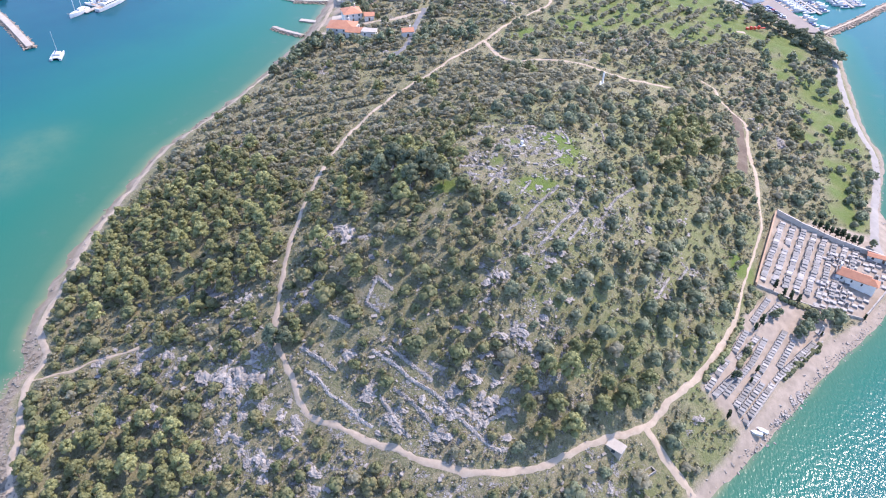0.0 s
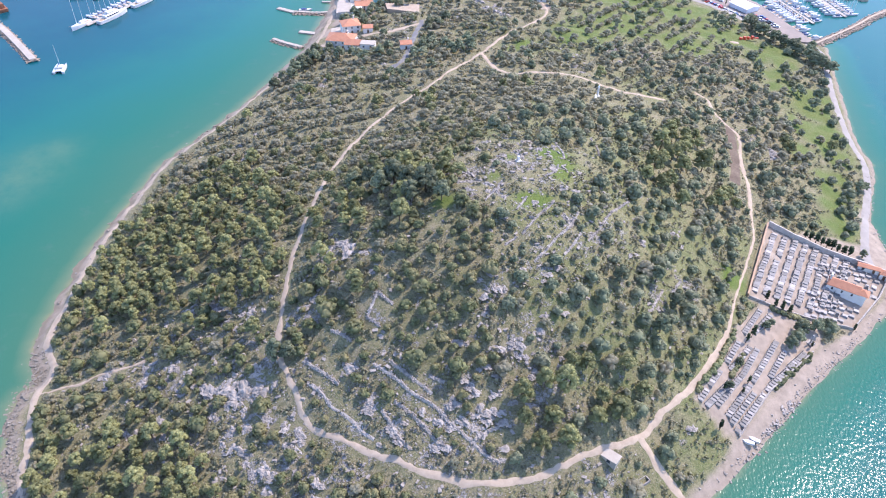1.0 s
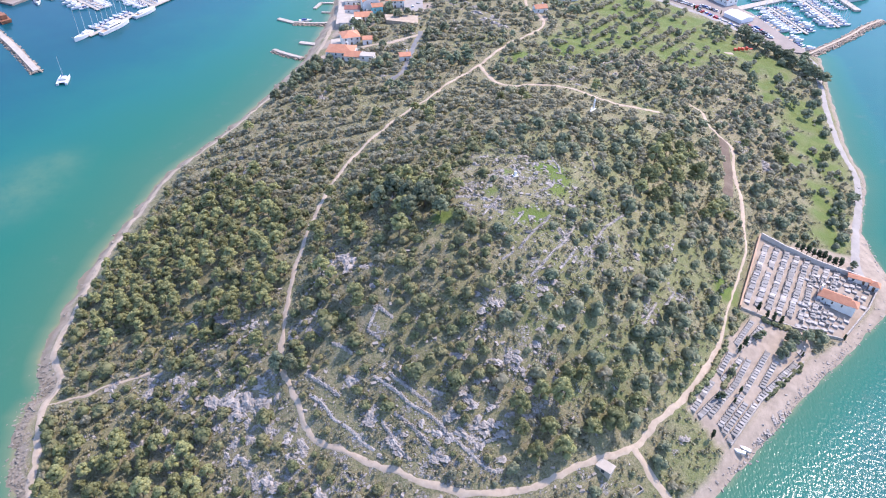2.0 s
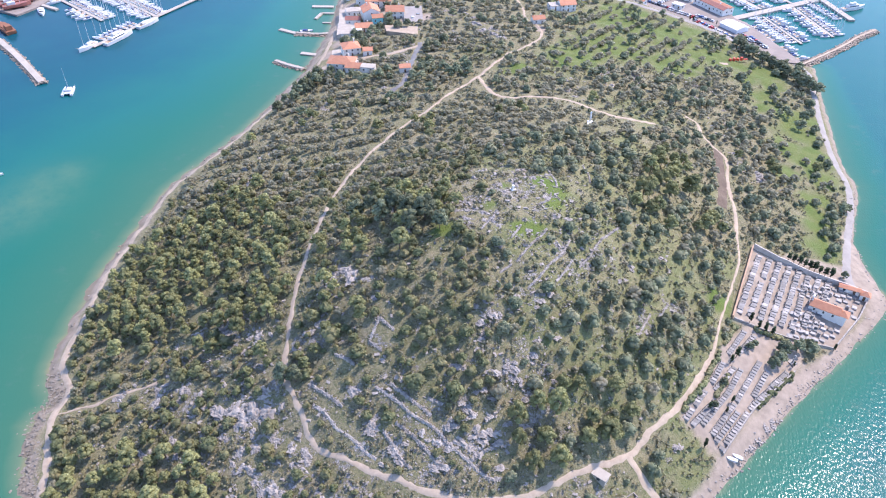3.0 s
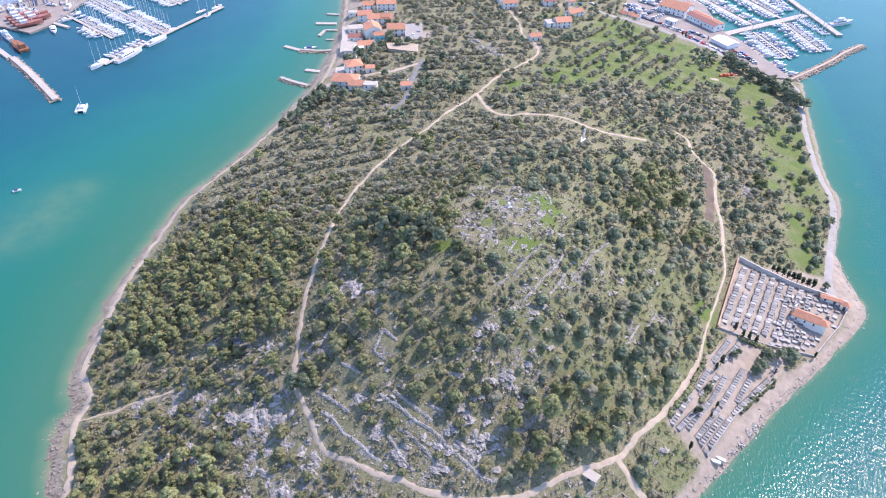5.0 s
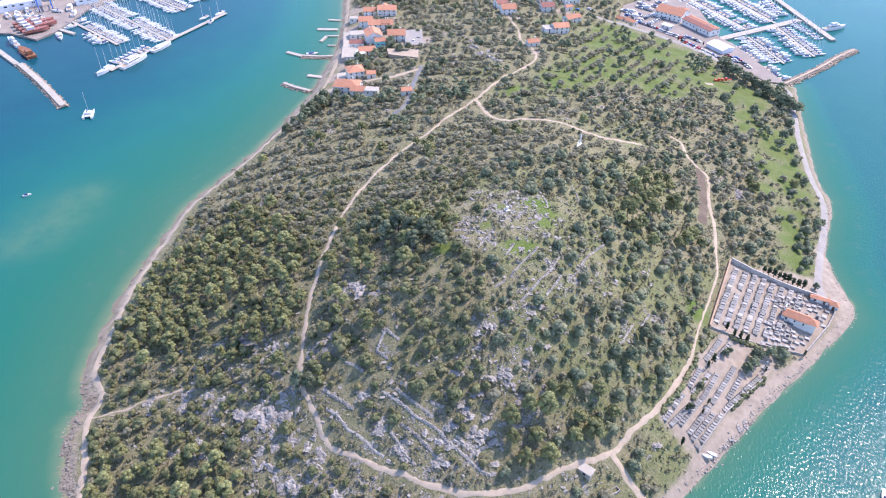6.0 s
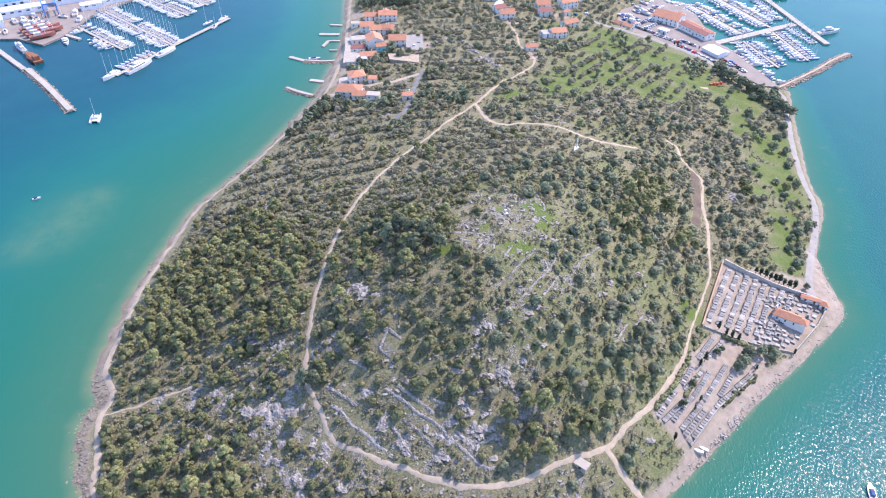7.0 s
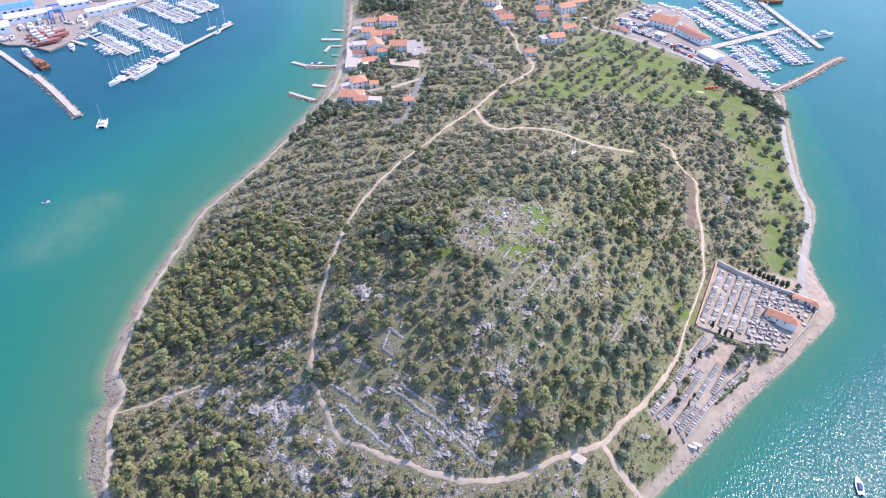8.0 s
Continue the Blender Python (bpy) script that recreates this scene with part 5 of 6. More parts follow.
for k, (x, y, a, mix) in enumerate(spots[:410]):
    m = pose(x, y, gz(x, y) + 0.12, 0, 0, a) @ Matrix.Diagonal((1.0, 1.0, 1.0, 1) if y > 177 else (0.85, 0.85, 0.85, 1))
    if k < len(GRAVES):
        GRAVES[k].matrix_basis = m
    else:
        copy_thing(GRAVES[rng.choice(mix)], Matrix.Identity(4)).matrix_basis = m


def monument(x, y):
    ob = thing("stone_cross", "pale stone cross on a stepped base", "cross")
    part("base", boxed(-1.2, -1.2, -0.4, 1.2, 1.2, 0.5, bevel=0.05), MARBLE, ob)
    part("shaft", boxed(-0.25, -0.25, 0.5, 0.25, 0.25, 4.0, bevel=0.04), MARBLE, ob)
    part("arm", boxed(-1.1, -0.22, 2.7, 1.1, 0.22, 3.15, bevel=0.04), MARBLE, ob)
    ob.matrix_basis = pose(x, y, gz(x, y), 0, 0, 35)


monument(127.5, 167.5)


def hedge(points, label):
    """A clipped but uneven row of evergreen clumps."""
    r = random.Random(len(points) + int(points[0][0]))
    pts = smooth_line(points, 0.9)
    bm = bmesh.new()
    for x, y in pts:
        for _ in range(2):
            s = r.uniform(0.5, 0.95)
            q = (x + r.gauss(0, 0.35), y + r.gauss(0, 0.35))
            ico = bmesh.ops.create_icosphere(bm, subdivisions=2, radius=s, matrix=Matrix.Translation((*q, gz(*q) + s * 0.6)))
            for v in ico["verts"]:
                v.co += Vector((r.gauss(0, 0.09), r.gauss(0, 0.09), r.gauss(0, 0.09)))
    me = bpy.data.meshes.new("hedge")
    bm.to_mesh(me)
    bm.free()
    me.materials.append(MAQUIS)
    tagged(new("hedge", me), label, "hedge", "hedges of the graveyard")


hedge([(98.8, 155.2), (92.0, 146.2)], "dark evergreen hedge between two rows of graves")
hedge([(125.6, 162.0), (117.5, 155.2), (108.0, 147.2)], "low evergreen hedge along the graveyard wall")
hedge([(97.5, 163.0), (88.0, 149.5), (78.0, 138.0)], "uneven evergreen hedge on the uphill graveyard edge")
hedge([(107.5, 176.8), (100.5, 167.6)], "uneven evergreen hedge beside the upper graves")
hedge([(116, 178.2), (123, 177.2), (128, 176.6)], "dense dark shrubs below the cemetery wall")

# ---- rocks and dry-stone walls ----
OUTCROPS = [(-33, 175, 3.4), (-29, 171, 3.6), (-36, 173, 3.0), (-68, 134, 3.2), (-61, 133, 3.0), (-55, 132, 3.6), (-51, 130, 3.4), (-58, 128, 3.0), (-48, 122, 2.2), (-54, 120, 2.0), (-42, 118, 2.0), (-38, 116, 1.8), (-57, 114, 2.0),
            (-52, 109, 1.8), (-45, 106, 2.6), (-50, 107, 1.6), (-45, 102, 2.0), (-31, 103, 2.2), (-31, 99, 2.4), (-38, 111, 1.6), (-71, 162, 2.2), (-82, 164, 2.0), (-59, 157, 2.2), (-18, 122, 2.2), (-13, 115, 1.8)]
OUTCROPS_TWO = [(-11, 112, 1.8), (-1, 111, 2.0), (2, 111, 1.8), (-25, 131, 2.2), (8, 125, 1.8), (11, 121, 1.8), (13, 118, 2.2), (12, 115, 1.8), (4, 121, 1.6), (6, 117, 2.2), (16, 151, 2.2), (12, 148, 2.0), (22, 136, 2.2), (22, 134, 1.8),
                (28, 141, 1.8), (30, 145, 1.6), (34, 133, 1.6), (25, 129, 1.6), (92, 350, 2.6), (-10, 186, 2.0), (150, 277, 3.6), (143, 293, 2.6), (-39, 149, 2.0), (-38, 156, 2.4), (-82, 143, 2.2), (-75, 139, 2.0)]
OUTCROPS_THREE = [(-91, 143, 2.0), (-91, 139, 1.8), (-94, 138, 1.4), (-105, 145, 2.2), (-82, 126, 1.6), (-80, 125, 1.6), (-90, 122, 2.0), (-109, 127, 1.6), (74, 127, 2.0), (9, 186, 1.8), (15, 189, 2.0), (18, 186, 2.0), (27, 207, 2.0), (33, 213, 2.2),
                  (38, 216, 1.8), (29, 199, 1.8), (22, 202, 2.2), (12, 214, 2.0), (67, 352, 2.6), (107, 365, 2.8), (45, 104, 1.6), (20, 462, 3.0), (5, 470, 3.0), (-18, 450, 2.4), (140, 352, 2.6), (150, 318, 2.4)]


def rock_at(x, y, r, k):
    ob = new("limestone_outcrop", ROCKS[k % len(ROCKS)])
    s = rng.uniform(0.85, 1.15)
    ob.matrix_basis = pose(x, y, gz(x, y) - 0.1, rng.uniform(-8, 8), rng.uniform(-8, 8), -45 + rng.gauss(0, 35)) @ Matrix.Diagonal((r * s * 1.05, r / s * 0.8, r * 0.85, 1))
    return tagged(ob, "weathered grey limestone outcrop among scrub" if r < 2.5 else "broad bare slab of grey limestone in the scrub", "rock", "limestone outcrops")


BOULDERS = [(-57.8, 119.2, 2.0), (-54, 112.8, 2.3), (-46.2, 107.1, 2.4), (-53.4, 119.5, 1.5), (-59.8, 115.2, 1.5), (-38.9, 116.6, 1.6), (-42.6, 118.7, 1.6), (-47.4, 121.1, 1.9), (-41, 112.8, 1.5), (-37.7, 113.5, 1.6), (-53.1, 134.4, 2.4), (-57.2, 130, 2.6), (-64.2, 132.8, 2.0), (-81, 142.4, 1.7), (-92.2, 145.7, 1.8),
            (-91.4, 139.9, 1.7), (-107.3, 126, 1.5), (-73.8, 163.5, 1.9), (-62.2, 157.9, 1.7), (-82.5, 164.6, 1.5), (-89.9, 162.1, 1.4), (-4.3, 119.4, 1.6), (-0.9, 116.6, 1.9), (2.5, 115.2, 1.7), (-19.5, 120.2, 2.0), (-12.5, 115.2, 1.9), (15.9, 120.3, 2.2), (17.6, 117.6, 2.1), (14.2, 123.6, 1.8), (9.1, 115.6, 1.6),
            (19.6, 136.2, 1.6), (22.2, 135.8, 1.7), (6.2, 191.4, 1.8), (14.8, 185, 1.8), (8.1, 172.5, 1.4), (19, 181.6, 1.5), (28.2, 218.7, 1.8), (34.7, 223, 1.6), (38.5, 178.1, 1.7)]
n_rock = 0
KARST = [(-69.3, 134.2, 1.7), (-65.0, 132.6, 1.8), (-60.0, 131.0, 2.2), (-56.3, 129.0, 2.2), (-53.5, 131.0, 2.0), (-57.8, 126.8, 1.8), (-50.8, 123.1, 1.8), (-80.4, 142.1, 1.8), (-77.0, 130.1, 1.7), (-19.9, 120.6, 1.9), (-11.5, 113.7, 2.0), (-24.9, 131.3, 2.0),
         (9.4, 123.7, 2.0), (12.1, 119.4, 2.0), (3.4, 120.6, 1.8), (20.4, 135.8, 1.8), (-72.6, 164.2, 1.5), (-59.7, 155.0, 1.4), (-37.3, 156.2, 1.4), (-39.7, 149.3, 1.4), (-89.8, 161.0, 1.2), (-75.4, 152.0, 1.5), (-81.3, 145.4, 1.3), (-70.3, 144.4, 1.3), (-116.2, 161.5, 1.5), (-85.8, 142.1, 1.2), (-17, 203, 1.6), (140.5, 286, 2.2), (141, 280, 2.0), (149, 275, 2.6), (148, 307, 2.4), (149, 325, 2.2), (143, 349, 2.4), (145, 371, 2.6), (110, 369, 2.8), (67, 337, 2.0), (93, 371, 2.2), (21, 446, 4.0), (26, 436, 4.5), (31, 428, 4.2), (36, 420, 3.6), (7, 420, 3.6), (11, 478, 3.8), (-5, 480, 3.4)]
for x, y, r in OUTCROPS + OUTCROPS_TWO + OUTCROPS_THREE + KARST + BOULDERS:
    rock_at(x, y, r * 1.05, n_rock)
    n_rock += 1
    for _ in range(2 if n_rock < 190 else 1):
        rock_at(x + rng.gauss(0, r * 0.8), y + rng.gauss(0, r * 0.8), r * rng.uniform(0.4, 0.8), n_rock)
        n_rock += 1

DRY_WALLS = [[(-18.6, 131.2), (-12.9, 127.5), (-8.0, 123.5), (-1.2, 119.9), (2.9, 116.1), (8.2, 112.4), (14.1, 108.7), (18.0, 108.8)], [(-13.8, 131.3), (-8.2, 127.2), (-2.0, 123.1)], [(-12.3, 121.6), (-7.8, 118.2), (-3.7, 114.8), (-0.3, 111.5), (3.0, 109.9)],
             [(-39.4, 135.7), (-33.4, 131.0), (-28.4, 127.2)], [(-37.5, 129.0), (-32.7, 124.9), (-29.5, 121.2), (-25.2, 118.6), (-20.9, 114.9), (-17.4, 112.7)], [(-31.9, 143.2), (-25.6, 138.7)], [(-15.8, 119.4), (-13.0, 116.0), (-10.8, 112.5), (-7.4, 109.7)],
             [(-3.1, 127.6), (1.3, 125.5)], [(8.8, 111.9), (13.4, 115.0), (16.1, 116.1)], [(-19, 152), (-14, 147.5)], [(-19, 152), (-21.5, 145)], [(-21.5, 145), (-17.5, 141.5)]]
EAST_WALLS = [[(27.6, 159.6), (31.5, 163.8), (35.2, 169.1), (40.1, 175.0), (43.2, 180.9)], [(37.1, 163.9), (40.6, 168.6), (43.4, 173.1)], [(45.7, 171.4), (51.0, 179.4), (56.9, 188.8), (63.8, 197.0)], [(26.7, 183.2), (23.0, 177.0)], [(13.2, 180.3), (16.0, 184.8), (18.9, 189.9)],
              [(24.5, 168.2), (28.8, 174.6), (34.1, 181.2), (35.7, 183.6)], [(18.8, 163.9), (22.5, 167.2)], [(39.5, 223.0), (41.5, 214.5), (42.1, 207.8)], [(33.7, 195.8), (37.3, 198.9), (39.2, 203.0)], [(55.5, 232.7), (56.5, 224.3), (56.2, 217.8)], [(66, 158), (71, 166)], [(74, 166), (79, 173)]]
wall_bases = [arrays(block_mesh("stone", 40 + k, LIMESTONE)) for k in range(5)]


def ridge(pts, wide, high):
    """The heaped core of a dry-stone wall, low and uneven, as (verts, faces, index)."""
    t = np.gradient(pts, axis=0)
    t /= np.maximum(np.hypot(t[:, 0], t[:, 1]), 1e-6)[:, None]
    full = np.clip(0.8 + 0.5 * waves(pts[:, 0], pts[:, 1], 5, 51), 0.15, 1.3)
    cols = []
    for u, h in ((-1, -0.35), (-0.55, 0.75), (0.1, 1), (0.6, 0.7), (1, -0.35)):
        w = [u * wide * rng.uniform(0.65, 1.4) for _ in pts]
        q = np.array([(x + ty * k, y - tx * k) for (x, y), (tx, ty), k in zip(pts, t, w)])
        z = ground_z(q[:, 0], q[:, 1]) + np.array([h * high * f * rng.uniform(0.5, 1.4) for f in full])
        cols.append(np.column_stack([q, z]))
    n = len(pts)
    i = np.arange(n - 1)
    f = [np.stack([k * n + i, (k + 1) * n + i, (k + 1) * n + i + 1], 1) for k in range(4)] + [np.stack([k * n + i, (k + 1) * n + i + 1, k * n + i + 1], 1) for k in range(4)]
    f = np.concatenate(f)[:, ::-1]
    return np.concatenate(cols), f, np.zeros(len(f), int)


for line, size in [(w, 1.0) for w in DRY_WALLS] + [(w, 0.8) for w in EAST_WALLS]:
    pts = smooth_line(line, 0.42)
    places = [(5, 0, 0, 0, 0, 1, 1, 1)]
    for x, y in pts:
        full = 0.75 + 0.6 * float(waves(np.array(x), np.array(y), 5, 51))  # standing and tumbled stretches
        for k in range(max(1, int(4 * full * size))):
            s = rng.uniform(0.12, 0.32) * size
            px, py = x + rng.gauss(0, 0.3 if k < 3 else 0.7) * size, y + rng.gauss(0, 0.3 if k < 3 else 0.7) * size
            places.append((rng.randrange(5), px, py, gz(px, py) + (rng.uniform(0, 0.5 * full) if k < 3 else 0.05), rng.uniform(0, 6.3), s * 1.15, s, s * 0.8))
    ob = joined("dry_stone_wall", wall_bases + [ridge(pts, 0.52 * size, 0.55 * size)], places, [LIMESTONE], "tumbled dry-stone terrace wall of grey limestone", "wall")
    ob["group"] = "dry-stone walls"
    del ob["kind"]

# boats and heaped stones on the beach below the graves
BEACHED = [(93.4, 127.2, 70), (95.6, 128.4, 62)]
STONE_HEAPS = [(105.8, 135.9), (109.3, 140.0), (112.1, 143.0), (101.8, 132.7), (112.6, 141.4)]


def dinghy(x, y, turn, label):
    ob = thing("beached_dinghy", label, "boat", "beached boats")
    part("hull", hull_bm(3.5, 1.45, 0.6, 0.85, 0.2), GELCOAT, ob)
    part("thwart", boxed(-0.5, -0.6, 0.62, 0.5, -0.3, 0.68), DECK, ob, "brown wooden thwart")
    ob.matrix_basis = pose(x, y, gz(x, y) + 0.35, 0, 8, turn)


for x, y, a in BEACHED:
    dinghy(x, y, a, "small white dinghy drawn up on the gravel beach")
stone_meshes = [mesh_of("stone", v * np.array((0.6, 0.5, 0.4)), f, [LIMESTONE], m, False) for v, f, m in wall_bases[:5]]
for x, y in STONE_HEAPS:
    places = [(rng.randrange(5), (px := x + rng.gauss(0, 0.6)), (py := y + rng.gauss(0, 0.6)), gz(px, py) + rng.uniform(-0.05, 0.15), rng.uniform(0, 6.3), 0.6, 0.5, 0.4) for _ in range(8)]
    heap = thing("stone_heap", "heap of pale stones at the beach's edge", "stones", "stone heaps")
    heap.matrix_basis = pose(x, y, gz(x, y))
    for b, px, py, pz, turn, *_ in places:
        stone = part("stone", stone_meshes[b], None, heap)
        stone.matrix_basis = pose(px - x, py - y, pz - gz(x, y), 0, 0, math.degrees(turn))

line = smooth_line([(89, 120.5), (93.6, 124.1), (100.2, 130.2), (106.7, 135.9), (113.9, 143.3), (124.3, 153.1), (135.1, 161.8), (146, 171)], 0.5)
places = []
for x, y in line:
    for _ in range(2):
        k = rng.uniform(0.1, 0.26) if rng.random() < 0.96 else rng.uniform(0.3, 0.55)
        qx, qy = x + rng.gauss(0, 1.0), y + rng.gauss(0, 1.0)
        places.append((rng.randrange(5), qx, qy, max(gz(qx, qy), -0.1) + 0.05, rng.uniform(0, 6.3), k * 1.2, k, k * 0.8))
joined("shore_stones", wall_bases, places, [LIMESTONE], "line of pale stones along the beach's waterline", "stones")

# the small hut near the shore path
hut = thing("concrete_hut", "small pale concrete hut with flat roof", "hut")
part("wall", boxed(-2.2, -1.5, -1.5, 2.2, 1.5, 1.5), CONCRETE, hut)
part("roof", boxed(-2.4, -1.7, 1.5, 2.4, 1.7, 1.7, bevel=0.03), CONCRETE, hut)
part("doorway", boxed(-0.5, -1.53, 0, 0.5, -1.45, 1.4), GLASS, hut)
hut.matrix_basis = pose(47.5, 113, gz(47.5, 113), 0, 0, -38)
well = thing("stone_trough", "small rectangular stone trough with open middle", "trough")
for dims in ((-1.6, -1.0, -0.5, 1.6, -0.7, 0.6), (-1.6, 0.7, -0.5, 1.6, 1.0, 0.6), (-1.6, -0.7, -0.5, -1.3, 0.7, 0.6), (1.3, -0.7, -0.5, 1.6, 0.7, 0.6)):
    part("side", boxed(*dims), LIMESTONE, well)
well.matrix_basis = pose(57, 109.6, gz(57, 109.6), 0, 0, 35)
KEEP_OUT += [(-72, y, 7) for y in range(392, 520, 7)] + [(-21, 466, 9), (47.5, 113, 3.5), (57, 109.6, 2.5), (-20, 147, 5), (68, 285, 3.5)]


def trig_point(x, y):
    ob = thing("survey_pillar", "small white survey pillar on the rocky summit", "pillar")
    part("base", boxed(-0.9, -0.9, -0.5, 0.9, 0.9, 0.4, bevel=0.05), PLASTER, ob)
    part("pillar", boxed(-0.4, -0.4, 0.4, 0.4, 0.4, 1.9, bevel=0.05), PLASTER, ob)
    ob.matrix_basis = pose(x, y, gz(x, y), 0, 0, 20)


trig_point(25.5, 204)
slabs = thing("light_beacon", "small white beacon with a pale platform", "beacon")
part("platform", boxed(-1.2, -2.2, -0.5, 1.2, 2.2, 0.4, bevel=0.05), PLASTER, slabs)
part("column", tube((0, 1.4, 0.4), (0, 1.4, 4.6), 0.45, 0.35, 10), PLASTER, slabs)
part("lamp", tube((0, 1.4, 4.6), (0, 1.4, 5.3), 0.5, 0.2, 10), ALLOY, slabs)
slabs.matrix_basis = pose(68, 285, gz(68, 285), 0, 0, -12)


def playground(x, y):
    ob = thing("playground_frame", "red climbing frame on the grass", "climbing frame")
    for k in range(4):
        part("tower", boxed(-4 + 2.6 * k, -0.8, 0, -2.6 + 2.6 * k, 0.8, 1.6 + 0.4 * (k % 2), bevel=0.1), RED_PLASTIC, ob)
    part("slide", boxed(6.2, -0.5, 0.2, 9.0, 0.5, 0.7, bevel=0.1), RED_PLASTIC, ob)
    ob.matrix_basis = pose(x, y, gz(x, y), 0, 0, 12)
    KEEP_OUT.append((x, y, 8))


playground(186, 422)
sand = ribbon("sandpit", [(174, 416), (177, 416), (180, 416)], 3.2, PATH, "round pale sandpit in the grass", seed=31)

# ---- plants ----


def crown_arrays(seed, lumps, tufts, wide, tall, base, tuft, lump_sub=1, spread=0.62, flat=0.75, trunk=None):
    """A crown of rough clumps, set with many small leaf tufts, over a short tapered trunk with limbs. Faces of index 1 are bark."""
    r = np.random.RandomState(seed)
    ball = bmesh.new()
    bmesh.ops.create_icosphere(ball, subdivisions=lump_sub, radius=1)
    bv = np.array([v.co[:] for v in ball.verts])
    bf = np.array([[v.index for v in f.verts] for f in ball.faces])
    ball.free()
    vs, fs, ms, n = [], [], [], 0
    centres = []
    for k in range(lumps):
        a = k * 2.4 + r.uniform(-0.5, 0.5)
        q = math.sqrt((k + 0.4) / lumps) * spread
        z = base + (tall - base) * (0.28 + 0.5 * (1 - q * q / spread ** 2) + r.uniform(-0.16, 0.16))
        s = wide * r.uniform(0.24, 0.4) * (0.85 if lumps > 12 else 1.2 if trunk is None and lumps > 6 else 1)
        c = np.array([math.cos(a) * q * wide, math.sin(a) * q * wide, z])
        centres.append((c, s))
        d = bv * s * (1 + 0.13 * r.randn(len(bv), 1)) * (1, 1, flat)
        vs.append(c + d)
        fs.append(bf + n)
        ms.append(np.zeros(len(bf), int))
        n += len(bv)
    if tufts:
        pick = r.randint(0, lumps, tufts)
        c = np.array([centres[p][0] for p in pick])
        s = np.array([centres[p][1] for p in pick])
        d = r.randn(tufts, 3)
        d[:, 2] = np.abs(d[:, 2]) * 0.9 - 0.25
        d /= np.linalg.norm(d, axis=1)[:, None]
        p = c + d * (s * r.uniform(0.92, 1.16, tufts))[:, None] * (1, 1, flat)
        nrm = d + 0.38 * r.randn(tufts, 3)
        nrm /= np.linalg.norm(nrm, axis=1)[:, None]
        u = np.cross(nrm, r.randn(tufts, 3))
        u /= np.linalg.norm(u, axis=1)[:, None]
        w = np.cross(nrm, u)
        size = (tuft * r.uniform(0.6, 1.4, tufts))[:, None]
        vs.append(np.stack([p + u * size, p - 0.6 * u * size + 0.8 * w * size, p - 0.6 * u * size - 0.8 * w * size], 1).reshape(-1, 3))
        fs.append(np.arange(tufts * 3).reshape(-1, 3) + n)
        ms.append(np.zeros(tufts, int))
        n += tufts * 3
    if trunk:
        stems = [((0, 0, -0.6), (0, 0, base + (tall - base) * 0.4), trunk, trunk * 0.5)]
        for c, s in centres[:3]:
            stems.append(((0, 0, base * 0.6 + 0.2), tuple(c * 0.85), trunk * 0.5, trunk * 0.2))
        for p, q, r0, r1 in stems:
            ring = np.array([[math.cos(k * math.tau / 5), math.sin(k * math.tau / 5), 0] for k in range(5)])
            vs += [np.array(p) + ring * r0, np.array(q) + ring * r1]
            f = [[k, (k + 1) % 5, 5 + (k + 1) % 5] for k in range(5)] + [[k, 5 + (k + 1) % 5, 5 + k] for k in range(5)]
            fs.append(np.array(f) + n)
            ms.append(np.ones(10, int))
            n += 10
    return np.concatenate(vs), np.concatenate(fs), np.concatenate(ms)


def split_tree(name, data, leaf, label, category, group):
    """A tree as a thing, with its trunk and its crown as parts."""
    v, f, m = data
    ob = thing(name, label, category, group)
    for title, k, mat in (("trunk", 1, BARK), ("crown", 0, leaf)):
        ff = f[m == k]
        used, back = np.unique(ff, return_inverse=True)
        part(title, mesh_of(title, v[used], back.reshape(-1, 3), [mat], smooth=True), mat, ob)
    return ob


PINES = [split_tree("pine_tree", crown_arrays(60 + k, 22 + k, 1350, 3.0, 6.3 + 0.35 * k, 1.4, 0.27, 1, 0.72, 0.7, trunk=0.2), PINE, "spreading green pine tree with a rounded crown", "tree", "pine trees") for k in range(5)]  # crowns of five shapes
DARK_PINES = [split_tree("pine_tree", crown_arrays(160 + k, 22 + k, 1300, 3.0, 6.3 + 0.35 * k, 1.2, 0.27, 1, 0.72, 0.7, trunk=0.2), PINE_DARK, "dark green garden tree beside the houses", "tree", "garden trees") for k in range(3)]
SHRUBS = {"pine": [crown_arrays(80 + k, 12, 260, 3.1, 6.4, 1.5, 0.44, 1, 0.7, trunk=0.2) for k in range(4)],
          "olive": [crown_arrays(90 + k, 8, 150, 2.3, 2.9, 0.5, 0.3, 1, 0.64, 0.8, 0.14) for k in range(5)],
          "maquis": [crown_arrays(100 + k, 9, 230, 2.1, 2.6, 0.0, 0.28, 1, 0.5, 0.9, None) for k in range(5)],
          "heath": [crown_arrays(110 + k, 2, 22, 1.1, 0.9, 0.05, 0.3, 0, 0.7, 0.7, None) for k in range(4)]}
PINE_WOODS = [(-100, 185, 34), (-75, 200, 24), (-115, 205, 26), (-90, 225, 26), (-60, 175, 14), (-75, 165, 14), (-110, 165, 16)]
PINE_SOUTH = [(-92, 108, 22), (-108, 112, 12), (-75, 112, 12), (-95, 92, 20), (-66, 104, 8)]
PINE_EAST = [(38.9, 128.1, 6), (31.5, 123.5, 6), (24.3, 117.4, 5), (47.3, 129.2, 5), (36.5, 132.4, 4), (27.7, 114.6, 4), (49.7, 125.2, 4), (44.8, 134.6, 3.5), (54.2, 133.6, 3.5), (34, 118, 5), (42, 122, 5)]
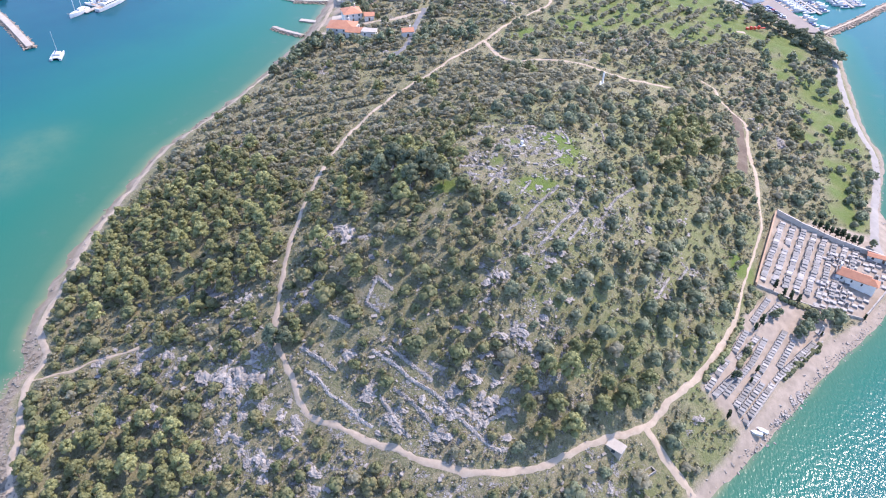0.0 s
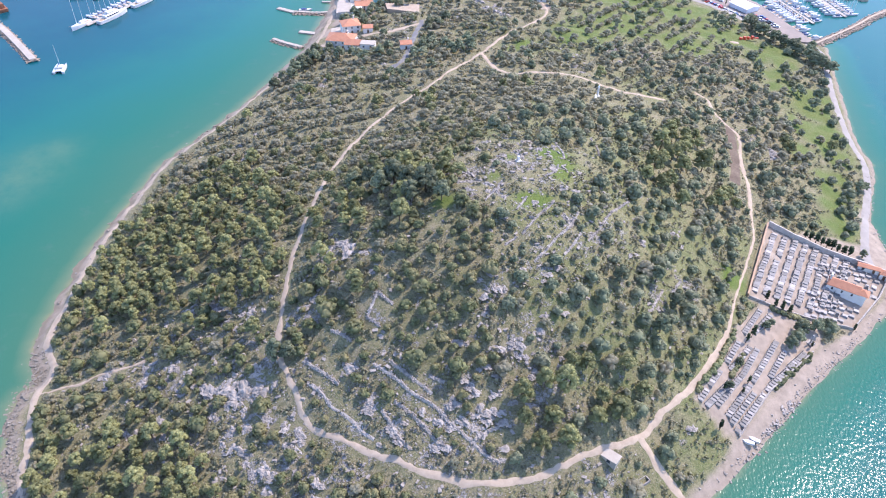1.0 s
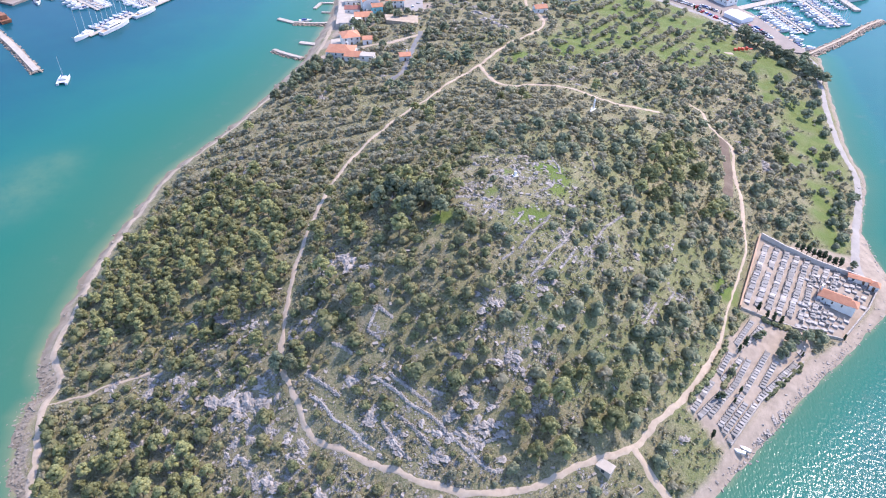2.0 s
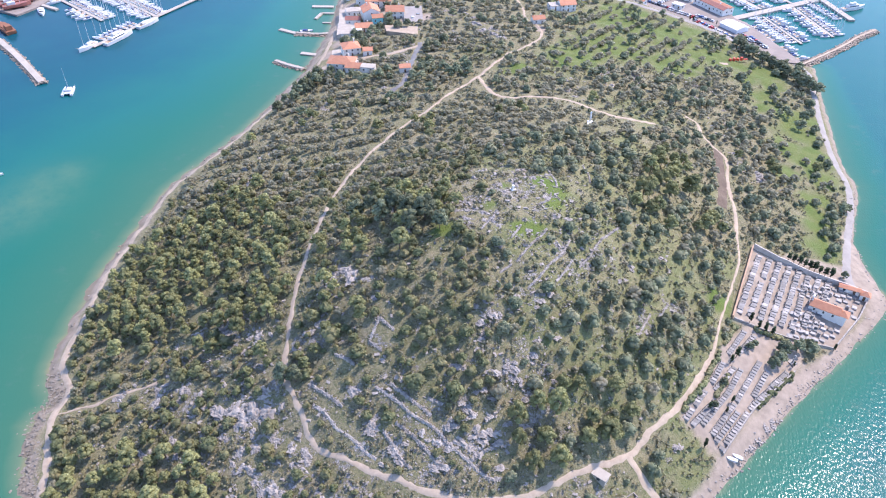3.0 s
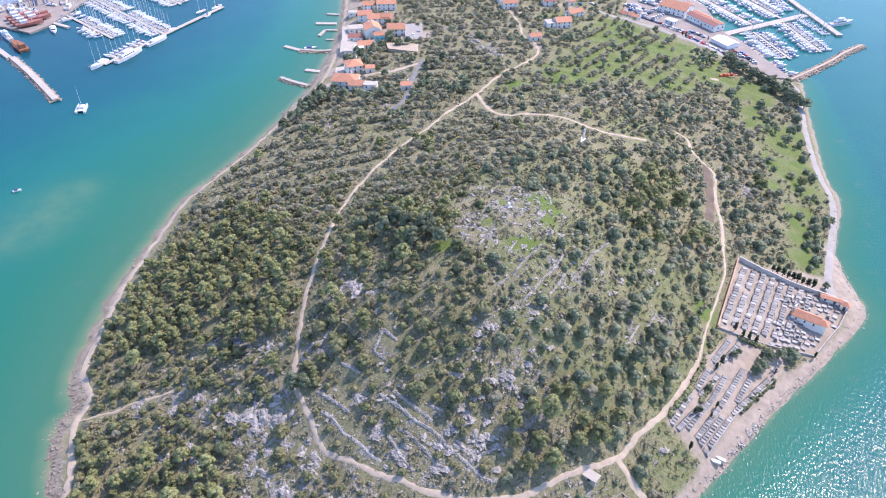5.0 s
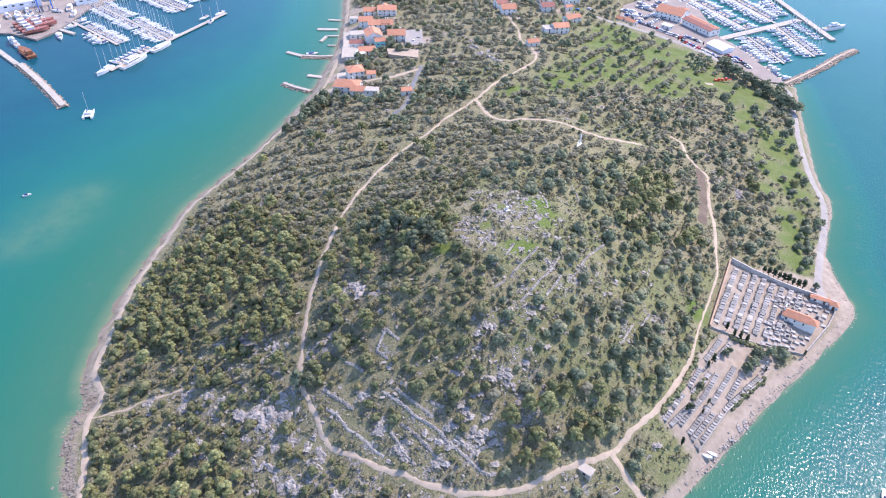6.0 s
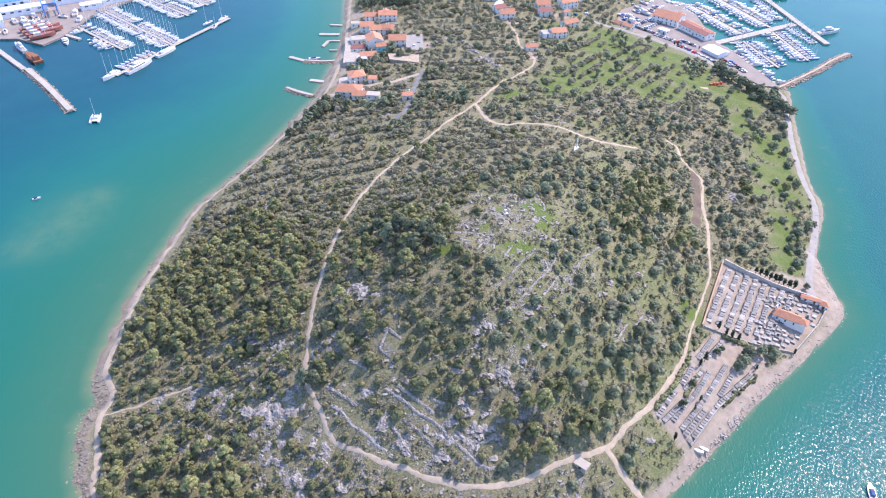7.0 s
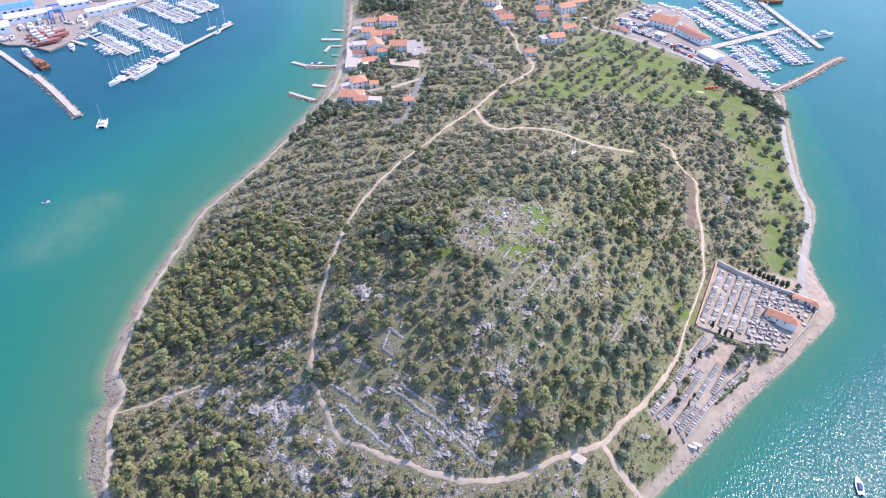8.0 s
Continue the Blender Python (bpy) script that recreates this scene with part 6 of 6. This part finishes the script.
PINE_FAR = [(214, 420, 9), (220, 404, 9), (207, 434, 8), (199, 446, 7), (223, 390, 7), (-66, 583, 9), (-50, 566, 10), (-36, 563, 10), (-22, 562, 8), (-58, 566, 7), (-60, 615, 24), (-30, 620, 20), (-60, 385, 7), (-45, 362, 9), (-34, 366, 8), (-22, 330, 8), (-5, 410, 8), (-16, 415, 6), (-60, 425, 10), (-50, 432, 10), (-80, 385, 9), (10, 365, 10), (-2, 372, 8), (-20, 360, 8), (160, 508, 5), (120, 528, 9), (-70, 440, 5), (191, 512, 4), (-45, 441, 7)]
TOP_TREES = [(-5.7, 190.4, 1.55), (-11.9, 194.5, 1.35), (-16.8, 200.2, 1.4), (-21, 196.5, 1.3), (-0.4, 183.5, 1.1), (-10.5, 186, 1.15), (-25.8, 205.4, 1.2), (-31, 205, 1.1), (55.2, 161.6, 0.95), (74.4, 161.5, 1.1), (67.3, 151, 1.05), (68.7, 168, 0.9), (-48, 138.6, 1.1), (-44.2, 137.6, 0.95)]
PINE_TOP = [(-10, 200, 13), (-20, 206, 11), (2, 200, 8), (-30, 200, 9)]
PINE_HILL = [ (-40, 190, 10), (-30, 185, 8), (-38, 165, 9), (-25, 160, 8), (-40, 140, 8), (-44, 215, 10), (-15, 178, 8), (86, 220, 14), (96, 238, 18), (106, 225, 10), (98, 262, 14), (60, 130, 9), (75, 150, 9), (-60, 145, 7)]


def land_d(x, y):
    """Distance from the waterline, read from the land's grid."""
    i = np.clip(((np.asarray(x) - GX[0]) / STEP).astype(int), 0, len(GX) - 1)
    j = np.clip(((np.asarray(y) - GY[0]) / STEP).astype(int), 0, len(GY) - 1)
    return MD[j, i]


TRACKS += [(smooth_line(line, 1.5), 0.35) for line in DRY_WALLS + EAST_WALLS]
KEEP_OUT += [(x, y, s * 2.4) for x, y, s in TOP_TREES] + [(x, y, r * 0.7) for x, y, r in OUTCROPS + OUTCROPS_TWO + OUTCROPS_THREE + BOULDERS]
ROAD_PTS = np.concatenate([line for line, w in TRACKS])
ROAD_W = np.concatenate([np.full(len(line), w) for line, w in TRACKS])


def free(x, y, r, roads=True):
    """Whether scrub of radius r may grow at each place."""
    ok = land_d(x, y) > np.where((x < -40) & (y > 190), 9.0, 4.5) + r * 0.6
    for outline, m in ((CEMETERY, 1.0), (GRAVEYARD, 0.2), (STRAND, 0.5), (QUAY, 2.0)):
        ok &= signed(x, y, outline) < -m - r * 0.5
    for cx, cy, q in KEEP_OUT:
        ok &= (x - cx) ** 2 + (y - cy) ** 2 > (q + r * 0.4) ** 2
    if roads:
        for (px, py), w in zip(ROAD_PTS, ROAD_W):
            ok &= (x - px) ** 2 + (y - py) ** 2 > (w + r * 0.62) ** 2
            ok &= (x - px) ** 2 + (y + 1.4 * r - py) ** 2 > (w + r * 0.5) ** 2
            if w > 0.5 and py > 190:
                ok &= (x - px) ** 2 + (y + 2.3 * r - py) ** 2 > (w + r * 0.4) ** 2
    return ok


grown = {"pine": [], "olive": [], "maquis": [], "heath": []}
taken = {}


def plant(kind, xs_, ys_, sizes, wide, keep):
    """Plants in turn what stands free of tracks and of what stands already."""
    ok = free(xs_, ys_, wide * sizes)
    for x, y, s in zip(xs_[ok].tolist(), ys_[ok].tolist(), sizes[ok].tolist()):
        i, j, r = int(x // 6), int(y // 6), wide * s
        if all((px - x) ** 2 + (py - y) ** 2 >= ((pr + r) * keep) ** 2 for a in (-1, 0, 1) for b in (-1, 0, 1) for px, py, pr in taken.get((i + a, j + b), ())):
            taken.setdefault((i, j), []).append((x, y, r))
            grown[kind].append((x, y, s))


grow = random.Random(11)
nr = np.random.RandomState(12)
# pines first
px, py = nr.uniform(-140, 240, 30000), nr.uniform(60, 640, 30000)
wood = np.max([near(px, py, PINE_WOODS) * 1.5, near(px, py, PINE_SOUTH) * 1.5, near(px, py, PINE_EAST) * 1.9, near(px, py, PINE_FAR) * 1.4, near(px, py, PINE_HILL) * 0.95, near(px, py, PINE_TOP) * 1.5, np.where(py > 280, 0.34 + 0.3 * waves(px, py, 40, 17), 0)], axis=0)
wood = wood + 0.3 * waves(px, py, 22, 21) - 0.15 - 1.4 * near(px, py, [(-122, 150, 14), (-108, 150, 14), (-96, 152, 10)])
ok = wood > 0.45 + 0.5 * nr.rand(30000)
sizes = nr.uniform(0.65, 1.15, ok.sum()) * (1 + 0.35 * near(px[ok], py[ok], [(-12, 199, 16), (95, 245, 22), (45, 120, 16), (84, 222, 10)]))
plant("pine", px[ok], py[ok], sizes, 3.0, 0.78)
# olives in level rows on the northern slopes, and in slanting rows in the eastern fields
rx, ry, y = [], [], 215.0
while y < 600:
    line = np.arange(-135.0, 120, 3.1)
    rx.append(line), ry.append(y + 4.0 * np.sin(line * 0.03 + y * 0.01) + 1.5 * np.sin(line * 0.09 + y))
    y += 11.5 + 1.5 * math.sin(y)
px, py = np.concatenate(rx), np.concatenate(ry)
px, py = px + 0.8 * nr.randn(len(px)), py + 0.9 * nr.randn(len(px))
ok = (nr.rand(len(px)) < 0.86 + 0.35 * waves(px, py, 25, 14) - 0.6 * near(px, py, MEADOWS)) & (py > 236 + 20 * np.sin(px * 0.03)) & (px < 60 + 0.25 * (py - 330))
plant("olive", px[ok], py[ok], nr.uniform(0.75, 1.35, ok.sum()), 2.2, 0.5)
a_, b_ = np.meshgrid(np.arange(-260, 260, 4.2), np.arange(-160, 160, 9.1))
px, py = 140 + a_.ravel() * 0.57 + b_.ravel() * 0.82 + 0.6 * nr.randn(a_.size), 420 + a_.ravel() * 0.82 - b_.ravel() * 0.57 + 0.6 * nr.randn(a_.size)
ok = (px >= 60 + 0.25 * (py - 330)) & (py > 265) & (nr.rand(len(px)) < np.where(near(px, py, BRIGHT) > 0.45, 0.2, 0.7) + 0.45 * waves(px, py, 32, 15) - 0.35 * (px > 165))
plant("olive", px[ok], py[ok], nr.uniform(0.7, 1.3, ok.sum()), 2.2, 0.55)
# evergreen scrub over the hill and between the rest
px, py = nr.uniform(-135, 225, 36000), nr.uniform(60, 600, 36000)
wild = 0.85 + 0.5 * waves(px, py, 30, 4) - 1.1 * near(px, py, [(30, 205, 20), (14, 190, 12), (45, 205, 14)]) - 1.0 * near(px, py, MEADOWS) - 1.2 * near(px, py, [(76, 119, 8), (81, 126, 7)]) - 0.25 * near(px, py, STONY)
wild = np.where((px > 15) & (py < 262), wild * 0.62, wild)
wild = np.where(py > 262, np.where((px > 95) & (py < 380), wild * 0.7, wild * 0.12), wild) + 0.12 * ((px < -45) & (py < 165))
ok = nr.rand(36000) < wild
px, py = px[ok], py[ok]
size = np.where(px > 15, nr.choice((0.6, 0.9, 1.25, 1.5, 1.8), len(px)), nr.choice((0.5, 0.7, 0.95, 1.2, 1.6), len(px))) * nr.uniform(0.85, 1.15, len(px))
half = nr.rand(len(px)) < np.where(px > 15, 0.72, np.where(py < 230, 0.86, 0.55))
west = px < 15
plant("maquis", px[half & west], py[half & west], size[half & west], 2.0, 0.74)
plant("maquis", px[half & ~west], py[half & ~west], size[half & ~west], 2.0, 0.86)
plant("olive", px[~half], py[~half], 0.85 * size[~half], 2.0, 0.74)
px, py = nr.uniform(-135, 200, 52000), nr.uniform(60, 420, 52000)
ok = (near(px, py, MEADOWS) < 0.5) & (near(px, py, STONY) < 0.75 + 0.6 * nr.rand(52000)) & (nr.rand(52000) < np.where(py > 262, 0.3, 0.8) + 0.5 * waves(px, py, 18, 9))
plant("heath", px[ok], py[ok], nr.uniform(0.35, 1.25, ok.sum()), 0.9, 0.62)

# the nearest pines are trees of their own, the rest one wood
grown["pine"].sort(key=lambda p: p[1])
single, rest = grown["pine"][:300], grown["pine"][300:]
for k, (x, y, s) in enumerate(single):
    m = pose(x, y, gz(x, y), 0, 0, grow.uniform(0, 360)) @ Matrix.Diagonal((s, s, s * grow.uniform(0.85, 1.15), 1))
    if k < len(PINES):
        PINES[k].matrix_basis = m
    else:
        made = copy_thing(PINES[k % 5], Matrix.Identity(4))
        made.matrix_basis = m


def field(kind, items, name, leaf, label, category):
    n = len(SHRUBS[kind])
    places = [(grow.randrange(n), x, y, gz(x, y), grow.uniform(0, 6.3), s * grow.uniform(0.85, 1.2), s, s * grow.uniform(0.8, 1.2)) for x, y, s in items]
    if places:
        joined(name, SHRUBS[kind], places, [leaf, BARK], label, category, smooth=True)


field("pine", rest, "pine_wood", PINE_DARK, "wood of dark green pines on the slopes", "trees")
field("olive", grown["olive"], "olive_grove", OLIVE, "grey-green olive trees standing in loose rows", "trees")
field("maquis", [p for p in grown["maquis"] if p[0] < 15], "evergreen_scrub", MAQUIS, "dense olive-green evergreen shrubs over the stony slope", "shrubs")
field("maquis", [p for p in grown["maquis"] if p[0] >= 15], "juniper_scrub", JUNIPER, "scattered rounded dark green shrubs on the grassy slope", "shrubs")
field("heath", grown["heath"], "low_heath", HEATH, "low olive-brown heath between the rocks", "shrubs")

# loose stones over the stony ground and along the shores
px, py = nr.uniform(-140, 200, 26000), nr.uniform(60, 420, 26000)
d = land_d(px, py)
inland = (d > 3) & (nr.rand(26000) < 0.75 * near(px, py, STONY) ** 0.7)
inland &= free(px, py, 0.4)
shore_stones = (d > -2.5) & (d < 1.2) & (nr.rand(26000) < 0.75) & ((py < 300) | (px < 0))
places = [(grow.randrange(5), x, y, max(gz(x, y), -0.25) + 0.02, grow.uniform(0, 6.3), s * 1.3, s, s * 0.6) for x, y, s in zip(px[shore_stones].tolist(), py[shore_stones].tolist(), (0.12 + 0.6 * nr.rand(shore_stones.sum()) ** 3).tolist())]
places = [p for p in places if p[1] < 0 or p[2] < 96]
joined("shore_rocks", STONE_BASES, places, [WET_ROCK], "dark weed-stained rocks along the waterline", "rocks")
SLABS = STONY + [(-70, 150, 16), (-55, 165, 14), (-85, 155, 12), (-100, 135, 12), (-80, 120, 12), (-60, 110, 12), (-95, 270, 14), (-80, 290, 16), (-70, 310, 16), (-95, 300, 12), (-50, 300, 14), (-60, 330, 14), (-30, 350, 10), (-20, 400, 14), (10, 440, 12), (-40, 160, 12), (-20, 165, 12), (30, 175, 14), (50, 190, 14), (60, 175, 12), (70, 195, 12)]
qx, qy = nr.uniform(-135, 160, 9000), nr.uniform(70, 460, 9000)
flat_rock = (nr.rand(9000) < 0.62 * near(qx, qy, SLABS)) & (waves(qx, qy, 11, 63) > -0.1) & free(qx, qy, 1.7)
SLAB_BASES = [arrays(karst_mesh("slab", 400 + k, LIMESTONE, 10)) for k in range(6)]
slabs_at = [(grow.randrange(6), x, y, gz(x, y) - 0.05, grow.gauss(-0.7, 0.5), (s := 0.55 + 1.15 * grow.random() ** 2) * 1.3, s, s * 0.9) for x, y in zip(qx[flat_rock].tolist(), qy[flat_rock].tolist())]
joined("limestone_slabs", SLAB_BASES, slabs_at, [LIMESTONE], "flat grey limestone slabs showing between the bushes", "rocks")
bank = [(grow.randrange(5), x, y, max(gz(x, y), -0.2) + 0.05, grow.uniform(0, 6.3), (s := 0.12 + 0.4 * grow.random() ** 2) * 1.3, s, s * 0.7) for x, y in ((float(np.interp(y, (62, 90, 113, 121.5, 130, 138, 143, 151, 156), (-95, -112, -125, -129.5, -132, -135, -134.5, -133, -137))) + grow.gauss(1.3, 1.8), y) for y in nr.uniform(84, 160, 700).tolist())]
joined("rubble_bank", STONE_BASES, bank, [WET_ROCK], "bank of pale rubble along the southern shore", "rocks")
strewn = inland | ((d > -1.0) & (d < 2.5) & (px > 0) & (py < 300)) | ((d > 0.5) & (d < 4) & (nr.rand(26000) < 0.3) & (py < 300))
places = []
for x, y, q in zip(px[strewn].tolist(), py[strewn].tolist(), d[strewn].tolist()):
    s = (0.18 + 0.6 * grow.random() ** 3) if q > 4 else grow.uniform(0.12, 0.42)
    places.append((grow.randrange(5), x, y, gz(x, y) + 0.05, grow.uniform(0, 6.3), s * 1.2, s, s * 0.7))
joined("loose_stones", STONE_BASES, places, [LIMESTONE], "loose grey limestone pieces strewn over the ground", "stones")


def cypress(label):
    v, f, m = crown_arrays(130, 16, 420, 0.95, 7.5, 0.5, 0.28, 1, 0.5, 1.6, 0.14)
    return split_tree("cypress_tree", (v, f, m), CYPRESS, label, "tree", "cypress trees")


CYP = cypress("slender dark green cypress beside the graves")
cyp_at = [(114.5, 181, 0.8), (117, 178.6, 0.75), (119.5, 178, 0.85), (122.5, 177.6, 0.8), (84, 128.6, 0.75), (104, 163.6, 0.9), (101, 160.6, 0.7), (127, 165.6, 0.5), (98, 146.0, 0.6), (94.6, 141.6, 0.5), (88, 141, 0.6), (146.5, 175.5, 0.6)]
cyp_at += [(143.5 + 2.1 * k, 219.0 - 0.62 * k, 0.62 + 0.08 * (k % 3)) for k in range(9)] + [(178, 498, 0.7), (180, 496, 0.7), (195, 490, 0.6)]
for k, (x, y, s) in enumerate(cyp_at):
    ob = CYP if k == 0 else copy_thing(CYP, Matrix.Identity(4))
    z = 1.5 if float(signed(x, y, QUAY)) > 0 else gz(x, y)
    w = s * (2.1 if 140 < x < 163 and y > 210 else 1.25)
    ob.matrix_basis = pose(x, y, z, 0, 0, 77 * k) @ Matrix.Diagonal((w, w, s, 1))
# garden trees of the waterfront houses
for k, (x, y) in enumerate(((-54, 432), (-48, 437), (-58, 440), (-42, 446), (-36, 452), (-64, 430), (-30, 446), (-24, 448), (-50, 418), (-36, 395), (-66, 384), (-72, 380), (-75, 386), (-66, 374), (-72, 368), (-36, 368), (-40, 488), (-34, 484), (-12, 372), (-8, 380), (-77, 377), (-80, 369), (-74, 372), (-83, 360), (-77, 362), (-87, 351), (-75, 364), (-90, 342), (-81, 349), (-58, 366), (-52, 372), (-5, 408), (-10, 404), (0, 414))):
    s = grow.uniform(0.85, 1.2)
    made = DARK_PINES[k] if k < 3 else copy_thing(DARK_PINES[k % 3], Matrix.Identity(4))
    made.matrix_basis = pose(x, y, gz(x, y), 0, 0, 61 * k) @ Matrix.Diagonal((s, s, s, 1))
    tagged(made, "dark green garden tree beside the houses")
# the dark grove behind the northern houses
for k, (x, y) in enumerate(((-64.6, 566), (-57.4, 567), (-49.6, 560.4), (-42.7, 563.5), (-35.3, 559), (-69.2, 564), (-28.2, 558.9), (-63, 578), (-45.7, 574), (-54, 577), (-37, 572), (-29, 570), (-60, 589), (-48, 588), (-38, 584))):
    s = 1.2 + 0.25 * math.sin(k * 2.3)
    made = copy_thing(DARK_PINES[k % 3], Matrix.Identity(4))
    made.matrix_basis = pose(x, y, gz(x, y), 0, 0, 47 * k) @ Matrix.Diagonal((s, s, s, 1))
    tagged(made, "dark pine in the grove behind the houses")
# the dark belt of pines between the fields and the quay
for k in range(17):
    t = k / 16
    x, y = 197 + 28 * t - 4 * math.sin(t * 3) + grow.uniform(-2.5, 2.5), 452 - 66 * t + grow.uniform(-2, 2)
    s = grow.uniform(1.1, 1.4)
    made = copy_thing(DARK_PINES[k % 3], Matrix.Identity(4))
    made.matrix_basis = pose(x, y, 1.5 if float(signed(x, y, QUAY)) > 0 else gz(x, y), 0, 0, 50 * k) @ Matrix.Diagonal((s * 1.1, s * 1.1, s * 0.9, 1))
    tagged(made, "tall dark pine in the belt beside the quay")
# the tall dark trees below the summit
for k, (x, y, s) in enumerate(TOP_TREES):
    made = copy_thing(DARK_PINES[k % 3], Matrix.Identity(4))
    made.matrix_basis = pose(x, y, gz(x, y), 0, 0, 83 * k) @ Matrix.Diagonal((s, s, s * 1.1, 1))
    tagged(made, "tall dark tree on the shaded slope below the summit")
# broad trees of the cemetery and the shore
for x, y, s in ((121.5, 166.5, 0.95), (124.5, 170.5, 1.05), (118.5, 163.8, 0.8), (131, 173, 0.9), (136, 175, 0.75), (110.5, 168.5, 0.55), (113, 170.5, 0.5), (186, 262, 0.95), (166.5, 214.5, 0.6), (190, 264, 0.7), (90, 142, 0.5), (96, 151.8, 0.45)):
    made = copy_thing(DARK_PINES[int(s * 10) % 3], Matrix.Identity(4))
    made.matrix_basis = pose(x, y, gz(x, y), 0, 0, s * 400) @ Matrix.Diagonal((s, s, s, 1))
    tagged(made, "broad dark green tree by the graveyard paths" if x < 150 else "lone rounded tree beside the shore road")
